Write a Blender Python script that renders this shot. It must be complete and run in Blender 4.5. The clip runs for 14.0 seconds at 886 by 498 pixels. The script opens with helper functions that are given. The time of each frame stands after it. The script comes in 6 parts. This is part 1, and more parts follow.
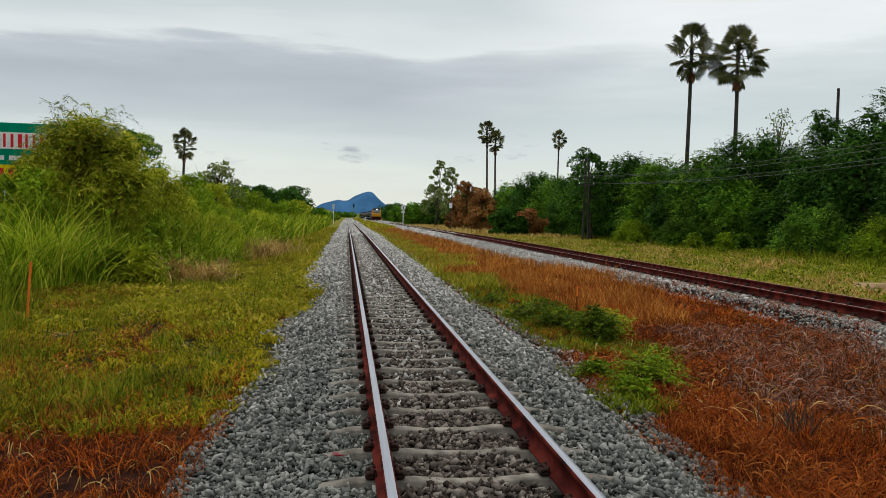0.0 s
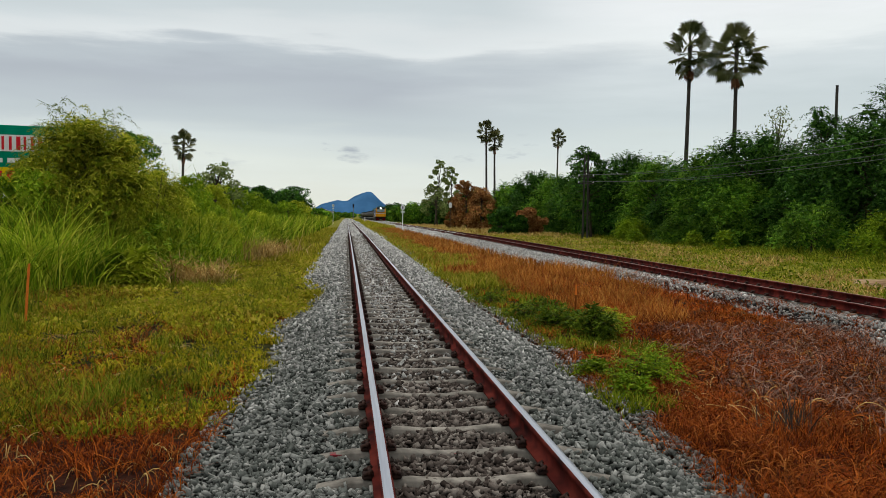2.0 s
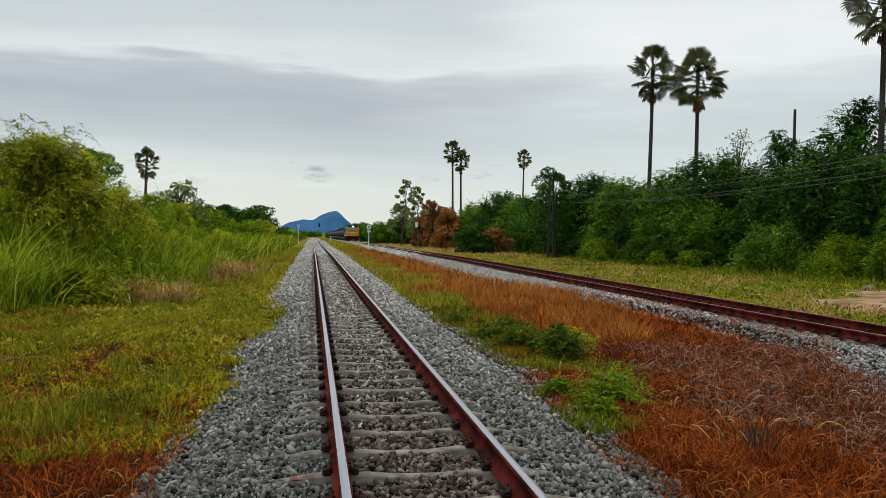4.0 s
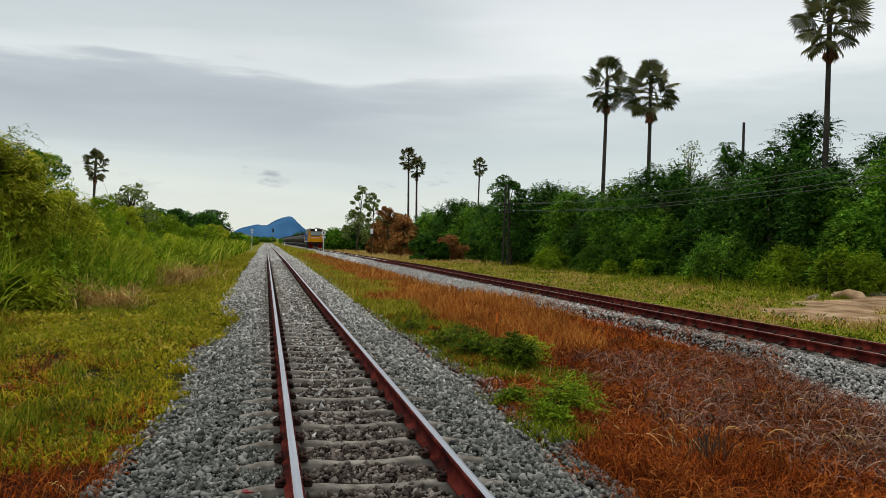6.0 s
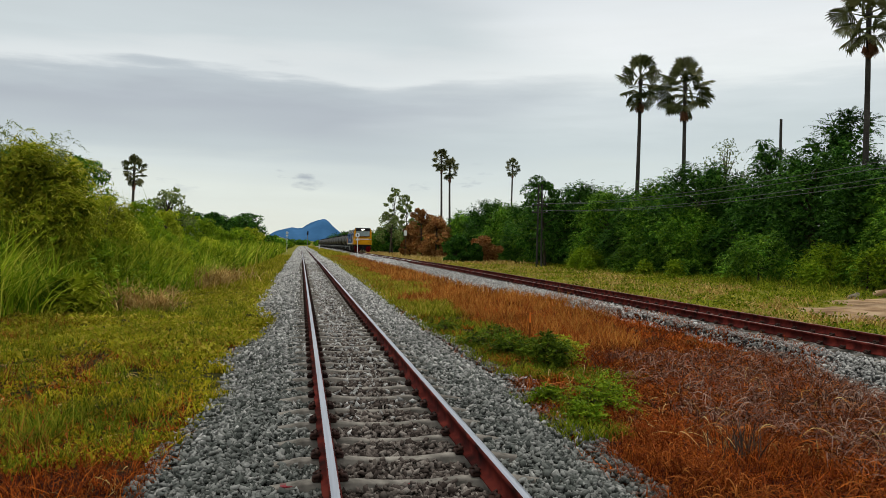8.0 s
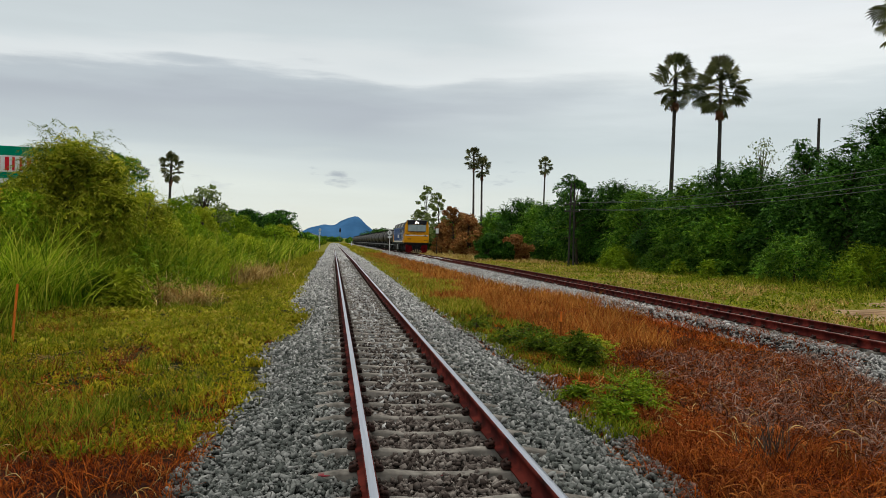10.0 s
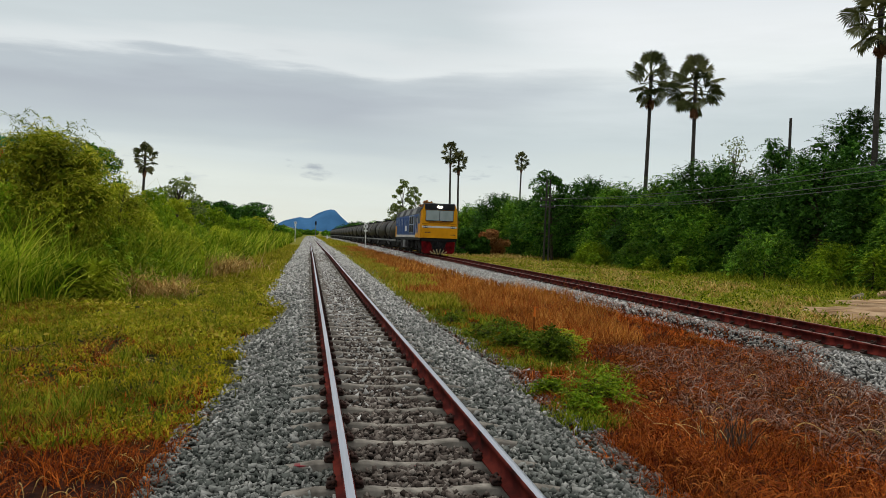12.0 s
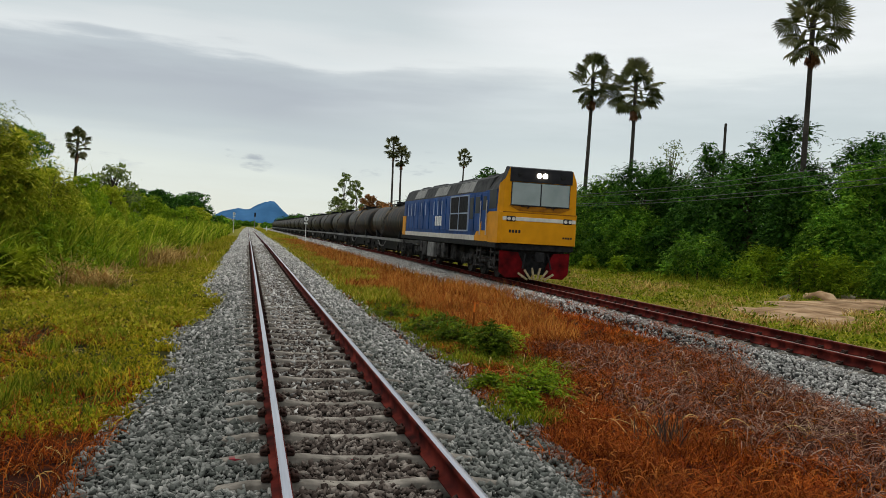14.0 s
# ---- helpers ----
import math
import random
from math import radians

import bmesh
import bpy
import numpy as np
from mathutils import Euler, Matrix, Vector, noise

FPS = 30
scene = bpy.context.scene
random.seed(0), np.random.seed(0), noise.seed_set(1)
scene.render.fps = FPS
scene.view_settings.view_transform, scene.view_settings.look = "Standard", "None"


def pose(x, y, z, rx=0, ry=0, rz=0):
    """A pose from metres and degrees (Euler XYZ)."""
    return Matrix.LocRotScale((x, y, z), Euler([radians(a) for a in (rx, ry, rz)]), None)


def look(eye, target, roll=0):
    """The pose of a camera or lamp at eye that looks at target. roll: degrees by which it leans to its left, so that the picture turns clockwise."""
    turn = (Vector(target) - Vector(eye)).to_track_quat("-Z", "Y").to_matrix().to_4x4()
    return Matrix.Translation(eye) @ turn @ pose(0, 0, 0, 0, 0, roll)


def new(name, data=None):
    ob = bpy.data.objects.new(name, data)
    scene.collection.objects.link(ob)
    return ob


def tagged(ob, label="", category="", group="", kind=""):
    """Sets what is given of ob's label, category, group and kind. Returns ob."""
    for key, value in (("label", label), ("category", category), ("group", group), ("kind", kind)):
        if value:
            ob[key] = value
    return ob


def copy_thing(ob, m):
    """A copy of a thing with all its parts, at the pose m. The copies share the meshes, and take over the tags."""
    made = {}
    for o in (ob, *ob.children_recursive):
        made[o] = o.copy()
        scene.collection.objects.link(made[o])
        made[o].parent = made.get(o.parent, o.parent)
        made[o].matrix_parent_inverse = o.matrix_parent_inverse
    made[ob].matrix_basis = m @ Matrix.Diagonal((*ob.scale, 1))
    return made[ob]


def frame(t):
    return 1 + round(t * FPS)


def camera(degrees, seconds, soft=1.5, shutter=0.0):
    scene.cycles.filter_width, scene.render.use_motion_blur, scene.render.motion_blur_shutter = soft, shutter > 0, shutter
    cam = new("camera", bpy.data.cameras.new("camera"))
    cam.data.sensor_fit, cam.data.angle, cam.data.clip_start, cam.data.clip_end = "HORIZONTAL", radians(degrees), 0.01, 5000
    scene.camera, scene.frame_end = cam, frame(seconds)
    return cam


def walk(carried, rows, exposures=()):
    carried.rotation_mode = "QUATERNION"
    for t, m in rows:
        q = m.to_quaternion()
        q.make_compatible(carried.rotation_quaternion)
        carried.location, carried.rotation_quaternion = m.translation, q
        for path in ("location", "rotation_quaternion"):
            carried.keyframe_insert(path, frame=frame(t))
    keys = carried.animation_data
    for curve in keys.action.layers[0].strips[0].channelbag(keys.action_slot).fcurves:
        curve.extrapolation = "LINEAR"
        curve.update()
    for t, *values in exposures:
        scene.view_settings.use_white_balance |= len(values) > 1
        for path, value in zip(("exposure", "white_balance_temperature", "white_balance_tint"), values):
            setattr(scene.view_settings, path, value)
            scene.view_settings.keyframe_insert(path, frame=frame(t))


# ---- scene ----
cam = camera(58.0, 14.0, soft=0.55)
PATH = [
    (0, (-0.787, 0.347, 1.442), (-0.5466, 2.3309, 1.3557), 1.07),
    (0.5, (-0.794, 0.357, 1.440), (-0.5513, 2.3399, 1.3538), 1.14),
    (1, (-0.789, 0.359, 1.449), (-0.5464, 2.3420, 1.3596), 1.16),
    (1.5, (-0.769, 0.349, 1.438), (-0.5284, 2.3328, 1.3514), 0.73),
    (2, (-0.759, 0.351, 1.441), (-0.5187, 2.3351, 1.3537), 0.68),
    (2.5, (-0.750, 0.360, 1.438), (-0.5101, 2.3441, 1.3534), 0.69),
    (3, (-0.735, 0.368, 1.434), (-0.4773, 2.3505, 1.3663), 0.61),
    (5.5, (-0.746, 0.450, 1.450), (-0.3300, 2.4067, 1.4322), 1.48),
    (6, (-0.747, 0.451, 1.448), (-0.3140, 2.4032, 1.4305), 1.45),
    (6.5, (-0.750, 0.447, 1.457), (-0.3099, 2.3977, 1.4387), 1.59),
    (7, (-0.749, 0.448, 1.448), (-0.3134, 2.4001, 1.4300), 1.46),
    (7.5, (-0.749, 0.421, 1.436), (-0.3406, 2.3788, 1.4196), 1.26),
    (8, (-0.751, 0.377, 1.431), (-0.4001, 2.3462, 1.4154), 0.99),
    (8.5, (-0.766, 0.351, 1.427), (-0.4776, 2.3306, 1.4138), 0.91),
    (11, (-0.801, 0.109, 1.457), (-0.5241, 2.0900, 1.4261), 1.63),
    (11.5, (-0.799, 0.088, 1.458), (-0.4983, 2.0651, 1.4244), 1.72),
    (12, (-0.813, 0.053, 1.466), (-0.4802, 2.0244, 1.4307), 2.01),
    (12.5, (-0.808, 0.026, 1.470), (-0.4431, 1.9917, 1.4330), 2.14),
    (13, (-0.806, 0.014, 1.474), (-0.4041, 1.9725, 1.4344), 2.40),
    (13.5, (-0.810, 0.027, 1.465), (-0.3708, 1.9781, 1.4259), 2.65),
    (14, (-0.818, 0.071, 1.452), (-0.3400, 2.0131, 1.4117), 3.31),
]
walk(cam, [(t, look(eye, target, roll)) for t, eye, target, roll in PATH])

# ---- world, sun ----
def build_world():
    w = bpy.data.worlds.new("world")
    scene.world = w
    w.use_nodes = True
    nt = w.node_tree
    nt.nodes.clear()
    N = nt.nodes.new
    L = nt.links.new

    def mth(op, a, b=None):
        n = N("ShaderNodeMath")
        n.operation = op
        for i, v in enumerate((a, b)):
            if v is None:
                continue
            if isinstance(v, (int, float)):
                n.inputs[i].default_value = v
            else:
                L(v, n.inputs[i])
        return n.outputs[0]

    out = N("ShaderNodeOutputWorld")
    bg = N("ShaderNodeBackground")
    tc = N("ShaderNodeTexCoord")
    sep = N("ShaderNodeSeparateXYZ")
    L(tc.outputs["Generated"], sep.inputs[0])
    zc = mth("MAXIMUM", sep.outputs[2], 0.0)

    def cloud_noise(vec, scale, detail, rough=0.5):
        n = N("ShaderNodeTexNoise")
        n.inputs["Scale"].default_value, n.inputs["Detail"].default_value, n.inputs["Roughness"].default_value = scale, detail, rough
        L(vec, n.inputs["Vector"])
        return n.outputs["Fac"]

    def ramp_of(fac, stops):
        r = N("ShaderNodeValToRGB")
        r.color_ramp.interpolation = "EASE"
        el = r.color_ramp.elements
        el[0].position, el[0].color = stops[0][0], (*stops[0][1], 1)
        el[1].position, el[1].color = stops[-1][0], (*stops[-1][1], 1)
        for pos, colour in stops[1:-1]:
            el.new(pos).color = (*colour, 1)
        L(fac, r.inputs[0])
        return r.outputs[0]

    def blend(fac, a, b):
        n = N("ShaderNodeMix")
        n.data_type = "RGBA"
        L(fac, n.inputs[0])
        L(a, n.inputs[6])
        L(b, n.inputs[7])
        return n.outputs[2]

    # layers of cloud seen edge on: long in bearing, thin in height
    layered = N("ShaderNodeMapping")
    layered.inputs["Scale"].default_value = (2.2, 2.2, 17.0)
    layered.inputs["Location"].default_value = (3.1, 0.4, 0.7)
    L(tc.outputs["Generated"], layered.inputs[0])
    soft_n = cloud_noise(layered.outputs[0], 1.0, 3.0, 0.45)
    wisp_n = cloud_noise(layered.outputs[0], 3.4, 6.0, 0.55)
    height = mth("ADD", zc, mth("ADD", mth("MULTIPLY", mth("SUBTRACT", soft_n, 0.5), 0.085), mth("MULTIPLY", mth("SUBTRACT", wisp_n, 0.5), 0.036)))
    hx = mth("DIVIDE", sep.outputs[0], mth("SQRT", mth("ADD", mth("ADD", mth("MULTIPLY", sep.outputs[0], sep.outputs[0]), mth("MULTIPLY", sep.outputs[1], sep.outputs[1])), 0.0001)))
    bank = ramp_of(height, ((0.0, (0.80, 0.83, 0.75)), (0.05, (0.76, 0.81, 0.76)), (0.085, (0.68, 0.74, 0.73)), (0.115, (0.56, 0.62, 0.64)), (0.16, (0.47, 0.51, 0.55)), (0.192, (0.52, 0.57, 0.60)),
                            (0.205, (0.76, 0.80, 0.80)), (0.23, (0.64, 0.70, 0.71)), (0.30, (0.58, 0.63, 0.65)), (0.5, (0.62, 0.65, 0.67))))
    clear = ramp_of(height, ((0.0, (0.80, 0.83, 0.75)), (0.05, (0.75, 0.80, 0.76)), (0.09, (0.68, 0.75, 0.74)), (0.13, (0.62, 0.69, 0.70)), (0.17, (0.68, 0.74, 0.75)), (0.20, (0.87, 0.91, 0.90)),
                             (0.25, (0.88, 0.91, 0.91)), (0.32, (0.77, 0.81, 0.83)), (0.5, (0.64, 0.67, 0.69))))
    side = N("ShaderNodeMapRange")
    side.interpolation_type = "SMOOTHSTEP"
    side.inputs[1].default_value, side.inputs[2].default_value = 0.08, 0.40
    L(mth("ADD", hx, mth("MULTIPLY", mth("SUBTRACT", soft_n, 0.5), 0.5)), side.inputs[0])
    clouds = blend(side.outputs[0], bank, clear)
    # small dark scud low over the horizon
    scudmap = N("ShaderNodeMapping")
    scudmap.inputs["Scale"].default_value = (9.0, 9.0, 34.0)
    scudmap.inputs["Location"].default_value = (1.7, 0.0, 0.2)
    L(tc.outputs["Generated"], scudmap.inputs[0])
    scud = N("ShaderNodeMapRange")
    scud.interpolation_type = "SMOOTHSTEP"
    scud.inputs[1].default_value, scud.inputs[2].default_value = 0.60, 0.72
    L(cloud_noise(scudmap.outputs[0], 1.0, 5.0, 0.6), scud.inputs[0])
    low = N("ShaderNodeMapRange")
    low.inputs[1].default_value, low.inputs[2].default_value = 0.030, 0.0
    L(mth("ABSOLUTE", mth("SUBTRACT", zc, 0.078)), low.inputs[0])
    grey = N("ShaderNodeRGB")
    grey.outputs[0].default_value = (0.36, 0.40, 0.46, 1)
    clouds = blend(mth("MULTIPLY", mth("MULTIPLY", scud.outputs[0], low.outputs[0]), 0.8), clouds, grey.outputs[0])
    # overcast: brightest overhead
    gain = mth("ADD", mth("ADD", 0.93, mth("MULTIPLY", wisp_n, 0.14)), mth("MULTIPLY", mth("MAXIMUM", mth("SUBTRACT", zc, 0.32), 0.0), 0.95))
    cl = N("ShaderNodeVectorMath")
    cl.operation = "SCALE"
    L(clouds, cl.inputs[0])
    L(gain, cl.inputs["Scale"])
    sky = N("ShaderNodeTexSky")
    sky.sky_type = "NISHITA"
    sky.sun_disc = False
    sky.sun_elevation, sky.sun_rotation = radians(72), radians(330)
    dim = N("ShaderNodeVectorMath")
    dim.operation = "SCALE"
    dim.inputs["Scale"].default_value = 0.1
    L(sky.outputs[0], dim.inputs[0])
    mix = N("ShaderNodeMix")
    mix.data_type = "RGBA"
    mix.inputs[0].default_value = 0.92
    L(dim.outputs[0], mix.inputs[6])
    L(cl.outputs[0], mix.inputs[7])
    L(mix.outputs[2], bg.inputs[0])
    bg.inputs[1].default_value = 1.0
    L(bg.outputs[0], out.inputs[0])


build_world()
sun = new("sun", bpy.data.lights.new("sun", "SUN"))
sun.data.energy, sun.data.angle, sun.data.color = 0.75, radians(25), (1.0, 0.95, 0.86)
sun.matrix_world = look((0, 0, 50), (10, -17, 50 - 62))


# ---- materials ----
def mat(name, stops, rough=0.8, island=False, obrand=False, scale=6.0, detail=5.0, big=0.6, vary=0.35, bump=0.0, bump_scale=None, metal=0.0,
        spec=0.03, through_light=0.0, stretch=(1, 1, 1), emit=0.0):
    """Colour ramp by noise, by island or by object, varied again by a larger noise; relief by bump."""
    m = bpy.data.materials.new(name)
    m.use_nodes = True
    nt = m.node_tree
    N, L = nt.nodes.new, nt.links.new
    p = nt.nodes["Principled BSDF"]
    geo = N("ShaderNodeNewGeometry")
    tc = N("ShaderNodeTexCoord")
    mp = N("ShaderNodeMapping")
    mp.inputs["Scale"].default_value = stretch
    L(tc.outputs["Object"], mp.inputs[0])
    n1 = N("ShaderNodeTexNoise")
    n1.inputs["Scale"].default_value, n1.inputs["Detail"].default_value = scale, detail
    L(mp.outputs[0], n1.inputs["Vector"])
    ramp = N("ShaderNodeValToRGB")
    els = ramp.color_ramp.elements
    lo, hi = (0.0, 1.0) if (island or obrand) else (0.32, 0.68)
    k = len(stops)
    els[0].position, els[0].color = lo, (*stops[0], 1)
    els[1].position, els[1].color = hi, (*stops[-1], 1)
    for i in range(1, k - 1):
        e = els.new(lo + (hi - lo) * i / (k - 1))
        e.color = (*stops[i], 1)
    if island:
        L(geo.outputs["Random Per Island"], ramp.inputs[0])
    elif obrand:
        oi = N("ShaderNodeObjectInfo")
        L(oi.outputs["Random"], ramp.inputs[0])
    else:
        L(n1.outputs["Fac"], ramp.inputs[0])
    n2 = N("ShaderNodeTexNoise")
    n2.inputs["Scale"].default_value, n2.inputs["Detail"].default_value = big, 4.0
    L(geo.outputs["Position"], n2.inputs["Vector"])
    mr = N("ShaderNodeMapRange")
    mr.inputs[1].default_value, mr.inputs[2].default_value = 0.3, 0.7
    mr.inputs[3].default_value, mr.inputs[4].default_value = 1 - vary, 1 + vary
    L(n2.outputs["Fac"], mr.inputs[0])
    sc = N("ShaderNodeVectorMath")
    sc.operation = "SCALE"
    L(ramp.outputs[0], sc.inputs[0])
    L(mr.outputs[0], sc.inputs["Scale"])
    col = sc.outputs[0]
    if island or obrand:
        f = N("ShaderNodeMapRange")
        f.inputs[1].default_value, f.inputs[2].default_value = 0.3, 0.7
        f.inputs[3].default_value, f.inputs[4].default_value = 0.8, 1.2
        L(n1.outputs["Fac"], f.inputs[0])
        s2 = N("ShaderNodeVectorMath")
        s2.operation = "SCALE"
        L(col, s2.inputs[0])
        L(f.outputs[0], s2.inputs["Scale"])
        col = s2.outputs[0]
    L(col, p.inputs["Base Color"])
    p.inputs["Roughness"].default_value = rough
    p.inputs["Metallic"].default_value = metal
    p.inputs["Specular IOR Level"].default_value = spec
    if bump:
        nb = n1
        if bump_scale:
            nb = N("ShaderNodeTexNoise")
            nb.inputs["Scale"].default_value, nb.inputs["Detail"].default_value = bump_scale, 6.0
            L(mp.outputs[0], nb.inputs["Vector"])
        b = N("ShaderNodeBump")
        b.inputs["Strength"].default_value, b.inputs["Distance"].default_value = min(1.0, bump * 10), bump
        L(nb.outputs["Fac"], b.inputs["Height"])
        L(b.outputs[0], p.inputs["Normal"])
    if emit:
        p.inputs["Emission Color"].default_value = (*stops[0], 1)
        p.inputs["Emission Strength"].default_value = emit
    if through_light:
        tr = N("ShaderNodeBsdfTranslucent")
        L(col, tr.inputs[0])
        mx = N("ShaderNodeMixShader")
        mx.inputs[0].default_value = through_light
        L(p.outputs[0], mx.inputs[1])
        L(tr.outputs[0], mx.inputs[2])
        L(mx.outputs[0], nt.nodes["Material Output"].inputs[0])
    return m


M_LAWN = mat("lawn_blades", [(0.065, 0.075, 0.004), (0.21, 0.205, 0.007), (0.40, 0.35, 0.014), (0.52, 0.34, 0.03)], island=True, big=0.9, vary=0.5, through_light=0.3)
M_VERGE = mat("verge_blades", [(0.12, 0.14, 0.008), (0.24, 0.25, 0.014), (0.38, 0.35, 0.03), (0.50, 0.37, 0.07)], island=True, big=0.3, vary=0.5, through_light=0.28)
M_STRIP = mat("strip_blades", [(0.17, 0.18, 0.008), (0.29, 0.29, 0.014), (0.43, 0.38, 0.03), (0.48, 0.34, 0.06)], island=True, big=0.6, vary=0.4, through_light=0.3)
M_FRESH = mat("fresh_green_blades", [(0.045, 0.075, 0.005), (0.12, 0.17, 0.008), (0.23, 0.27, 0.016), (0.34, 0.31, 0.03)], island=True, big=0.9, through_light=0.3)
M_TALL = mat("tall_grass_blades", [(0.040, 0.09, 0.004), (0.14, 0.24, 0.008), (0.33, 0.42, 0.020), (0.52, 0.49, 0.06)], island=True, big=0.35, vary=0.45, through_light=0.28)
M_DEAD = mat("dead_grass_blades", [(0.050, 0.009, 0.004), (0.18, 0.031, 0.006), (0.39, 0.078, 0.010), (0.56, 0.155, 0.018)], island=True, big=0.8, vary=0.45, through_light=0.15)
M_ORANGE = mat("orange_dry_blades", [(0.19, 0.050, 0.012), (0.45, 0.15, 0.024), (0.62, 0.31, 0.065)], island=True, big=0.5, vary=0.4, through_light=0.2)
M_STRAW = mat("straw_blades", [(0.09, 0.020, 0.006), (0.24, 0.060, 0.011), (0.44, 0.16, 0.036)], island=True, big=1.0, vary=0.35, through_light=0.1)
M_FOX = mat("fox_red_blades", [(0.085, 0.016, 0.004), (0.22, 0.046, 0.009), (0.42, 0.12, 0.020)], island=True, big=0.9, vary=0.45, through_light=0.12)
M_TWIG = mat("brown_twigs", [(0.045, 0.018, 0.012), (0.16, 0.073, 0.047), (0.40, 0.265, 0.19)], island=True, big=1.2, vary=0.4)
M_STONE = mat("ballast_stone", [(0.060, 0.064, 0.055), (0.125, 0.13, 0.113), (0.205, 0.205, 0.182), (0.34, 0.33, 0.295)], rough=0.85, island=True, scale=30, big=0.5, vary=0.15)
M_STONEOIL = mat("oil_stained_ballast_stone", [(0.035, 0.026, 0.021), (0.090, 0.070, 0.058), (0.165, 0.135, 0.112), (0.29, 0.25, 0.21)], rough=0.8, island=True, scale=30, big=0.5, vary=0.25)
# lighter copies of ballast_stone: brightness at grazing view put into their colour
M_STONEPALE = mat("ballast_stone_lit_far", [(0.25, 0.238, 0.215), (0.44, 0.42, 0.385), (0.58, 0.555, 0.51), (0.70, 0.67, 0.615)], rough=0.9, island=True, scale=30, big=0.5, vary=0.15)
M_STONEMID = mat("ballast_stone_lit_mid", [(0.15, 0.143, 0.13), (0.28, 0.268, 0.245), (0.41, 0.393, 0.357), (0.54, 0.518, 0.47)], rough=0.9, island=True, scale=30, big=0.5, vary=0.15)
M_DRY = mat("dry_yellow_blades", [(0.30, 0.16, 0.04), (0.50, 0.32, 0.10), (0.64, 0.47, 0.18)], island=True, big=1.0, vary=0.3, through_light=0.15)
# near-black: shade in the gaps between stones is put into the colour
M_BED = mat("ballast_bed_gap_shade", [(0.010, 0.010, 0.009), (0.03, 0.03, 0.028), (0.06, 0.06, 0.056)], rough=0.9, scale=14, detail=3, big=0.4, vary=0.15, bump=0.05)
M_CONC = mat("sleeper_concrete", [(0.11, 0.098, 0.080), (0.215, 0.19, 0.158), (0.32, 0.285, 0.235)], rough=0.85, scale=9, big=1.5, vary=0.25, bump=0.004, bump_scale=60)
M_RUST = mat("rail_rust", [(0.020, 0.006, 0.005), (0.082, 0.013, 0.010), (0.16, 0.027, 0.018)], rough=0.75, scale=4, big=0.8, vary=0.4, bump=0.003, bump_scale=40)
M_STEEL = mat("rail_running_surface", [(0.46, 0.46, 0.50), (0.58, 0.58, 0.62)], rough=0.30, scale=3, big=0.6, vary=0.1, metal=1.0, stretch=(20, 0.3, 1))
M_RUSTTOP = mat("rail_dull_top", [(0.20, 0.09, 0.07), (0.34, 0.19, 0.15)], rough=0.45, scale=3, big=0.6, vary=0.2, metal=0.5, stretch=(20, 0.3, 1))
M_CLIP = mat("fastener_iron", [(0.025, 0.017, 0.015), (0.06, 0.03, 0.022)], rough=0.6, scale=20)
M_RED = mat("red_paint_mark", [(0.34, 0.035, 0.05), (0.22, 0.14, 0.12)], rough=0.8, scale=30)
M_BARK = mat("bark", [(0.04, 0.03, 0.022), (0.10, 0.08, 0.06)], rough=0.9, scale=8, bump=0.02, stretch=(1, 1, 0.3))
M_PALMBARK = mat("palm_bark", [(0.035, 0.03, 0.027), (0.08, 0.07, 0.06)], rough=0.9, scale=6, bump=0.02, stretch=(1, 1, 6))
M_LEAF = mat("tree_leaves", [(0.020, 0.068, 0.006), (0.060, 0.16, 0.012), (0.14, 0.29, 0.022), (0.26, 0.42, 0.036)], rough=0.5, island=True, big=0.45, vary=0.65, through_light=0.10)
M_WEED = mat("weed_leaves", [(0.03, 0.06, 0.004), (0.08, 0.13, 0.008), (0.17, 0.23, 0.014)], rough=0.6, island=True, big=0.9, vary=0.4, through_light=0.2)
M_LEAFDARK = mat("dark_tree_leaves", [(0.010, 0.038, 0.006), (0.036, 0.105, 0.013), (0.11, 0.24, 0.028)], rough=0.5, island=True, big=0.45, vary=0.6, through_light=0.08)
M_LEAFLIGHT = mat("yellow_green_leaves", [(0.16, 0.22, 0.008), (0.34, 0.40, 0.016), (0.56, 0.55, 0.05)], rough=0.6, island=True, big=0.4, vary=0.4, through_light=0.3)
M_FEATHER = mat("feathery_leaves", [(0.10, 0.16, 0.008), (0.26, 0.31, 0.014), (0.45, 0.46, 0.025), (0.60, 0.54, 0.06)], rough=0.6, island=True, big=0.55, vary=0.5, through_light=0.3)
M_LEAFBRIGHT = mat("bright_green_leaves", [(0.07, 0.14, 0.006), (0.17, 0.27, 0.010), (0.31, 0.39, 0.022)], rough=0.55, island=True, big=0.4, vary=0.35, through_light=0.25)
M_LEAFBROWN = mat("brown_leaves", [(0.14, 0.05, 0.02), (0.33, 0.14, 0.042), (0.48, 0.27, 0.10)], rough=0.8, island=True, big=0.4, vary=0.55, through_light=0.15)
M_LEAFGREY = mat("grey_green_leaves", [(0.09, 0.13, 0.035), (0.19, 0.24, 0.07), (0.32, 0.36, 0.13)], rough=0.7, island=True, big=0.4, through_light=0.25)
M_FROND = mat("palm_frond", [(0.045, 0.055, 0.018), (0.10, 0.11, 0.038), (0.21, 0.20, 0.09)], rough=0.55, obrand=True, scale=4, big=0.8, vary=0.45, through_light=0.2)
M_FRONDDEAD = mat("palm_dead_frond", [(0.20, 0.085, 0.045), (0.34, 0.17, 0.09)], rough=0.8, obrand=True, scale=4, through_light=0.1)
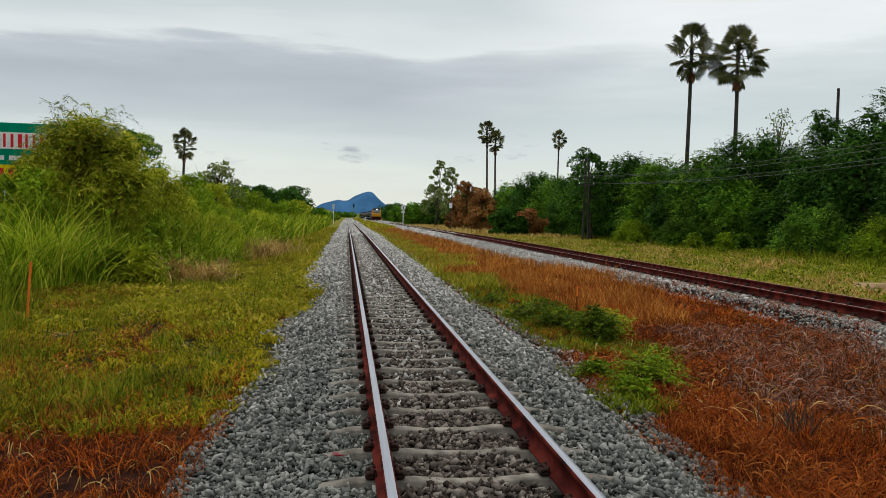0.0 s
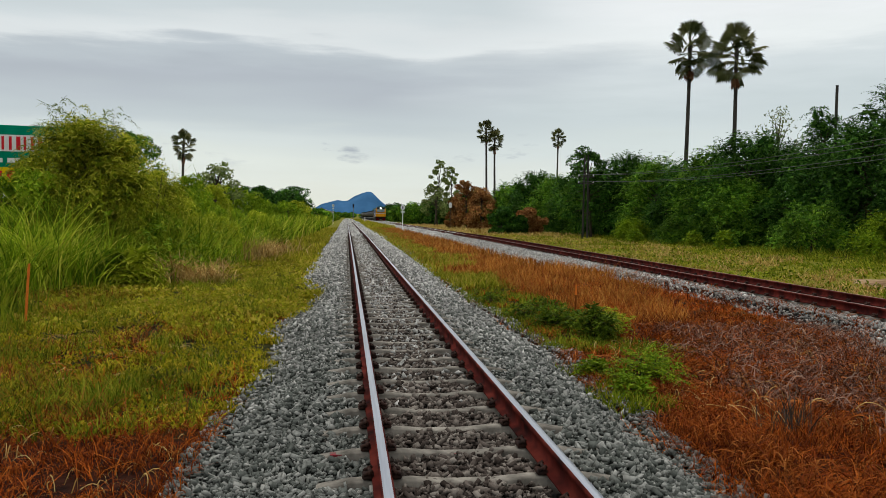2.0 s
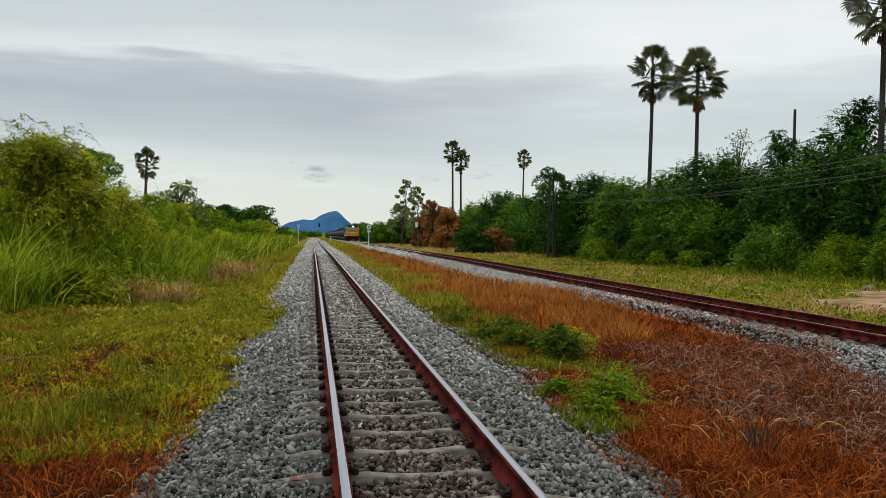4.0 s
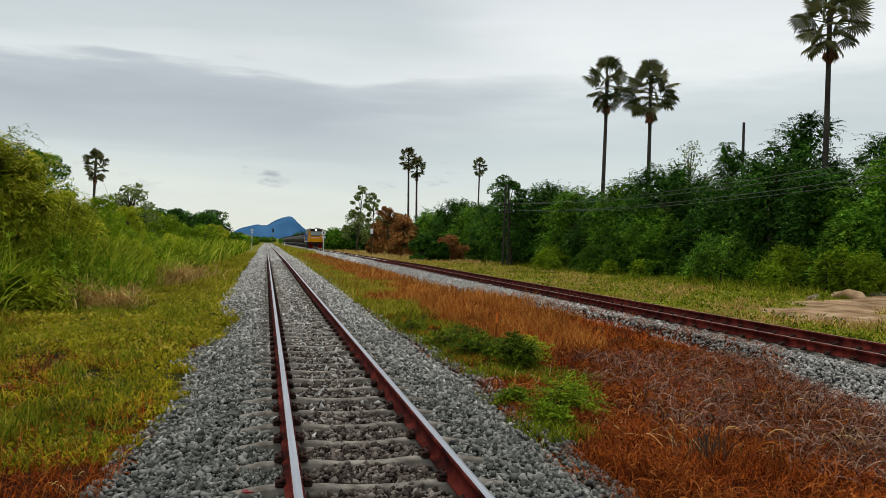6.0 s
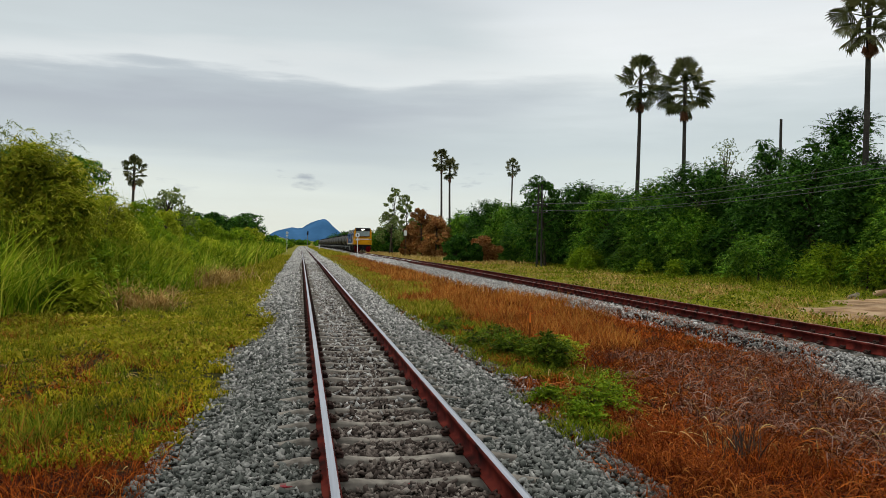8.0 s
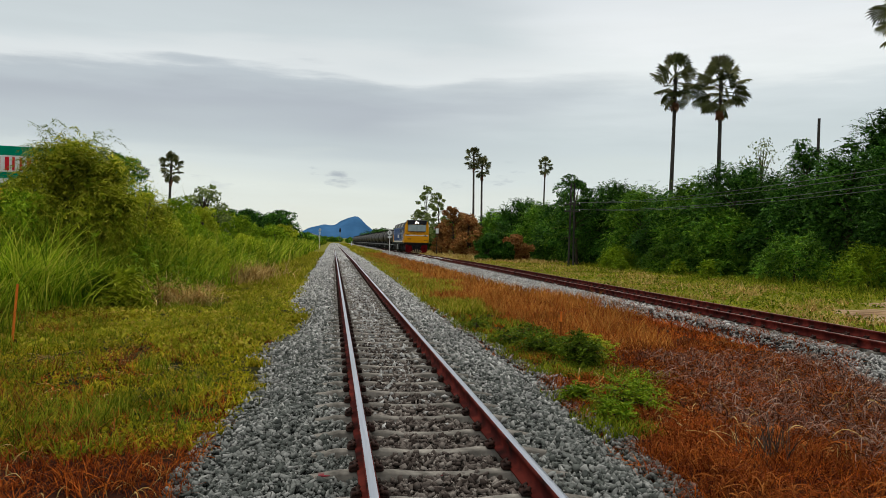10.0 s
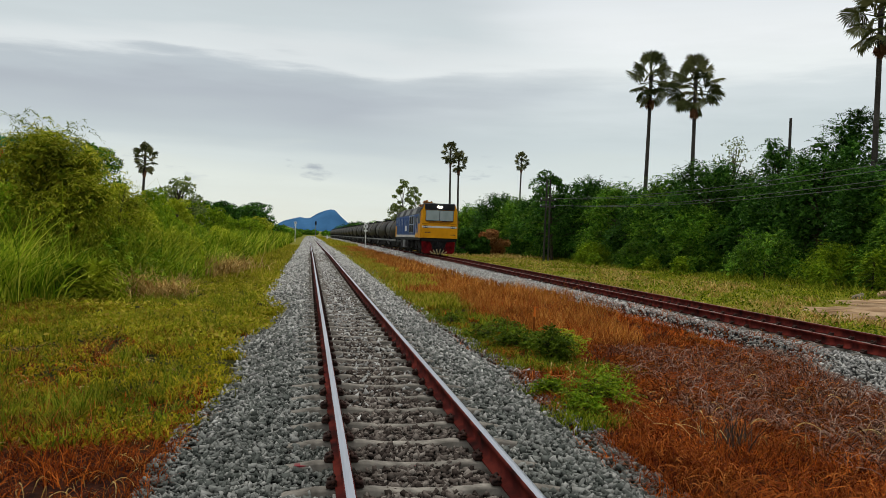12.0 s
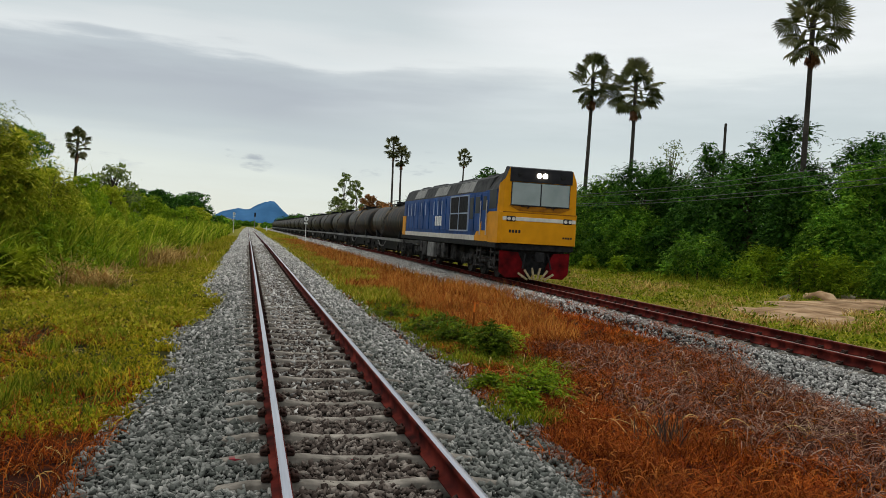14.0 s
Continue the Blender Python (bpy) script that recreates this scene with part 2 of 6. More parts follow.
# blue of the distance haze is put into the hill's base colour
M_HILL = mat("far_hill", [(0.04, 0.115, 0.23), (0.055, 0.145, 0.28)], rough=1.0, scale=0.012, big=0.006, vary=0.15, spec=0.0)
M_STONEBLOCK = mat("pale_rock", [(0.20, 0.16, 0.11), (0.34, 0.28, 0.20), (0.44, 0.38, 0.29)], rough=0.9, scale=5, bump=0.02)
M_SAND = mat("bare_sand", [(0.17, 0.095, 0.048), (0.33, 0.21, 0.115), (0.47, 0.33, 0.20)], rough=0.95, scale=1.3, detail=8, big=0.7, bump=0.05, bump_scale=5, vary=0.3)
M_YEL = mat("loco_yellow_paint", [(0.60, 0.25, 0.003), (0.70, 0.30, 0.004)], rough=0.5, scale=3, big=0.9, vary=0.08, spec=0.12)
M_BLUE = mat("loco_blue_paint", [(0.004, 0.032, 0.13), (0.012, 0.075, 0.27)], rough=0.5, scale=2.5, big=1.0, vary=0.2, spec=0.08, stretch=(1, 1, 0.2))
M_PALE = mat("loco_pale_panel", [(0.26, 0.33, 0.45), (0.40, 0.46, 0.55)], rough=0.45, scale=4, vary=0.15, stretch=(1, 1, 0.2))
M_CREAM = mat("loco_cream_stripe", [(0.52, 0.49, 0.42), (0.66, 0.63, 0.56)], rough=0.5, scale=5, vary=0.1)
M_GREYROOF = mat("loco_grey_roof", [(0.03, 0.03, 0.03), (0.07, 0.07, 0.066)], rough=0.6, scale=4, vary=0.2)
M_ROOFPALE = mat("loco_roof_panel", [(0.17, 0.17, 0.16), (0.29, 0.285, 0.265)], rough=0.6, scale=4, vary=0.2)
M_LEDGE = mat("brownish_yellow_ledge", [(0.20, 0.075, 0.012), (0.34, 0.14, 0.012)], rough=0.6, scale=6, vary=0.2)
M_BLACK = mat("black_equipment_and_shade", [(0.012, 0.012, 0.013), (0.03, 0.03, 0.03)], rough=0.6, scale=8, vary=0.2)
M_BAND = mat("loco_black_band", [(0.02, 0.02, 0.023), (0.03, 0.03, 0.034)], rough=0.35, scale=4)
M_DIRT = mat("dusty_underframe", [(0.014, 0.014, 0.014), (0.085, 0.082, 0.077)], rough=0.8, scale=5, vary=0.3)
M_BOX = mat("grey_equipment_box", [(0.16, 0.16, 0.15), (0.26, 0.26, 0.245)], rough=0.6, scale=5, vary=0.2)
M_REDP = mat("loco_red_pilot", [(0.035, 0.003, 0.004), (0.16, 0.006, 0.008)], rough=0.6, scale=3, vary=0.35)
M_PILOTBAR = mat("grimy_cream_bar", [(0.26, 0.19, 0.10), (0.46, 0.37, 0.23)], rough=0.7, scale=8, vary=0.2)
M_WHITE = mat("white_paint", [(0.70, 0.70, 0.68), (0.80, 0.80, 0.78)], rough=0.5, scale=6, vary=0.08)
# grey-green of the reflected sky is put into the base colour
M_GLASS = mat("cab_glass_sky_tint", [(0.16, 0.21, 0.21), (0.22, 0.27, 0.27)], rough=0.08, scale=1.5, vary=0.1, spec=0.9)
M_DARKGLASS = mat("dark_side_glass", [(0.008, 0.010, 0.012), (0.016, 0.018, 0.02)], rough=0.3, scale=2, spec=0.03)
M_LAMP = mat("headlight", [(1.0, 0.86, 0.62), (1.0, 0.86, 0.62)], emit=24.0)
M_TANK = mat("tank_black", [(0.006, 0.006, 0.006), (0.014, 0.012, 0.010), (0.080, 0.052, 0.026)], rough=0.5, scale=1.2, big=0.7, vary=0.4, stretch=(1, 2.5, 0.5), spec=0.12)
M_TANKDIRT = mat("tank_spill", [(0.030, 0.022, 0.014), (0.12, 0.080, 0.036), (0.36, 0.25, 0.11)], rough=0.5, scale=1.5, detail=7, vary=0.4)
M_ORANGEPOST = mat("orange_post", [(0.62, 0.13, 0.02), (0.72, 0.20, 0.03)], rough=0.7, scale=8)
M_WOODPOLE = mat("weathered_pole", [(0.03, 0.027, 0.025), (0.075, 0.068, 0.06)], rough=0.9, scale=4, stretch=(3, 3, 0.3), bump=0.01)
M_WIRE = mat("wire", [(0.10, 0.10, 0.10), (0.14, 0.14, 0.14)], rough=0.5)
M_SIGNGREEN = mat("billboard_green", [(0.0, 0.21, 0.12), (0.0, 0.26, 0.15)], rough=0.5, scale=2, vary=0.1)
M_SIGNRED = mat("billboard_red", [(0.60, 0.02, 0.03), (0.66, 0.03, 0.04)], rough=0.5, scale=2, vary=0.1)
M_SIGNYEL = mat("billboard_yellow", [(0.80, 0.55, 0.0), (0.85, 0.62, 0.01)], rough=0.5, scale=2, vary=0.1)
M_WALLPALE = mat("pale_wall", [(0.50, 0.50, 0.48), (0.60, 0.60, 0.58)], rough=0.8, scale=0.5, vary=0.1)
M_ROOFTILE = mat("grey_sheet_roof", [(0.24, 0.25, 0.27), (0.34, 0.35, 0.36)], rough=0.6, scale=0.5, vary=0.1)


def ground_material():
    """Soil under grass: green left of the line, rusty dead thatch between the tracks, olive beyond."""
    m = mat("ground_soil", [(0.012, 0.013, 0.004), (0.030, 0.030, 0.008), (0.065, 0.052, 0.014)], rough=0.95, scale=1.6, big=0.15, vary=0.3, bump=0.05, bump_scale=9)
    nt = m.node_tree
    N, L = nt.nodes.new, nt.links.new
    p = nt.nodes["Principled BSDF"]
    old = p.inputs["Base Color"].links[0].from_socket
    geo = N("ShaderNodeNewGeometry")
    sep = N("ShaderNodeSeparateXYZ")
    wob = N("ShaderNodeTexNoise")
    wob.inputs["Scale"].default_value = 0.5
    L(geo.outputs["Position"], wob.inputs["Vector"])
    off = N("ShaderNodeVectorMath")
    off.operation = "MULTIPLY_ADD"
    L(wob.outputs["Color"], off.inputs[0])
    off.inputs[1].default_value = (1.6, 1.6, 0)
    L(geo.outputs["Position"], off.inputs[2])
    L(off.outputs[0], sep.inputs[0])

    def band(sock, a, b, soft):
        r1 = N("ShaderNodeMapRange")
        r1.inputs[1].default_value, r1.inputs[2].default_value = a - soft, a + soft
        L(sock, r1.inputs[0])
        r2 = N("ShaderNodeMapRange")
        r2.inputs[1].default_value, r2.inputs[2].default_value = b + soft, b - soft
        L(sock, r2.inputs[0])
        x = N("ShaderNodeMath")
        x.operation = "MULTIPLY"
        L(r1.outputs[0], x.inputs[0])
        L(r2.outputs[0], x.inputs[1])
        return x.outputs[0]

    thatch = N("ShaderNodeValToRGB")
    e = thatch.color_ramp.elements
    e[0].position, e[0].color = 0.3, (0.010, 0.005, 0.004, 1)
    e[1].position, e[1].color = 0.7, (0.055, 0.018, 0.009, 1)
    fine = N("ShaderNodeTexNoise")
    fine.inputs["Scale"].default_value, fine.inputs["Detail"].default_value = 7.0, 6.0
    L(geo.outputs["Position"], fine.inputs["Vector"])
    L(fine.outputs["Fac"], thatch.inputs[0])
    mid = band(sep.outputs[0], 2.4, 7.2, 0.5)
    near = N("ShaderNodeMath")
    near.operation = "MULTIPLY"
    L(band(sep.outputs[0], -60.0, 2.4, 0.5), near.inputs[0])
    L(band(sep.outputs[1], -60.0, 8.1, 0.4), near.inputs[1])
    both = N("ShaderNodeMath")
    both.operation = "MAXIMUM"
    L(mid, both.inputs[0])
    L(near.outputs[0], both.inputs[1])
    mx = N("ShaderNodeMix")
    mx.data_type = "RGBA"
    L(both.outputs[0], mx.inputs[0])
    L(old, mx.inputs[6])
    L(thatch.outputs[0], mx.inputs[7])
    verge = N("ShaderNodeValToRGB")
    e = verge.color_ramp.elements
    e[0].position, e[0].color = 0.3, (0.10, 0.105, 0.012, 1)
    e[1].position, e[1].color = 0.7, (0.28, 0.25, 0.035, 1)
    L(fine.outputs["Fac"], verge.inputs[0])
    m2 = N("ShaderNodeMix")
    m2.data_type = "RGBA"
    far = N("ShaderNodeMath")
    far.operation = "MAXIMUM"
    L(band(sep.outputs[0], 10.4, 24.0, 1.2), far.inputs[0])
    L(band(sep.outputs[1], 95.0, 4800.0, 20.0), far.inputs[1])
    L(far.outputs[0], m2.inputs[0])
    L(mx.outputs[2], m2.inputs[6])
    L(verge.outputs[0], m2.inputs[7])
    L(m2.outputs[2], p.inputs["Base Color"])
    return m


M_GROUND = ground_material()


# ---- builders ----
def mesh_np(name, verts, faces, materials, smooth=False, mat_index=None):
    """A mesh from arrays: verts (n,3), faces (m,k)."""
    verts, faces = np.asarray(verts, dtype=np.float32), np.asarray(faces, dtype=np.int32)
    me = bpy.data.meshes.new(name)
    me.vertices.add(len(verts))
    me.vertices.foreach_set("co", verts.ravel())
    k = faces.shape[1]
    me.loops.add(faces.size)
    me.loops.foreach_set("vertex_index", faces.ravel())
    me.polygons.add(len(faces))
    me.polygons.foreach_set("loop_start", np.arange(0, faces.size, k, dtype=np.int32))
    if smooth:
        me.polygons.foreach_set("use_smooth", np.ones(len(faces), dtype=bool))
    for m in materials if isinstance(materials, (list, tuple)) else [materials]:
        me.materials.append(m)
    if mat_index is not None:
        me.polygons.foreach_set("material_index", np.asarray(mat_index, dtype=np.int32))
    me.update(calc_edges=True)
    return me


def bm_mesh(name, bm, material, smooth=False):
    me = bpy.data.meshes.new(name)
    bm.to_mesh(me)
    bm.free()
    for m in material if isinstance(material, (list, tuple)) else [material]:
        me.materials.append(m)
    if smooth:
        for p in me.polygons:
            p.use_smooth = True
    return me


def part(name, bm, material, parent, label="", smooth=False):
    ob = new(name, bm if isinstance(bm, bpy.types.Mesh) else bm_mesh(name, bm, material, smooth))
    ob.parent = parent
    if label:
        ob["label"] = label
    return ob


def box(bm, x0, x1, y0, y1, z0, z1, bevel=0.0):
    g = bmesh.ops.create_cube(bm, size=1.0, matrix=Matrix.LocRotScale(((x0 + x1) / 2, (y0 + y1) / 2, (z0 + z1) / 2), None, (x1 - x0, y1 - y0, z1 - z0)))
    if bevel:
        ed = {e for v in g["verts"] for e in v.link_edges}
        bmesh.ops.bevel(bm, geom=list(ed), offset=bevel, segments=1, affect="EDGES")
    return bm


def boxed(*a, bevel=0.0):
    return box(bmesh.new(), *a, bevel=bevel)


def tube(bm, p0, p1, r0, r1=None, seg=8, caps=True):
    p0, p1 = Vector(p0), Vector(p1)
    d = p1 - p0
    m = Matrix.Translation((p0 + p1) / 2) @ d.to_track_quat("Z", "Y").to_matrix().to_4x4()
    bmesh.ops.create_cone(bm, cap_ends=caps, segments=seg, radius1=r0, radius2=r0 if r1 is None else r1, depth=d.length, matrix=m)
    return bm


def tubed(p0, p1, r0, r1=None, seg=8):
    return tube(bmesh.new(), p0, p1, r0, r1, seg)


def dip(y):
    """The line falls gently away beyond 50 m."""
    return -0.004 * max(0.0, min(y, 400.0) - 50.0)


TRACK_X, TRACK_Z = 8.6, -0.03
LEFT_TOE = ([-20, 5.4, 7.3, 9.4, 11.0, 11.9, 12.8, 14.2, 16, 18, 19.5, 21.5, 34, 80, 400], [-1.89, -1.89, -1.89, -1.68, -1.63, -1.62, -1.95, -1.75, -1.42, -1.32, -1.45, -1.8, -1.9, -1.9, -1.9])
RIGHT_TOE = ([-20, 5.6, 7.6, 10.8, 12.9, 19.6, 25, 59, 400], [1.75, 1.8, 1.97, 2.15, 2.05, 1.9, 2.1, 2.4, 2.4])


def left_toe(y):
    return float(np.interp(y, *LEFT_TOE)) + 0.06 * noise.noise((1.4 * y, 3.3, 0))


def right_toe(y):
    return float(np.interp(y, *RIGHT_TOE)) + 0.12 * noise.noise((0.8 * y, 7.7, 0))


FAR_TOE = ([-20, 9.5, 11, 12.5, 20, 25, 30, 36, 400], [-2.5, -2.5, -2.1, -1.4, -1.35, -1.6, -2.3, -2.55, -2.55])


def far_toe(y):
    return float(np.interp(y, *FAR_TOE)) + 0.12 * noise.noise((0.9 * y, 1.1, 5))


def ground_z(x, y):
    z = -0.42 + 0.05 * noise.noise((0.35 * x, 0.35 * y, 0.0)) + 0.02 * noise.noise((1.7 * x, 1.7 * y, 4.0))
    if x < -6:
        z += 0.35 * min(1.0, (-6 - x) / 5.0)
    if x > 11:
        z -= 0.1
    if left_toe(y) + 0.3 < x < right_toe(y) - 0.1 or TRACK_X + far_toe(y) + 0.3 < x < TRACK_X + 2.2:
        z -= 0.3
    return z + dip(y)


# ---- ground, ballast ----
def build_ground():
    def axis(fine0, fine1, step, far):
        a = list(np.arange(fine0, fine1 + 1e-6, step))
        v, s = fine1, step
        while v < far:
            s *= 1.35
            v += s
            a.append(v)
        v, s = fine0, step
        while v > -far:
            s *= 1.35
            v -= s
            a.insert(0, v)
        return a
    xs, ys = axis(-14, 30, 0.5, 4600), axis(-4, 60, 0.6, 4600)
    nx = len(xs)
    verts = [(x, y, ground_z(x, y)) for y in ys for x in xs]
    faces = [(j * nx + i, j * nx + i + 1, (j + 1) * nx + i + 1, (j + 1) * nx + i) for j in range(len(ys) - 1) for i in range(nx - 1)]
    ob = new("ground", mesh_np("ground", verts, faces, M_GROUND, smooth=True))
    tagged(ob, "flat grassy ground along the railway with dead thatch", "ground", kind="structure")
    # sand track on the far verge
    k = 70
    xs2, ys2 = np.linspace(13.0, 40, k), np.linspace(15, 46, k)
    v, f = [], []
    for y in ys2:
        for x in xs2:
            u = (x - 14.2) / 21.8
            off = abs(y - (21.5 + (x - 15) * 0.72)) / (2.3 + 1.0 * u) + max(0.0, 15.2 - x) * 0.8
            rough = 0.75 * noise.noise((x * 0.45, y * 0.45, 9)) + 0.3 * noise.noise((x * 1.7, y * 1.7, 4))
            v.append((x, y, ground_z(x, y) + max(-0.3, 0.06 * (1.0 + rough - off))))
    for j in range(k - 1):
        for i in range(k - 1):
            f.append((j * k + i, j * k + i + 1, (j + 1) * k + i + 1, (j + 1) * k + i))
    ob = new("sand_track", mesh_np("sand_track", v, f, M_SAND, smooth=True))
    tagged(ob, "patch of bare pale sand worn through the grass", "ground", kind="structure")


def bed_z(dx, lo, hi):
    """Height of the ballast across the track, from its middle; lo and hi are its toes."""
    if dx < -1.15:
        return np.interp(dx, [lo, -1.15], [-0.50, -0.20])
    if dx > 1.15:
        return np.interp(dx, [1.15, hi], [-0.20, -0.50])
    return -0.205 if 0.30 > abs(dx) or abs(dx) > 0.75 else -0.225


def build_bed(name, cx, cz, toes, label):
    ys = list(np.arange(-20, 60, 0.5)) + list(np.arange(60, 420, 4.0))
    verts, faces = [], []
    cols = 25
    for y in ys:
        lo, hi = toes(y)
        for i in range(cols):
            dx = lo + (hi - lo) * i / (cols - 1)
            verts.append((cx + dx, y, cz + dip(y) + bed_z(dx, lo, hi) - 0.05 + 0.015 * noise.noise((dx * 4, y * 4, 1))))
    for j in range(len(ys) - 1):
        for i in range(cols - 1):
            a = j * cols + i
            faces.append((a, a + 1, a + cols + 1, a + cols))
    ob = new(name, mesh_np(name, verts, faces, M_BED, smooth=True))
    tagged(ob, label, "ballast", kind="structure")


def toes_near(y):
    return left_toe(y), right_toe(y)


def toes_far(y):
    return far_toe(y), 2.3 + 0.1 * noise.noise((0.8 * y, 2.1, 5))


def stones(name, cx, cz, toes, y0, y1, count, size, rng, detail, xlim=None, material=None, fade=0.0):
    """Broken stone strewn over a ballast bed."""
    bm = bmesh.new()
    if detail:
        bmesh.ops.create_cube(bm, size=1.45)
        bmesh.ops.triangulate(bm, faces=bm.faces[:])
    else:
        bmesh.ops.create_uvsphere(bm, u_segments=4, v_segments=2, radius=1.1)
    bv = np.array([v.co[:] for v in bm.verts])
    bf = np.array([[v.index for v in f.verts] for f in bm.faces])
    bm.free()
    k = len(bv)
    t = rng.random(count)
    ys = y0 * (y1 / y0) ** t if y0 > 0 else y0 + (y1 - y0) * t
    pos = np.zeros((count, 3))
    for i in range(count):
        lo, hi = toes(ys[i])
        if xlim:
            lo2, hi2 = max(lo - 0.08, xlim[0]), min(hi + 0.14, xlim[1])
        else:
            lo2, hi2 = lo - 0.12, hi + 0.15
        dx = lo2 + (hi2 - lo2) * rng.random()
        while 0.47 < abs(dx) < 0.60:
            dx = lo2 + (hi2 - lo2) * rng.random()
        z = cz + dip(ys[i]) + bed_z(min(max(dx, lo), hi), lo, hi)
        if ys[i] < 45 and (dx < lo + 0.4 or dx > hi - 0.4):
            z = max(z, ground_z(cx + dx, ys[i]))
        pos[i] = (cx + dx, ys[i], z)
    sc = size * np.exp(np.clip(rng.normal(0, 0.28, count), -0.6, 0.4))[:, None] * np.stack([rng.uniform(0.9, 1.8, count), rng.uniform(0.5, 0.95, count), rng.uniform(0.35, 0.7, count)], 1)
    pos[:, 2] += 0.008 + rng.uniform(-1.7, 1.2, count) * sc[:, 2]
    # sleepers keep their tops clear
    ph = np.abs(((ys - SLEEPER_Y0) / SLEEPER_STEP + 0.5) % 1.0 - 0.5) * SLEEPER_STEP
    on = (ph < 0.036 + 0.8 * size) & (np.abs(pos[:, 0] - cx) < 0.93)
    keep = ~on | (rng.random(count) < 0.07)
    # lightened copies set in gradually over this distance
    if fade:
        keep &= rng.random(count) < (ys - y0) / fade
    pos, sc = pos[keep], sc[keep]
    n = len(pos)
    jit = 1 + np.clip(rng.normal(0, 0.22 if detail else 0.12, (n, k, 1)), -0.4, 0.3)
    v = bv[None] * jit * sc[:, None, :]
    q = rng.normal(size=(n, 4))
    q[:, 1:3] *= 0.45
    q /= np.linalg.norm(q, axis=1, keepdims=True)
    w, x, y, z = q.T
    R = np.stack([1 - 2 * (y * y + z * z), 2 * (x * y - z * w), 2 * (x * z + y * w), 2 * (x * y + z * w), 1 - 2 * (x * x + z * z), 2 * (y * z - x * w),
                  2 * (x * z - y * w), 2 * (y * z + x * w), 1 - 2 * (x * x + y * y)], 1).reshape(n, 3, 3)
    v = np.einsum("nij,nkj->nki", R, v) + pos[:, None]
    f = bf[None] + (np.arange(n) * k)[:, None, None]
    ob = new(name, mesh_np(name, v.reshape(-1, 3), f.reshape(-1, 3), material or M_STONE))
    tagged(ob, "grey crushed stone ballast round the sleepers", "ballast stones", kind="stuff")


SLEEPER_Y0, SLEEPER_STEP = 5.14, 0.577


# ---- tracks ----
RAIL = [(-0.062, -0.155), (0.062, -0.155), (0.062, -0.143), (0.012, -0.125), (0.012, -0.045), (0.033, -0.034), (0.034, -0.010), (0.026, 0.0), (-0.026, 0.0), (-0.034, -0.010),
        (-0.033, -0.034), (-0.012, -0.045), (-0.012, -0.125), (-0.062, -0.143)]


def rail_mesh(top):
    ys = list(np.arange(-20, 60, 5.0)) + list(np.arange(60, 421, 20.0))
    n = len(RAIL)
    v = [(a, y, b + dip(y)) for y in ys for a, b in RAIL]
    f, mi = [], []
    for j in range(len(ys) - 1):
        for i in range(n):
            f.append((j * n + i, j * n + (i + 1) % n, (j + 1) * n + (i + 1) % n, (j + 1) * n + i))
            mi.append(1 if i == 7 else 0)
    return mesh_np("rail", v, f, [M_RUST, top], mat_index=mi)


def sleeper_mesh():
    """Prestressed sleeper, waisted and slightly dipped in the middle."""
    st = [(-0.95, -0.215, 0.040), (-0.93, -0.195, 0.050), (-0.72, -0.162, 0.054), (-0.35, -0.162, 0.052), (-0.15, -0.178, 0.046), (0.15, -0.178, 0.046), (0.35, -0.162, 0.052), (0.72, -0.162, 0.054), (0.93, -0.195, 0.050), (0.95, -0.215, 0.040)]
    v, f = [], []
    for x, zt, w in st:
        v += [(x, -w, -0.36), (x, -w, zt - 0.012), (x, -w + 0.012, zt), (x, w - 0.012, zt), (x, w, zt - 0.012), (x, w, -0.36)]
    for j in range(len(st) - 1):
        for i in range(5):
            f.append((j * 6 + i, (j + 1) * 6 + i, (j + 1) * 6 + i + 1, j * 6 + i + 1))
    f += [(0, 1, 4, 5), (1, 2, 3, 4)]
    b = (len(st) - 1) * 6
    f += [(b + 5, b + 4, b + 1, b), (b + 4, b + 3, b + 2, b + 1)]
    return mesh_np("sleeper", v, f, M_CONC)


def clip_geometry():
    bm = bmesh.new()
    for sx in (-1, 1):
        box(bm, sx * 0.085 - 0.035, sx * 0.085 + 0.035, -0.05, 0.05, -0.16, -0.125, 0.01)
        tube(bm, (sx * 0.075, -0.06, -0.115), (sx * 0.075, 0.06, -0.115), 0.014, seg=5)
        tube(bm, (sx * 0.11, -0.045, -0.13), (sx * 0.06, -0.045, -0.10), 0.012, seg=5)
        tube(bm, (sx * 0.11, 0.045, -0.13), (sx * 0.06, 0.045, -0.10), 0.012, seg=5)
    bmesh.ops.triangulate(bm, faces=bm.faces[:])
    v = np.array([p.co[:] for p in bm.verts])
    f = np.array([[p.index for p in q.verts] for q in bm.faces])
    bm.free()
    return v, f


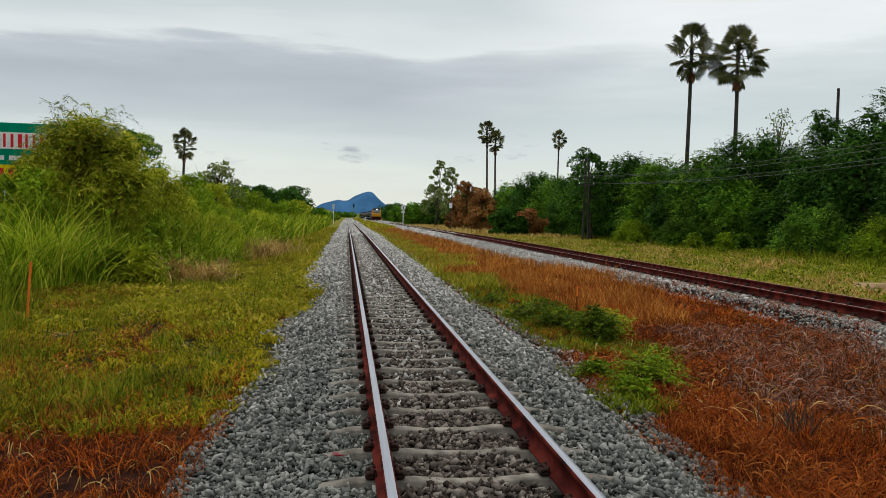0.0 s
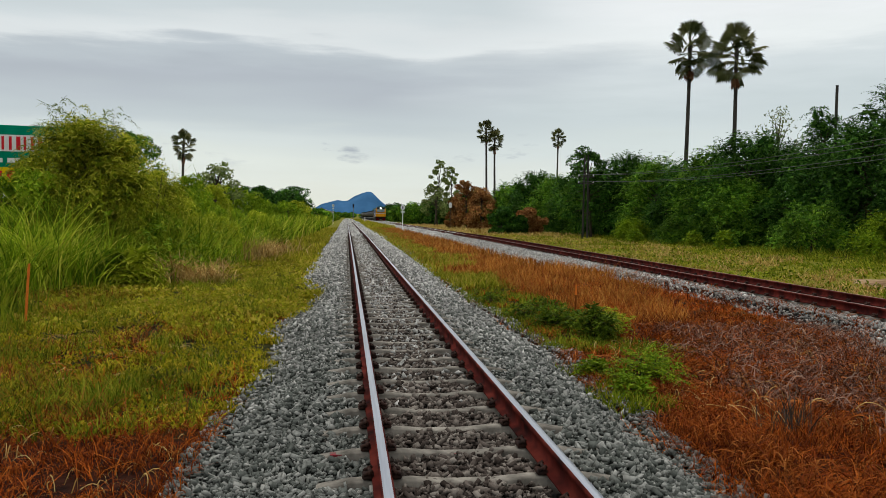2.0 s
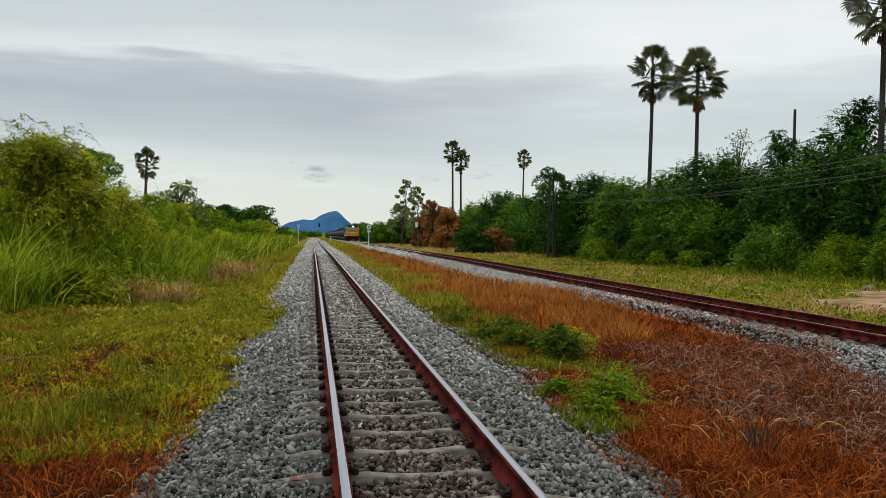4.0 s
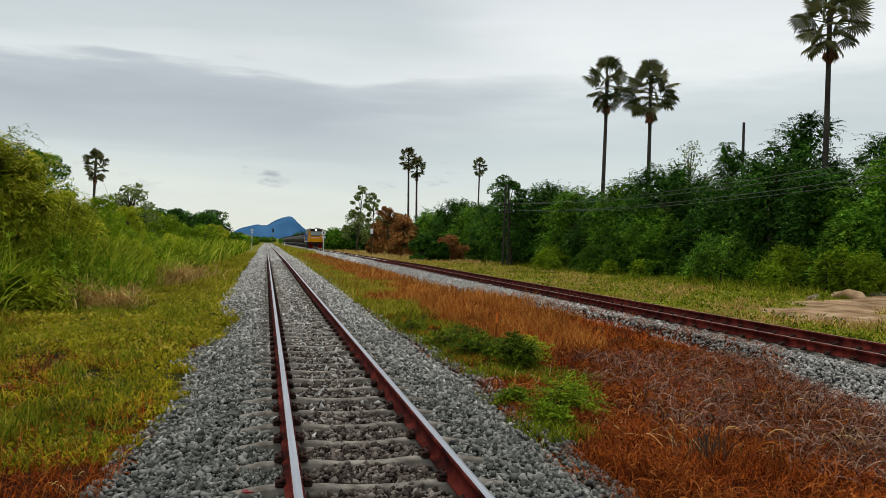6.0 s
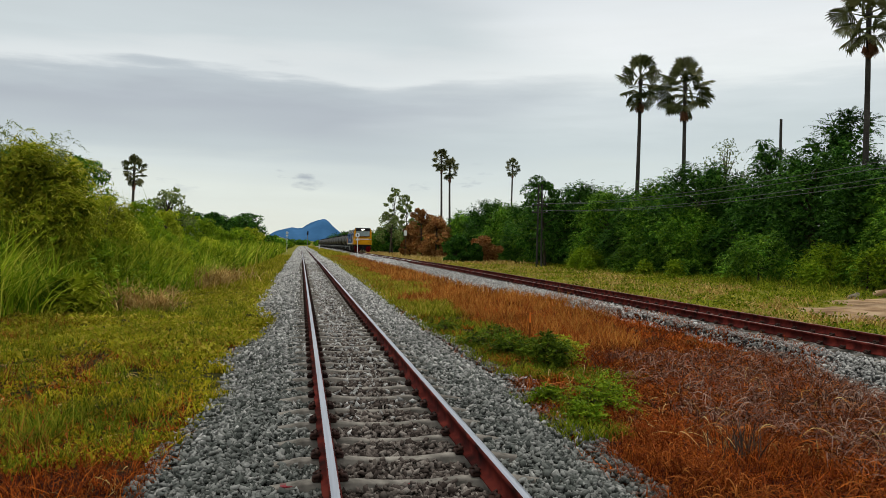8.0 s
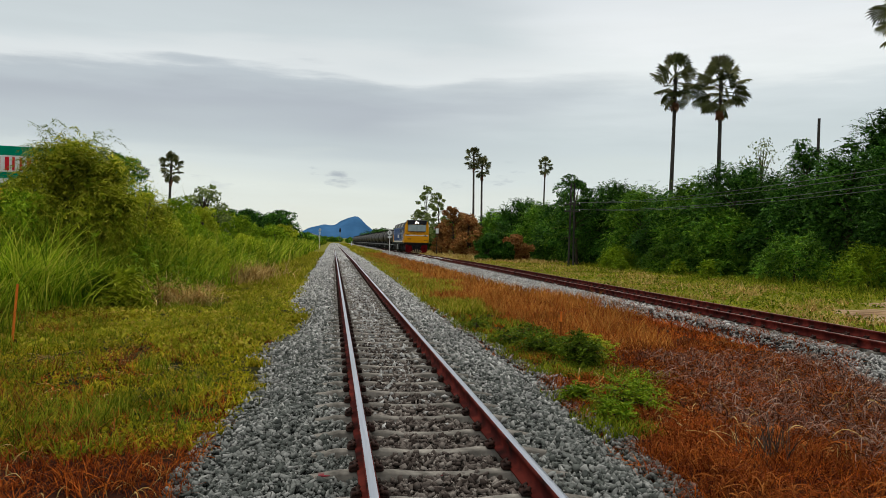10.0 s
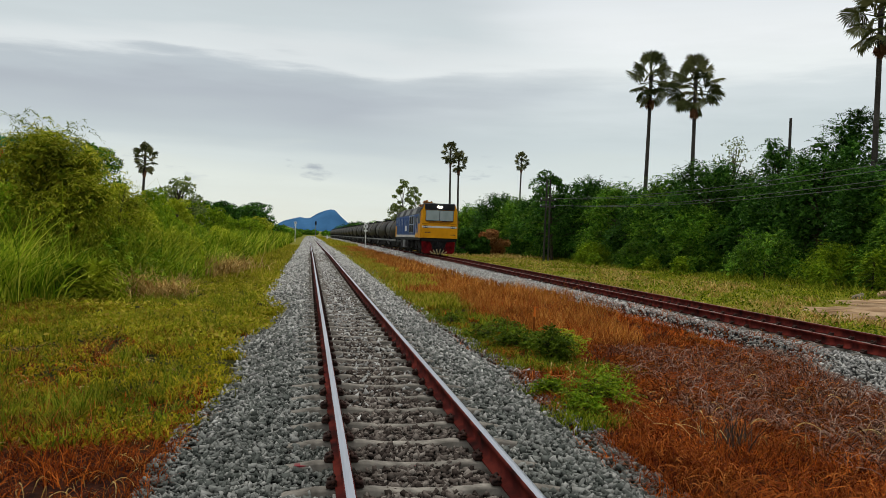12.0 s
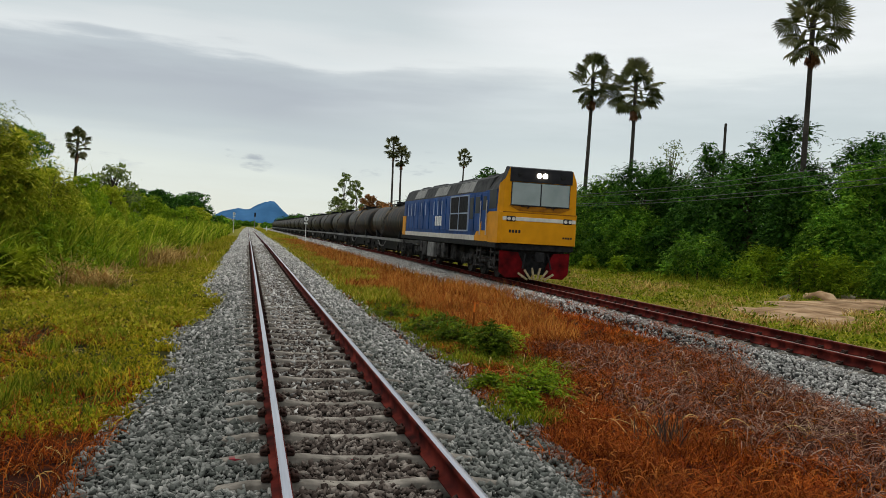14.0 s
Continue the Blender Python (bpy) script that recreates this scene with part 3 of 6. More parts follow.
def build_track(name, cx, cz, top, label, near_y, piece_n):
    root = new(name)
    root.location = (cx, 0, cz)
    tagged(root, label, "railway track", kind="structure")
    rm = rail_mesh(top)
    for sx in (-0.535, 0.535):
        part("rail", rm, None, root).location = (sx, 0, 0)
    sm = sleeper_mesh()
    k0 = int(math.floor((near_y - SLEEPER_Y0) / SLEEPER_STEP))
    cv, cf = clip_geometry()
    vs, fs = [], []
    base = 0
    for k in range(k0, k0 + piece_n):
        y = SLEEPER_Y0 + SLEEPER_STEP * k
        s = part("sleeper", sm, None, root)
        s.matrix_basis = pose(random.uniform(-0.012, 0.012), y + random.uniform(-0.015, 0.015), dip(y) + random.uniform(-0.006, 0.004), 0, random.uniform(-0.3, 0.3), random.uniform(-0.6, 0.6))
        if y < 75:
            for sx in (-0.535, 0.535):
                vs.append(cv + np.array([sx, y, dip(y)]))
                fs.append(cf + base)
                base += len(cv)
    fast = part("fasteners", mesh_np("fasteners", np.concatenate(vs), np.concatenate(fs), M_CLIP), None, root, "dark iron rail clips")
    fast["kind"] = "stuff"
    # sleepers farther off
    sv = np.array([v.co[:] for v in sm.vertices])
    sf = np.array([list(p.vertices) for p in sm.polygons])
    ks = range(k0 + piece_n, int(300 / SLEEPER_STEP))
    v = np.concatenate([sv + np.array([0, SLEEPER_Y0 + SLEEPER_STEP * k, dip(SLEEPER_Y0 + SLEEPER_STEP * k)]) for k in ks])
    f = np.concatenate([sf + i * len(sv) for i in range(len(ks))])
    far = part("far_sleepers", mesh_np("far_sleepers", v, f, M_CONC), None, root, "distant concrete sleepers")
    far["kind"] = "stuff"
    return root


# ---- grass ----
def blades(name, pos, height, width, bend, material, rng, label, seg=2, category="grass", droop=0.0, flat=0.0):
    """Blades of grass at pos (n,3): each a tapering, bending strip."""
    n = len(pos)
    az = rng.uniform(0, 2 * np.pi, n)
    d = np.stack([np.cos(az), np.sin(az), np.zeros(n)], 1)
    face = az + np.pi / 2 + rng.normal(0, 0.5, n)
    s = np.stack([np.cos(face), np.sin(face), np.zeros(n)], 1)
    b = bend * rng.uniform(0.3, 1.3, n)
    rows = []
    for j in range(seg + 1):
        u = j / seg
        out = b * (u ** 1.7) * height
        up = height * (u * (1 - flat) - droop * b * u * u * 0.6)
        c = pos + d * out[:, None] + np.stack([np.zeros(n), np.zeros(n), up], 1)
        wd = width * (1 - 0.75 * u) if j < seg else None
        if j < seg:
            rows += [c - s * (wd / 2)[:, None], c + s * (wd / 2)[:, None]]
        else:
            rows.append(c)
    v = np.stack(rows, 1)
    k = v.shape[1]
    t = []
    for j in range(seg - 1):
        a = 2 * j
        t += [(a, a + 1, a + 3), (a, a + 3, a + 2)]
    a = 2 * (seg - 1)
    t.append((a, a + 1, a + 2))
    f = np.array(t)[None] + (np.arange(n) * k)[:, None, None]
    ob = new(name, mesh_np(name, v.reshape(-1, 3), f.reshape(-1, 3), material))
    return tagged(ob, label, category, kind="stuff")


def curls(name, pos, length, width, rise, turn, material, rng, label, seg=8, category="dead stems"):
    """Limp stems lying over one another: narrow strips that wander, arch and come down again."""
    n = len(pos)
    az = rng.uniform(0, 2 * np.pi, n)
    bend = rng.normal(0, turn, n)
    top = rise * rng.uniform(0.2, 1.3, n)
    peak = rng.uniform(0.3, 0.7, n)
    c = pos.copy()
    rows = []
    for j in range(seg + 1):
        u = j / seg
        a = az + bend * u
        hgt = top * np.where(u < peak, np.sin(np.pi / 2 * u / peak), np.cos(np.pi / 2 * (u - peak) / (1 - peak)))
        wd = (width * (1 - 0.55 * u) / 2)[:, None]
        s = np.stack([-np.sin(a), np.cos(a), np.zeros(n)], 1) * 0.8 + np.array([0, 0, 0.5])
        q = c + np.stack([np.zeros(n), np.zeros(n), hgt], 1)
        rows += [q - s * wd, q + s * wd]
        c = c + np.stack([np.cos(a), np.sin(a), np.zeros(n)], 1) * (length / seg)[:, None]
    v = np.stack(rows, 1)
    t = []
    for j in range(seg):
        a = 2 * j
        t += [(a, a + 1, a + 3), (a, a + 3, a + 2)]
    f = np.array(t)[None] + (np.arange(n) * v.shape[1])[:, None, None]
    ob = new(name, mesh_np(name, v.reshape(-1, 3), f.reshape(-1, 3), material))
    return tagged(ob, label, category, kind="stuff")


def surface_z(x, y):
    """The ground, or the ballast where it lies higher."""
    z = ground_z(x, y)
    if left_toe(y) < x < right_toe(y):
        z = max(z, dip(y) + float(bed_z(x, left_toe(y), right_toe(y))) - 0.03)
    elif TRACK_X + far_toe(y) < x < TRACK_X:
        z = max(z, dip(y) + TRACK_Z + float(bed_z(x - TRACK_X, far_toe(y), 2.3)) - 0.03)
    return z


def scatter(n, x0, x1, y0, y1, rng, test=None, lift=-0.01, logy=True):
    out = []
    while len(out) < n:
        y = y0 * (y1 / y0) ** rng.random() if logy else rng.uniform(y0, y1)
        x = rng.uniform(x0, x1)
        if test is None or test(x, y):
            out.append((x, y, surface_z(x, y) + lift))
    return np.array(out)


def n2(x, y, s, o=0.0):
    return noise.noise((x * s, y * s, o))


def lawn_test(x, y):
    return x < left_toe(y) + 0.12 * n2(x, y, 3) + 0.2 * math.exp(-((y - 17.8) / 2.2) ** 2) and y > 7.25 + 0.35 * n2(x, y, 0.9, 2) + 0.25 * (x + 2)


def deadleft_test(x, y):
    return x < left_toe(y) + 0.05 and y < 7.9 + 0.5 * n2(x, y, 0.9, 2) + 0.25 * (x + 2)


def green_patch(x, y):
    """Where the strip between the tracks is still green."""
    a = right_toe(y) - 0.1 < x < right_toe(y) + 1.5 + 0.4 * n2(x, y, 0.8, 3) - max(0, (y - 22) * 0.03) and 10.5 < y < 24
    b = x < right_toe(y) + 0.45 and 7.3 < y < 9.6 and n2(x, y, 1.5, 5) > -0.15
    c = y > 20 and n2(x, y, 0.25, 8) > 0.42 * (x - 3.5)
    return a or b or c


def median_test(x, y):
    far_edge = TRACK_X + far_toe(y) + float(np.interp(y, [10, 12, 23, 28], [0.25, 0.62, 0.55, 0.25])) + 0.25 * n2(x, y, 0.7, 4)
    return right_toe(y) - 0.2 < x < far_edge and (not green_patch(x, y) or n2(x, y, 2.3, 14) > 0.12)


def build_grass():
    rng = np.random.default_rng(5)
    R = rng.uniform
    # lawn beside the near track: tufts and low leaves with gaps between them
    def tufted(x, y):
        return lawn_test(x, y) and n2(x, y, 3.4, 61) + 0.6 * n2(x, y, 1.1, 62) > -0.06
    for count, y0, y1, m, lab in ((25000, 6.0, 15.5, M_LAWN, "trampled yellow-green grass beside the ballast"), (34000, 14.5, 36, M_STRIP, "short yellow-green grass along the ballast")):
        p = scatter(count, -11, -1.0, y0, y1, rng, tufted)
        n = len(p)
        sc = np.clip(p[:, 1] / 10, 0.8, 2.6)
        hh = np.array([0.5 + 1.3 * max(0.0, n2(a, b, 2.3, 31) + 0.3) for a, b, _ in p])
        blades("lawn_grass", p, R(0.03, 0.11, n) * hh * (0.7 + 0.3 * sc), R(0.010, 0.024, n) * sc, 1.3, m, rng, lab, droop=0.3)
    p = scatter(2600, -10, -1.1, 6.8, 19, rng, lambda x, y: tufted(x, y) and n2(x, y, 0.8, 67) > -0.2)
    p[:, 2] += 0.05
    v, f = leaf_cloud(p, R(0.05, 0.15, len(p)), 34000, 0.045, rng, aspect=0.5, flat=0.45)
    tagged(new("lawn_weeds", mesh_np("lawn_weeds", v, f, M_LAWN)), "low leafy yellow-green weeds in the lawn", "weeds", kind="stuff")
    p = scatter(2200, -9, -1.2, 13, 34, rng, tufted)
    p[:, 2] += 0.07
    v, f = leaf_cloud(p, R(0.10, 0.26, len(p)), 22000, 0.085, rng, aspect=0.5, flat=0.4)
    tagged(new("lawn_weeds", mesh_np("lawn_weeds", v, f, M_STRIP)), "low leafy weeds in the grass strip", "weeds", kind="stuff")
    c = scatter(1000, -10, -1.5, 7.2, 20, rng, lambda x, y: lawn_test(x, y) and n2(x, y, 0.9, 66) > -0.1)
    p = np.repeat(c, 20, 0)
    n = len(p)
    p[:, :2] += rng.normal(0, 0.05, (n, 2))
    blades("lawn_tufts", p, R(0.06, 0.2, n), R(0.012, 0.026, n), 1.3, M_LAWN, rng, "coarse yellow-green grass tufts in the lawn", seg=3, droop=0.5)
    c = scatter(230, -7.5, -2.0, 7.0, 9.0, rng, lambda x, y: lawn_test(x, y))
    p = np.repeat(c, 22, 0)
    n = len(p)
    p[:, :2] += rng.normal(0, 0.07, (n, 2))
    blades("fresh_grass_fringe", p, R(0.07, 0.22, n), R(0.010, 0.020, n), 0.8, M_FRESH, rng, "fresh green fringe of grass before the dead strip", seg=3, droop=0.4)
    # brown dead patches in the lawn
    p = scatter(6500, -9, -1.8, 7.6, 15, rng, lambda x, y: lawn_test(x, y) and n2(x, y, 0.75, 63) + 0.4 * n2(x, y, 2.5, 65) > 0.08)
    n = len(p)
    blades("brown_patches", p, R(0.05, 0.16, n), R(0.012, 0.022, n), 1.5, M_DEAD, rng, "brown withered patches in the lawn", seg=3, droop=0.6)
    p = scatter(420, -8.5, -2.2, 7.4, 13, rng, lambda x, y: lawn_test(x, y) and n2(x, y, 0.7, 64) > 0.0)
    curls("lawn_straw", p, R(0.2, 0.6, 420), R(0.008, 0.015, 420), 0.05, 1.4, M_DRY, rng, "limp pale straw lying in the lawn")
    p = scatter(14000, -8, -1.2, 30, 110, rng, lawn_test)
    n = len(p)
    blades("lawn_grass", p, R(0.12, 0.3, n), R(0.03, 0.07, n), 0.6, M_STRIP, rng, "mown grass strip along the line")
    # taller tufts in the lawn
    c = scatter(260, -9, -2.0, 7.5, 22, rng, lambda x, y: lawn_test(x, y) and n2(x, y, 0.7, 6) > -0.1)
    p = np.repeat(c, 26, 0) + np.concatenate([rng.normal(0, 0.10, (260 * 26, 2)), np.zeros((260 * 26, 1))], 1)
    n = len(p)
    blades("grass_tufts", p, R(0.14, 0.34, n), R(0.008, 0.016, n), 0.8, M_FRESH, rng, "fresh green grass tufts in the lawn", seg=3)
    c = scatter(120, -9, -2.0, 7.5, 18, rng, lambda x, y: lawn_test(x, y) and n2(x, y, 0.6, 16) > 0.1)
    p = np.repeat(c, 22, 0) + np.concatenate([rng.normal(0, 0.16, (120 * 22, 2)), np.zeros((120 * 22, 1))], 1)
    n = len(p)
    blades("dry_wisps", p, R(0.15, 0.4, n), R(0.006, 0.012, n), 1.3, M_STRAW, rng, "dry straw wisps lying in the lawn", seg=3, droop=0.5)
    # dead brown grass by the near ballast
    p = scatter(12000, -6.5, -1.4, 3.4, 8.6, rng, lambda x, y: deadleft_test(x, y) and n2(x, y, 2.6, 93) > -0.18)
    n = len(p)
    blades("dead_grass", p, R(0.06, 0.22, n), R(0.005, 0.011, n), 1.2, M_DEAD, rng, "dead reddish brown grass beside the ballast", seg=3, droop=0.5)
    p = scatter(8000, -6.5, -1.6, 3.4, 8.6, rng, lambda x, y: deadleft_test(x, y) and n2(x, y, 2.1, 91) > -0.2)
    n = len(p)
    curls("dead_stalks", p, R(0.07, 0.22, n), R(0.006, 0.013, n), 0.07, 1.8, M_FOX, rng, "curled dry stalks over the dead grass", seg=6)
    p = scatter(260, -6.5, -1.9, 4.6, 8.6, rng, lambda x, y: deadleft_test(x, y) and n2(x, y, 1.6, 92) > 0.0)
    n = len(p)
    curls("pale_stalks", p, R(0.10, 0.26, n), R(0.006, 0.012, n), 0.09, 1.8, M_DRY, rng, "pale dry stalks over the dead grass", seg=6)
    # the same dead grass goes on beside and behind the viewpoint
    for x0, x1 in ((-6.5, -1.8), (1.8, 6.1)):
        p = scatter(5000, x0, x1, -5.0, 3.8, rng, logy=False)
        n = len(p)
        blades("dead_grass", p, R(0.06, 0.2, n), R(0.012, 0.022, n), 1.4, M_DEAD, rng, "dead reddish brown grass beside the ballast", seg=3, droop=0.5)
    # strip between the tracks
    p = scatter(46000, 1.6, 8.0, 3.6, 28, rng, lambda x, y: median_test(x, y) and n2(x, y, 2.4, 80) > -0.2 and (n2(x, y, 1.7, 81) > 0.1 or not (x > 4.2 + 0.8 * n2(x, y, 0.6, 82) and y < 9.5)))
    n = len(p)
    sc = np.clip(p[:, 1] / 9, 0.8, 2.4)
    blades("dead_grass", p, R(0.06, 0.22, n), R(0.006, 0.013, n) * sc, 1.6, M_DEAD, rng, "dead rusty brown grass between the two tracks", seg=3, droop=0.5)
    def creeper(x, y):
        return median_test(x, y) and x > 3.6 + 1.0 * n2(x, y, 0.8, 12) + 0.10 * max(0.0, y - 9)
    p = scatter(6500, 2.0, 6.8, 4.0, 15, rng, lambda x, y: median_test(x, y) and n2(x, y, 1.2, 51) > (0.15 if x > 4.0 and y < 7.5 else -0.2))
    n = len(p)
    curls("dead_stalks", p, R(0.12, 0.36, n), R(0.008, 0.016, n), 0.10, 1.7, M_STRAW, rng, "tangled dry stalks between the tracks")
    p = scatter(7000, 2.8, 7.2, 4.2, 13, rng, creeper)
    n = len(p)
    curls("tangled_twigs", p, R(0.15, 0.55, n), R(0.006, 0.013, n), 0.15, 1.8, M_TWIG, rng, "grey-brown tangle of dead creeper stems", seg=9)
    p = scatter(1500, 2.3, 6.0, 5.0, 11.5, rng, lambda x, y: median_test(x, y) and n2(x, y, 0.8, 71) > -0.05)
    n = len(p)
    curls("pale_stems", p, R(0.2, 0.55, n), R(0.008, 0.016, n), 0.12, 1.8, M_FOX, rng, "thick orange dry stems lying over dead grass", seg=9)
    p = scatter(150, 2.4, 5.6, 6.6, 11.5, rng, lambda x, y: median_test(x, y) and n2(x, y, 0.8, 72) > 0.0)
    n = len(p)
    curls("pale_stems", p, R(0.2, 0.6, n), R(0.008, 0.014, n), 0.13, 1.7, M_DRY, rng, "thick pale dry stems lying over dead grass", seg=9)
    # fox-red fine grass beside the ballast
    p = scatter(3800, 1.9, 3.6, 4.4, 8.2, rng, lambda x, y: median_test(x, y) and n2(x, y, 1.3, 73) > -0.1)
    n = len(p)
    blades("fox_red_grass", p, R(0.08, 0.24, n), R(0.006, 0.012, n), 1.0, M_FOX, rng, "fine fox-red dead grass beside the ballast", seg=3, droop=0.4)
    p = scatter(8000, 3.0, 7.4, 13.5, 26, rng, lambda x, y: n2(x, y, 0.5, 21) > -0.15 + 0.5 * (x - 4.9) - 0.08 * (y - 16) and median_test(x, y))
    n = len(p)
    hh = np.array([0.45 + 0.9 * max(0.0, n2(a, b, 0.9, 33) + 0.35) for a, b, _ in p])
    blades("orange_grass", p, R(0.10, 0.5, n) * hh, R(0.010, 0.018, n), 0.8, M_ORANGE, rng, "upright orange dry grass between the tracks", seg=3)
    p = scatter(14000, 1.9, 7.3, 24, 120, rng, median_test)
    n = len(p)
    blades("dead_grass", p, R(0.08, 0.34, n), R(0.025, 0.05, n), 0.9, M_ORANGE, rng, "distant dry orange grass between the tracks")
    p = scatter(12000, 1.7, 7.0, 7.0, 26, rng, lambda x, y: green_patch(x, y) and n2(x, y, 1.6, 15) > -0.22)
    n = len(p)
    blades("green_weeds", p, R(0.04, 0.17, n), R(0.010, 0.024, n), 0.9, M_FRESH, rng, "low green weeds at the ballast edge", seg=2, category="weeds")
    p = scatter(16000, 1.9, 7.3, 20, 140, rng, green_patch)
    n = len(p)
    blades("green_weeds", p, R(0.08, 0.28, n), R(0.03, 0.06, n), 0.9, M_VERGE, rng, "distant yellow-green grass between the tracks", category="weeds")
    # verge beyond the far track
    def on_sand(x, y):
        u = (x - 14.2) / 21.8
        off = abs(y - (21.5 + (x - 15) * 0.72)) / (2.3 + 1.0 * u) + max(0.0, 15.2 - x) * 0.8
        return off < 1.0 + 0.75 * n2(x, y, 0.45, 9) + 0.3 * n2(x, y, 1.7, 4)
    p = scatter(52000, 10.7, 34, 12, 110, rng, lambda x, y: (not on_sand(x, y) or n2(x, y, 0.8, 55) > 0.3) and n2(x, y, 1.2, 36) + 0.7 * n2(x, y, 0.4, 37) > -0.22)
    n = len(p)
    sc = np.clip(p[:, 1] / 20, 1, 3.5)
    hh = np.array([0.3 + 1.3 * max(0.0, n2(a, b, 0.5, 35) + 0.25) for a, b, _ in p])
    blades("verge_grass", p, R(0.06, 0.22, n) * (0.8 + 0.2 * sc) * hh, R(0.015, 0.03, n) * sc, 1.4, M_VERGE, rng, "yellow-green verge grass before the trees", droop=0.3)
    p = scatter(3000, 11, 30, 14, 60, rng, lambda x, y: not on_sand(x, y) and n2(x, y, 0.6, 38) > -0.05)
    p[:, 2] += 0.08
    v, f = leaf_cloud(p, R(0.12, 0.4, len(p)), 34000, 0.11, rng, aspect=0.45, flat=0.45)
    tagged(new("verge_weeds", mesh_np("verge_weeds", v, f, M_FRESH)), "low leafy green weeds on the verge", "weeds", kind="stuff")
    p = scatter(9000, 10.7, 21, 14, 75, rng, lambda x, y: not on_sand(x, y) and n2(x, y, 0.35, 39) > 0.08)
    n = len(p)
    blades("dry_verge_grass", p, R(0.10, 0.35, n), R(0.02, 0.045, n), 1.1, M_DRY, rng, "dry straw-coloured grass on the verge", seg=3, droop=0.4)
    c = scatter(420, 10.8, 27, 16, 75, rng, lambda x, y: not on_sand(x, y) and (n2(x, y, 0.3, 44) > 0.05 or x > 20 - 0.06 * (y - 30)))
    p = np.repeat(c, 20, 0)
    n = len(p)
    p[:, :2] += rng.normal(0, 0.22, (n, 2))
    hh = np.repeat(rng.uniform(0.4, 1.2, len(c)) * np.clip((c[:, 0] - 8) / 9, 0.5, 1.7), 20)
    blades("verge_tufts", p, R(0.12, 0.45, n) * hh, R(0.03, 0.06, n), 1.0, M_FRESH, rng, "green grass tufts on the verge before the trees", seg=3, droop=0.5)
    # dry brown grass beyond the dark bushes
    p = scatter(9000, 10.8, 30, 76, 210, rng, lambda x, y: n2(x, y, 0.12, 46) > -0.25)
    n = len(p)
    blades("dry_verge_grass", p, R(0.12, 0.5, n), R(0.06, 0.14, n), 1.1, M_DRY, rng, "dry orange-brown grass on the far verge", seg=3, droop=0.4)
    p = scatter(7000, 2.2, 6.0, 110, 400, rng)
    n = len(p)
    blades("far_median_grass", p, R(0.2, 0.6, n), R(0.08, 0.2, n), 0.9, M_STRIP, rng, "distant dull green grass between the tracks")
    # leafy creepers over the bank
    p = scatter(1500, -11.5, -4.2, 22, 120, rng, lambda x, y: x < -4.7 + 0.5 * n2(x, y, 0.5, 3) and n2(x, y, 0.25, 47) > -0.25)
    p[:, 2] += R(0.3, 1.5, len(p)) * np.clip((-4.2 - p[:, 0]) / 1.5, 0.3, 1.0)
    v, f = spray_cloud(p, R(0.2, 0.5, len(p)), 3600, 6, 0.55, 0.17, rng, droop=0.8, aspect=0.3)
    tagged(new("bank_creepers", mesh_np("bank_creepers", v, f, M_LEAFBRIGHT)), "leafy green creepers over the tall grass bank", "creepers", kind="stuff")
    # canes and reeds standing in the feathery bush
    c = np.array([(-8.9 + rng.normal(0, 0.9), 24.0 + rng.normal(0, 0.9)) for _ in range(85)])
    p = np.repeat(np.array([(x, y, ground_z(x, y)) for x, y in c]), 16, 0)
    n = len(p)
    p[:, :2] += rng.normal(0, 0.16, (n, 2))
    blades("tall_reeds", p, R(1.2, 2.8, n), R(0.02, 0.045, n), 0.6, M_FRESH, rng, "tall drooping reeds round the feathery bush", seg=7, droop=0.9)
    p = np.array([(-8.6 + rng.normal(0, 1.0), 25.4 + rng.normal(0, 0.8), ground_z(-8.6, 25.4)) for _ in range(150)])
    blades("feathery_canes", p, R(2.2, 3.8, 150), R(0.02, 0.04, 150), 0.5, M_LEAFLIGHT, rng, "thin feathery canes rising from the bush", seg=7, droop=0.5)
    # tall grass bank
    def bank(x, y):
        edge = float(np.interp(y, [12, 16, 20, 22, 26, 30, 45, 71, 160], [-8.2, -8.0, -6.6, -5.2, -4.7, -4.4, -4.4, -3.6, -3.6]))
        return x < edge + 0.45 * n2(x, y, 0.5, 3)
    c = scatter(1100, -13.5, -3.6, 15, 48, rng, bank)
    p = np.repeat(c, 26, 0)
    n = len(p)
    p[:, :2] += rng.normal(0, 0.20, (n, 2))
    hh = np.repeat(np.array([0.55 + 1.0 * (n2(a, b, 0.45, 41) + 0.45) for a, b, _ in c]) * rng.uniform(0.7, 1.25, len(c)), 26)
    blades("tall_grass", p, R(0.7, 2.0, n) * hh, R(0.018, 0.05, n), 0.9, M_TALL, rng, "tall green elephant grass on the bank", seg=5, droop=0.85)
    p = scatter(12000, -16, -3.4, 40, 160, rng, bank)
    n = len(p)
    blades("tall_grass", p, R(1.1, 2.3, n), R(0.06, 0.16, n), 0.7, M_TALL, rng, "distant tall green grass on the bank", seg=4, droop=0.5)
    c = np.array([(-6.3, 13.2), (-6.9, 12.6), (-7.2, 14.0), (-6.6, 14.6)])
    p = np.repeat(np.array([(x, y, ground_z(x, y)) for x, y in c]), 90, 0)
    p[:, :2] += rng.normal(0, 0.25, (360, 2))
    blades("tall_grass", p, R(0.5, 1.25, 360), R(0.02, 0.035, 360), 0.7, M_FRESH, rng, "clump of tall fresh grass beside the post", seg=5, droop=0.6)
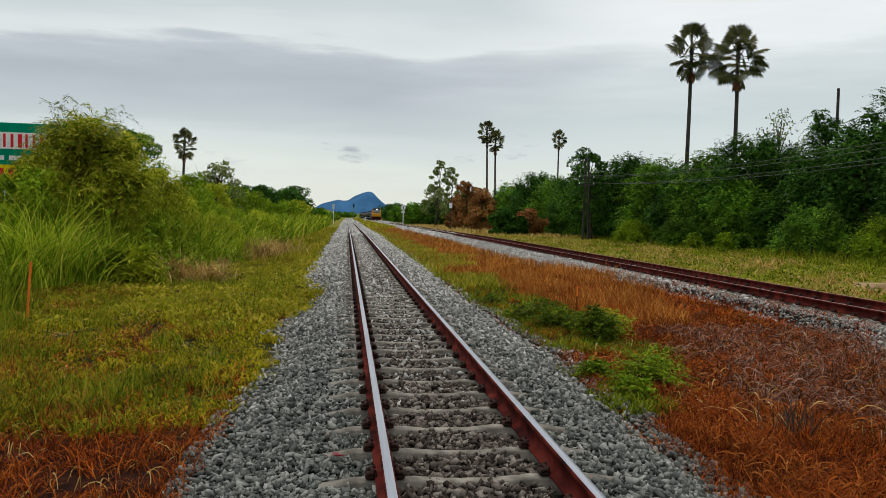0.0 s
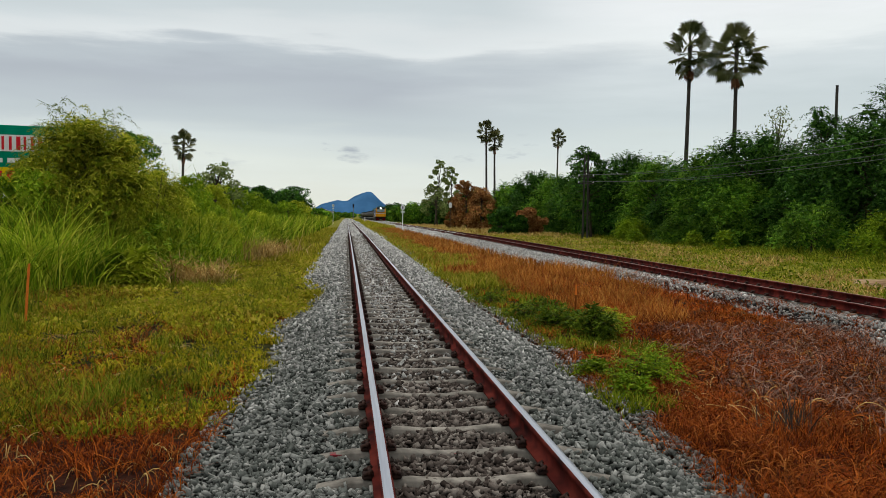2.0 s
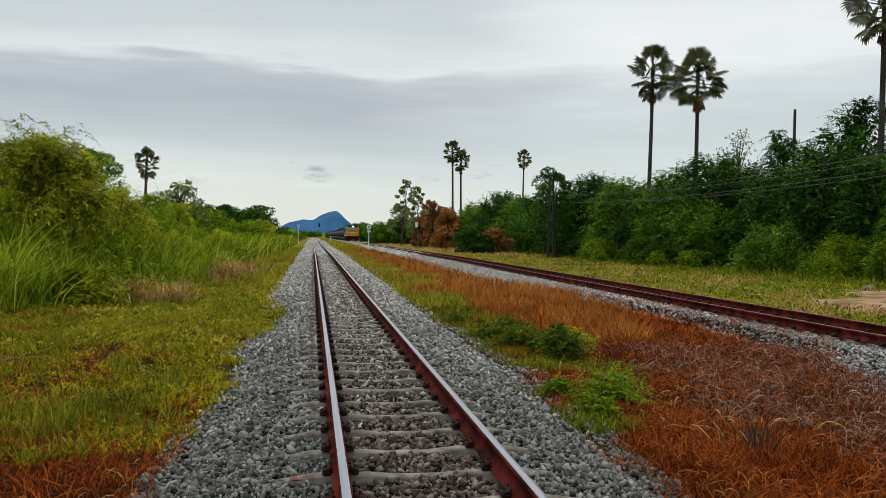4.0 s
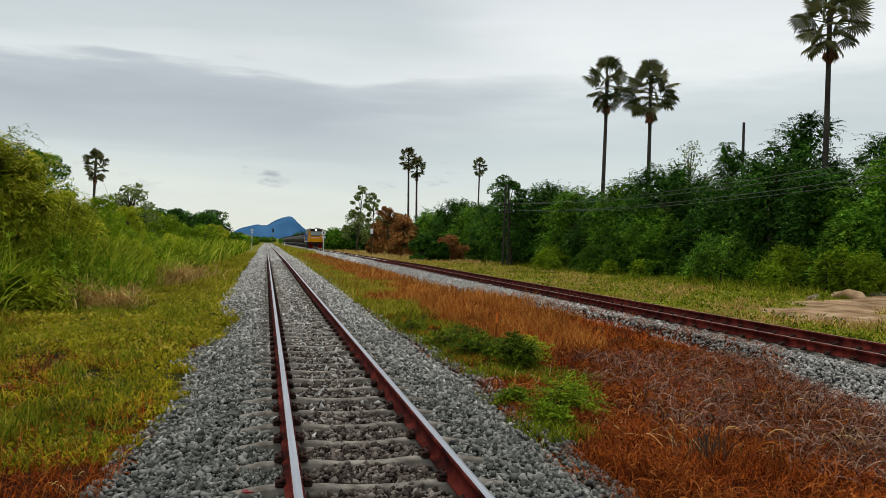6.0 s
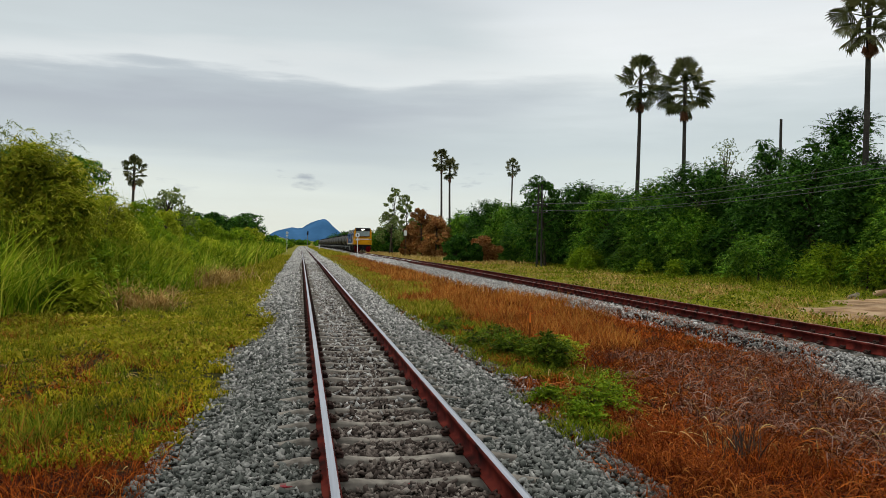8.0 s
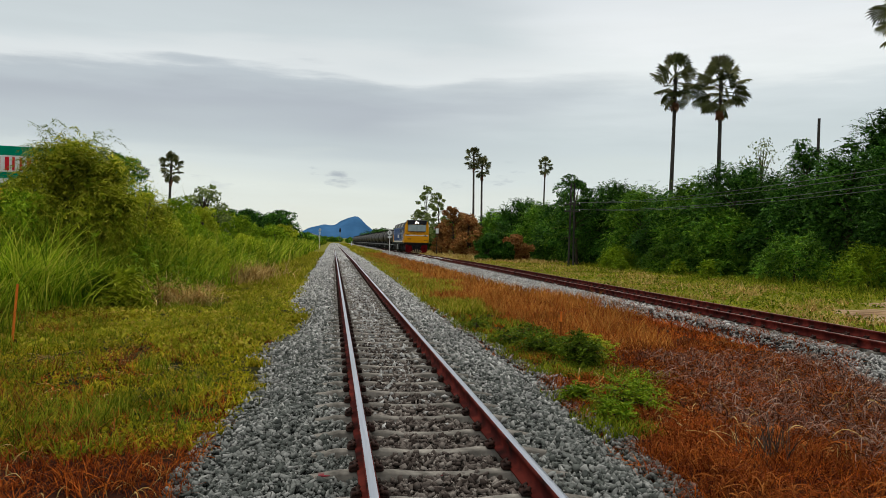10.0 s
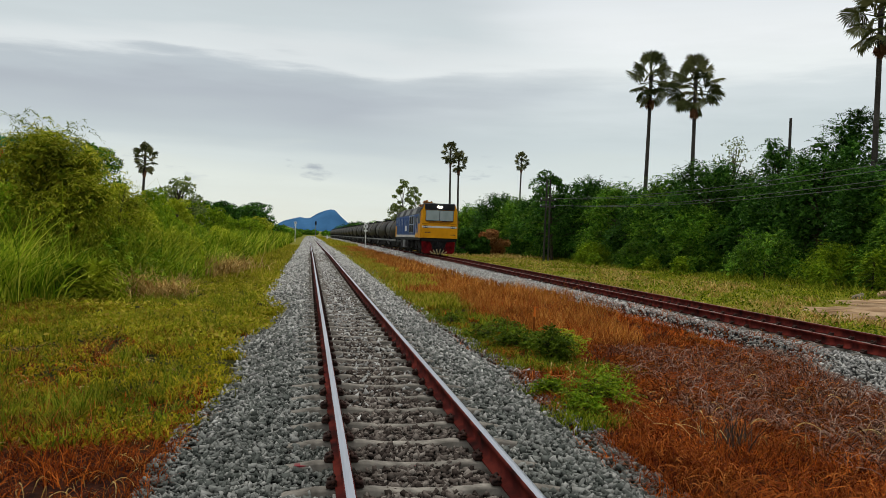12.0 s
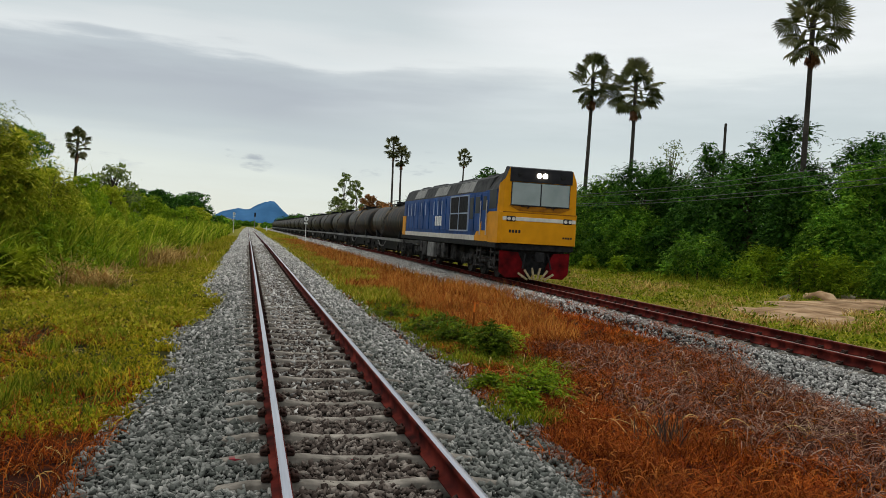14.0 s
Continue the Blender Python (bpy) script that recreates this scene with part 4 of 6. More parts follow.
    # dry clumps at the foot of the bank
    for cx, cy, r, h, m in ((-4.4, 33, 1.1, 1.0, 420), (-4.0, 36, 1.0, 1.0, 420), (-4.6, 30.5, 0.7, 0.7, 200), (-5.3, 22.6, 0.9, 0.9, 520), (-4.5, 21.8, 0.7, 0.7, 320), (-4.3, 31.8, 0.8, 1.1, 420), (-7.6, 22.8, 0.7, 0.8, 260), (-5.0, 26.5, 0.6, 0.6, 160)):
        a = np.array([cx, cy, ground_z(cx, cy)]) + np.concatenate([rng.normal(0, r * 0.5, (m, 2)), np.zeros((m, 1))], 1)
        blades("dry_grass_clump", a, R(0.4, 1.2, m) * h, R(0.02, 0.04, m), 1.1, M_DRY, rng, "clump of dry yellow grass at the foot of the bank", seg=4, droop=0.8)
    # dead twiggy weed
    rng2 = np.random.default_rng(3)
    a = np.repeat(np.array([[3.05, 6.75, ground_z(3.05, 6.75)]]), 60, 0) + np.concatenate([rng2.normal(0, 0.09, (60, 2)), np.zeros((60, 1))], 1)
    blades("dead_weed", a, rng2.uniform(0.15, 0.42, 60), rng2.uniform(0.008, 0.016, 60), 0.6, M_BARK, rng2, "blackened dead weed among dry stems", seg=4, category="dead stems")


# ---- trees ----
def leaf_cloud(centres, radii, count, size, rng, aspect=0.45, flat=0.75):
    """Small folded leaves strewn through the shells of many clumps."""
    c = rng.integers(0, len(centres), count)
    d = rng.normal(size=(count, 3))
    d /= np.linalg.norm(d, axis=1, keepdims=True)
    r = radii[c] * np.cbrt(rng.uniform(0.25, 1.0, count)) * rng.uniform(0.85, 1.18, count)
    d2 = d * np.array([1, 1, flat])
    p = centres[c] + d2 * r[:, None]
    ax = rng.normal(size=(count, 3)) * 0.8 + d * 0.5 + np.array([0, 0, -0.25])
    ax /= np.linalg.norm(ax, axis=1, keepdims=True)
    nr = rng.normal(size=(count, 3)) + np.array([0, 0, 0.8])
    sd = np.cross(ax, nr)
    sd /= np.linalg.norm(sd, axis=1, keepdims=True) + 1e-9
    L = size * rng.uniform(0.6, 1.4, count)[:, None]
    W = L * aspect
    v = np.stack([p - ax * L / 2, p + sd * W / 2, p + ax * L / 2, p - sd * W / 2], 1)
    f = np.array([[0, 1, 2], [0, 2, 3]])[None] + (np.arange(count) * 4)[:, None, None]
    return v.reshape(-1, 3), f.reshape(-1, 3)


def spray_cloud(centres, radii, sprays, pairs, reach, leaf, rng, droop=0.5, aspect=0.28):
    """Leafy twigs: each arches out of a clump and hangs over, set with pairs of narrow leaves."""
    c = rng.integers(0, len(centres), sprays)
    d = rng.normal(size=(sprays, 3)) + np.array([0, 0, 0.45])
    d /= np.linalg.norm(d, axis=1, keepdims=True)
    start = centres[c] + d * (radii[c] * rng.uniform(0.15, 0.85, sprays))[:, None]
    ln = reach * rng.uniform(0.55, 1.35, sprays)
    quads = []
    for k in range(pairs):
        u = (k + 0.6) / pairs
        p = start + d * (ln * u)[:, None]
        p[:, 2] -= droop * ln * u * u
        tan = d.copy()
        tan[:, 2] -= 2 * droop * u
        tan /= np.linalg.norm(tan, axis=1, keepdims=True)
        side = np.cross(tan, np.array([0.0, 0.0, 1.0])) + 1e-4
        side /= np.linalg.norm(side, axis=1, keepdims=True)
        for sg in (-1.0, 1.0):
            ax = side * sg * 0.8 + tan * 0.65 + rng.normal(0, 0.22, (sprays, 3)) + np.array([0, 0, -0.12])
            ax /= np.linalg.norm(ax, axis=1, keepdims=True)
            wd = np.cross(ax, rng.normal(0, 0.45, (sprays, 3)) + np.array([0, 0, 1.0]))
            wd /= np.linalg.norm(wd, axis=1, keepdims=True) + 1e-9
            L = (leaf * rng.uniform(0.65, 1.35, sprays) * (1.15 - 0.45 * u))[:, None]
            quads.append(np.stack([p, p + ax * L * 0.45 + wd * L * aspect / 2, p + ax * L, p + ax * L * 0.45 - wd * L * aspect / 2], 1))
    v = np.concatenate(quads)
    f = np.array([[0, 1, 2], [0, 2, 3]])[None] + (np.arange(len(v)) * 4)[:, None, None]
    return v.reshape(-1, 3), f.reshape(-1, 3)


def limb_mesh(segs):
    bm = bmesh.new()
    for p0, p1, r0, r1 in segs:
        tube(bm, p0, p1, r0, r1, seg=6, caps=False)
    return bm


def make_tree(name, seed, height, spread, leaves, size, leaf_mat, label, category="tree", low=0.12, clumps=30, aspect=0.45, gap=1.0, trunk=0.16, inner=0, twigs=None, droop=0.5):
    """A tree at the origin: tapered trunk with limbs under a crown of leaf clumps."""
    rng = np.random.default_rng(seed)
    root = new(name)
    tagged(root, label, category)
    top = height * 0.82
    segs = []
    lean = rng.normal(0, 0.04, 2) * height
    pts = [Vector((0, 0, -0.2)), Vector((lean[0] * 0.3, lean[1] * 0.3, height * 0.3)), Vector((lean[0] * 0.7, lean[1] * 0.7, height * 0.58)), Vector((lean[0], lean[1], top))]
    rad = [trunk, trunk * 0.75, trunk * 0.5, trunk * 0.2]
    for i in range(3):
        segs.append((pts[i], pts[i + 1], rad[i], rad[i + 1]))
    cen, rr = [], []
    for k in range(clumps):
        u = low + (1 - low) * (k + rng.random()) / clumps
        prof = math.sin(math.pi * min(1.0, (u * 0.82 + 0.16))) ** 0.6
        a = k * 2.4 + rng.normal(0, 0.4)
        r = spread * prof * rng.uniform(0.45, 1.0)
        c = Vector((r * math.cos(a) + lean[0] * u, r * math.sin(a) + lean[1] * u, height * u * 0.95))
        cen.append(c)
        rr.append(spread * rng.uniform(0.20, 0.39) * gap)
        base = pts[1].lerp(pts[3], max(0.0, min(1.0, (u - 0.25))))
        segs.append((base, base.lerp(c, 0.55) + Vector((0, 0, 0.1 * spread)), trunk * 0.32, trunk * 0.2))
        segs.append((base.lerp(c, 0.55) + Vector((0, 0, 0.1 * spread)), c, trunk * 0.2, trunk * 0.06))
    part("trunk", limb_mesh(segs), M_BARK, root)
    ca, ra = np.array([c[:] for c in cen]), np.array(rr)
    if twigs:
        sprays, pairs, reach = twigs
        v, f = spray_cloud(ca, ra, sprays, pairs, reach, size, rng, droop, aspect)
    else:
        v, f = leaf_cloud(ca, ra, leaves, size, rng, aspect)
    if inner:
        # larger leaves deep in the crown close it against the light
        v2, f2 = leaf_cloud(np.concatenate([ca, ca * np.array([0.5, 0.5, 0.92])]), np.concatenate([ra, ra]) * 0.6, inner, size * 1.9, rng, 0.6)
        v, f = np.concatenate([v, v2]), np.concatenate([f, f2 + len(v)])
    part("crown", mesh_np("crown", v, f, leaf_mat), None, root)
    return root


def make_shrub(name, seed, x, y, height, spread, leaves, size, leaf_mat, label, aspect=0.26, category="shrub", twigs=None, inner=0, droop=0.5):
    t = make_tree(name, seed, height, spread, leaves, size, leaf_mat, label, category, low=0.12, clumps=24, aspect=aspect, trunk=0.01 + 0.02 * height, gap=0.72, twigs=twigs, inner=inner, droop=droop)
    t.location = (x, y, ground_z(x, y))
    return t


def build_forest():
    kinds = []
    for i, (h, s, m, lab) in enumerate((
            (6.8, 3.3, M_LEAF, "dense green acacia tree at the forest edge"),
            (7.8, 3.6, M_LEAFDARK, "broad dark leafy tree at the forest edge"),
            (6.2, 3.0, M_LEAFDARK, "dark green bushy tree at the forest edge"),
            (9.3, 3.6, M_LEAFDARK, "tall dark green tree above the thicket"),
            (4.2, 2.6, M_LEAF, "low green thorny thicket tree"))):
        t = make_tree("tree", 40 + i, h, s, 0, 0.19, m, lab, clumps=46, low=0.03, aspect=0.34, gap=0.85, inner=3200, twigs=(2300, 7, 0.95), droop=0.55)
        tagged(t, group="forest edge trees")
        kinds.append(t)
    rng = np.random.default_rng(11)
    spots = []
    # front row, then those behind
    # y 39 to 53: a darker species, with forest shade put into leaf colour
    for y, x, k in ((36, 31.0, 0), (39.5, 29.7, 2), (44, 29.4, 1), (48.5, 28.4, 2), (53, 27.2, 1), (57.5, 26.6, 0), (62, 26.0, 2), (67, 25.8, 0), (72, 25.2, 1), (77, 25, 2), (83, 24.8, 0), (89, 24.6, 2),
                    (96, 24.2, 0), (104, 24, 1), (112, 24, 2), (121, 24, 0), (132, 25, 2),
                    (33, 36.5, 3), (41, 35.5, 3), (46, 34.0, 1), (52, 33.0, 0), (59, 32.5, 1), (66, 31.5, 0), (74, 31, 2), (82, 30.5, 1), (92, 30, 0), (103, 30, 2), (115, 30, 1), (128, 30, 0),
                    (31, 34.0, 4), (51, 25.6, 4), (35.5, 29.2, 4), (32.5, 31.5, 4)):
        spots.append((x, y, k))
    first = set()
    for x, y, k in spots:
        m = pose(x, y, ground_z(x, y), 0, 0, rng.uniform(0, 360))
        if k in first:
            copy_thing(kinds[k], m)
        else:
            kinds[k].matrix_basis = m
            first.add(k)
    # loose sprays of bright young growth before the thicket
    for i, (x, y, h, s) in enumerate(((24.6, 41.5, 2.6, 2.4), (26.6, 38.0, 2.0, 1.8), (27.6, 34.6, 1.9, 1.4), (26.4, 32.4, 1.7, 1.2), (22.8, 55, 1.8, 1.6), (22.4, 63, 1.6, 1.4), (28.4, 31.0, 2.0, 1.4))):
        make_shrub("shrub", 70 + i, x, y, h, s, 0, 0.15, M_LEAFBRIGHT if i % 2 else M_LEAF, "bright green shrub before the thicket", twigs=(900, 7, 0.75), inner=700)
    # tall leafy weeds at the foot of the thicket
    for i, (x, y, h) in enumerate(((25.2, 33.5, 1.9), (25.9, 33.2, 2.2), (26.5, 33.0, 1.6), (28.2, 32.4, 1.7), (29.3, 32.6, 1.4), (24.2, 36.0, 1.2), (21.8, 46.0, 1.1), (21.2, 49.0, 0.9), (20.6, 58.0, 1.0), (30.5, 31.6, 1.3))):
        make_shrub("tall_weed", 500 + i, x, y, h, 0.45 * h ** 0.5, 0, 0.2, M_LEAFBRIGHT, "tall leafy green weed before the thicket", aspect=0.34, category="weed", twigs=(150, 6, 0.4), droop=0.5)
    # bare-crowned tree above the forest
    t = make_tree("tree", 81, 10.6, 2.2, 1100, 0.2, M_LEAFGREY, "thin grey-green tree standing above the forest", clumps=24, low=0.45, gap=0.9)
    t.location = (31.2, 57, ground_z(31.2, 57))
    t = make_tree("tree", 82, 10.9, 3.1, 0, 0.2, M_LEAFDARK, "tall dark tree above the forest", clumps=30, low=0.3, gap=0.8, aspect=0.36, inner=1500, twigs=(1300, 7, 0.9))
    t.location = (32.9, 46, ground_z(32.9, 46))
    t = make_tree("tree", 84, 9.4, 1.9, 0, 0.2, M_LEAFDARK, "dark leafy tree round a dead palm trunk", clumps=20, low=0.35, gap=0.8, aspect=0.36, inner=700, twigs=(700, 7, 0.8), droop=0.8)
    t.location = (31.2, 50.6, ground_z(31.2, 50.6))
    t = make_tree("tree", 83, 8.6, 2.6, 7000, 0.28, M_LEAFDARK, "tall dark tree behind the telegraph poles", clumps=26, low=0.1)
    t.location = (22.3, 74, ground_z(22, 74))
    # far right: eucalyptus, brown and dark bushes
    for i, (x, y, h, s) in enumerate(((17.4, 165, 14.2, 2.7), (21.2, 168, 13.0, 2.1), (18.8, 172, 9.0, 3.2))):
        t = make_tree("eucalyptus_tree", 90 + i, h, s, 2600, 0.42, M_LEAFGREY, "tall sparse grey-green eucalyptus tree", clumps=26, low=0.25, gap=0.75)
        t.location = (x, y, ground_z(x, y))
    for i, (x, y, h, s, m, lab) in enumerate(((18.6, 128, 8.0, 2.2, M_LEAFBROWN, "withered brown tree with a dark trunk"), (20.8, 127, 6.6, 2.2, M_LEAFBROWN, "withered brown bushy tree"),
                                              (15.9, 85, 2.9, 1.5, M_LEAFDARK, "very dark green rounded bush"), (17.6, 84, 2.0, 1.0, M_LEAFDARK, "low dark green bush"),
                                              (19.6, 121, 6.0, 2.6, M_LEAFBROWN, "brown withered creeper-hung tree"), (17.0, 131, 5.0, 1.7, M_LEAFBROWN, "brown withered bushy tree"), (22.5, 112, 6.0, 2.6, M_LEAF, "green bushy tree beside withered ones"), (14.8, 190, 4.0, 3.2, M_LEAF, "low leafy tree in the distance"), (20, 185, 5.5, 4.0, M_LEAFDARK, "dark tree in the distance"), (26, 180, 7.0, 5.0, M_LEAFDARK, "dark tree in the distance"),
                                              (19.4, 88, 2.8, 1.9, M_LEAFBROWN, "dry reddish brown bush"), (24, 150, 6.5, 4.0, M_LEAF, "leafy tree in the distance"),
                                              (18, 215, 5.0, 4.5, M_LEAF, "leafy tree in the distance"), (22, 230, 6.0, 5.0, M_LEAFDARK, "dark tree in the distance"), (16.5, 250, 4.6, 4.5, M_LEAF, "leafy tree in the distance"),
                                              (17.5, 290, 6.0, 6.0, M_LEAFDARK, "dark tree in the distance"), (18, 340, 6.5, 7.0, M_LEAFDARK, "dark tree in the distance"))):
        t = make_tree("tree" if h > 3 else "bush", 100 + i, h, s, 5500, 0.26 if y < 140 else 0.5, m, lab, "tree" if h > 3 else "bush", low=0.03, clumps=26, inner=900)
        t.location = (x, y, ground_z(x, y))


def build_far_treeline():
    rng = np.random.default_rng(77)
    first = None
    for i in range(26):
        x, y = -75 + 6.2 * i + rng.normal(0, 1.5), 560 + rng.normal(0, 25)
        m = pose(x, y, ground_z(x, y) - 0.3, 0, 0, rng.uniform(0, 360))
        if first is None:
            first = make_tree("tree", 150, 3.6, 4.2, 1500, 0.9, M_LEAF, "low green tree on the far horizon", clumps=18, low=0.05)
            tagged(first, group="trees on the far horizon")
            first.matrix_basis = m
        else:
            copy_thing(first, m)


def build_left_plants():
    # feathery bush standing out of the tall grass
    t = make_tree("tall_bush", 200, 4.3, 2.0, 0, 0.19, M_FEATHER, "tall feathery yellow-green bush in the grass bank", "bush", clumps=60, low=0.34, aspect=0.20, trunk=0.04, gap=0.7, inner=700, twigs=(2600, 7, 0.75), droop=1.0)
    t.location = (-8.5, 25.5, ground_z(-8.5, 25.5))
    t = make_tree("tall_bush", 201, 2.9, 1.3, 0, 0.16, M_FEATHER, "feathery yellow-green bush in the grass bank", "bush", clumps=26, low=0.2, aspect=0.16, trunk=0.05, gap=0.8, twigs=(800, 7, 0.6), droop=0.9)
    t.location = (-6.9, 27.5, ground_z(-6.9, 27.5))
    t = make_tree("tall_bush", 202, 2.6, 1.5, 12000, 0.12, M_LEAFBRIGHT, "bright green bush in the grass bank", "bush", clumps=28, low=0.05, aspect=0.3, trunk=0.05, inner=1500)
    t.location = (-9.8, 24.0, ground_z(-9.8, 24))
    t = make_tree("tall_bush", 203, 2.5, 1.5, 8000, 0.13, M_LEAFBRIGHT, "bright green bush in the grass bank", "bush", clumps=24, low=0.1, aspect=0.3, trunk=0.05)
    t.location = (-7.0, 33, ground_z(-7, 33))
    t = make_tree("tree", 204, 6.0, 2.0, 9000, 0.17, M_LEAF, "rounded dark green tree behind the bank", clumps=26, low=0.2)
    t.location = (-12.7, 47, ground_z(-12.7, 47))
    t = make_tree("tree", 205, 4.9, 2.0, 1700, 0.26, M_LEAFGREY, "thin airy tree with a sparse crown", clumps=22, low=0.35, gap=0.8)
    t.location = (-9.3, 55, ground_z(-9.3, 55))
    t = make_tree("tree", 206, 3.6, 1.8, 1500, 0.26, M_LEAFLIGHT, "thin airy tree with a sparse crown", clumps=20, low=0.3, gap=0.8)
    t.location = (-11.2, 58, ground_z(-11.2, 58))
    rng = np.random.default_rng(9)
    for i in range(12):
        x, y = -6.5 - 5 * rng.random() - 0.03 * i * i, 46 + i * 11
        t = make_tree("bush", 220 + i, 2.6 + 1.1 * rng.random(), 2.0, 3000, 0.3, M_LEAFBRIGHT if i % 3 else M_LEAFLIGHT, "leafy green bush along the bank", "bush", clumps=18, low=0.05)
        t.location = (x, y, ground_z(x, y))
    for i in range(9):
        x, y = -5.2 - 1.8 * rng.random() - 0.1 * i, 165 + i * 26
        t = make_tree("bush", 320 + i, 2.2 + 0.9 * rng.random(), 2.4, 2200, 0.5, M_LEAFBRIGHT if i % 3 else M_LEAF, "leafy green bush along the far bank", "bush", clumps=18, low=0.05)
        t.location = (x, y, ground_z(x, y))
    for i in range(7):
        x, y = -12.5 - 2.2 * i + 3 * rng.random(), 150 + 6 * rng.random() + 5 * i
        t = make_tree("tree", 240 + i, 5.4 + 1.2 * rng.random() + 0.25 * i, 3.8, 4000, 0.5, M_LEAFDARK, "dark green tree in the far treeline", clumps=24, low=0.05)
        t.location = (x, y, ground_z(x, y))
    t = make_tree("tall_bush", 207, 4.1, 1.6, 0, 0.16, M_FEATHER, "feathery yellow-green bush by the billboard", "bush", clumps=40, low=0.05, aspect=0.16, trunk=0.04, gap=0.75, inner=700, twigs=(1700, 7, 0.7), droop=0.9)
    t.location = (-9.35, 26.3, ground_z(-9.35, 26.3))
    for i, (x, y, h) in enumerate(((-6.4, 25.6, 1.7), (-5.6, 31.0, 1.7), (-6.0, 37, 2.0), (-5.4, 43, 1.9))):
        t = make_tree("bush", 210 + i, h, 1.1, 6000, 0.10, M_LEAFLIGHT if i % 2 else M_LEAFBRIGHT, "leafy climbing bush in the tall grass", "bush", clumps=18, low=0.1, aspect=0.3, trunk=0.03)
        t.location = (x, y, ground_z(x, y))
    for i, (x, y, h) in enumerate(((-7.6, 29.6, 3.2), (-7.6, 36, 3.3), (-7.4, 43, 3.2), (-6.6, 50, 3.0))):
        t = make_tree("tall_bush", 215 + i, h, 1.4, 9000, 0.13, M_LEAFBRIGHT if i % 2 else M_LEAFLIGHT, "leafy bush rising from the tall grass", "bush", clumps=30, low=0.1, aspect=0.24, trunk=0.04, gap=0.7, inner=500)
        t.location = (x, y, ground_z(x, y))
    for i, (x, y, h) in enumerate(((-9.3, 25.2, 5.1), (-8.7, 24.9, 5.0), (-8.0, 25.6, 4.8), (-7.4, 26.0, 4.1), (-8.2, 26.6, 5.2), (-7.0, 26.6, 3.5))):
        t = make_tree("feathery_sapling", 230 + i, h, 0.7, 0, 0.19, M_FEATHER if i % 2 else M_LEAFGREY, "thin feathery sapling standing out of the bush", "sapling", clumps=14, low=0.5, aspect=0.14, trunk=0.025, gap=0.5, twigs=(65, 6, 0.6), droop=0.8)
        t.location = (x, y, ground_z(x, y))
    # broad-leaved shrub in front of the bank
    make_shrub("broad_leaved_shrub", 260, -5.75, 20.4, 0.85, 0.44, 0, 0.25, M_LEAFLIGHT, "broad-leaved green shrub at the foot of the bank", aspect=0.17, twigs=(95, 6, 0.42), droop=1.0, inner=120)
    make_shrub("broad_leaved_shrub", 261, -6.3, 20.7, 0.8, 0.38, 0, 0.25, M_LEAFBRIGHT, "dark broad-leaved shrub at the foot of the bank", aspect=0.17, twigs=(70, 6, 0.4), droop=1.0, inner=120)
    # weeds between the tracks
    make_shrub("weed_bush", 270, 2.95, 11.9, 0.46, 0.38, 0, 0.065, M_WEED, "dark green weed bush beside the ballast", aspect=0.4, twigs=(300, 6, 0.16), droop=0.6)
    make_shrub("weed_bush", 271, 2.65, 13.0, 0.28, 0.42, 0, 0.06, M_WEED, "leafy green weed bush beside the ballast", aspect=0.4, twigs=(260, 6, 0.17), droop=0.4)
    make_shrub("weed_bush", 272, 2.48, 8.75, 0.33, 0.30, 0, 0.06, M_LEAFBRIGHT, "small yellow-green weed bush beside the ballast", aspect=0.26, twigs=(130, 8, 0.24), droop=0.25)
    make_shrub("weed_bush", 273, 2.72, 8.9, 0.30, 0.26, 0, 0.055, M_LEAFBRIGHT, "small bright green weed beside the ballast", aspect=0.28, twigs=(90, 8, 0.22), droop=0.3)
    for i, (x, y, h, r, m) in enumerate(((3.25, 12.3, 0.36, 0.32, M_LEAFLIGHT), (2.3, 14.2, 0.2, 0.36, M_WEED), (3.0, 15.4, 0.22, 0.4, M_WEED), (2.2, 16.6, 0.2, 0.34, M_WEED), (2.15, 8.2, 0.16, 0.2, M_LEAFBRIGHT), (2.12, 9.3, 0.15, 0.18, M_LEAFBRIGHT), (3.6, 13.2, 0.3, 0.4, M_LEAFLIGHT))):
        make_shrub("weed", 280 + i, x, y, h, r, 0, 0.06, m, "low leafy green weed beside the ballast", aspect=0.4, category="weed", twigs=(110, 6, 0.14))


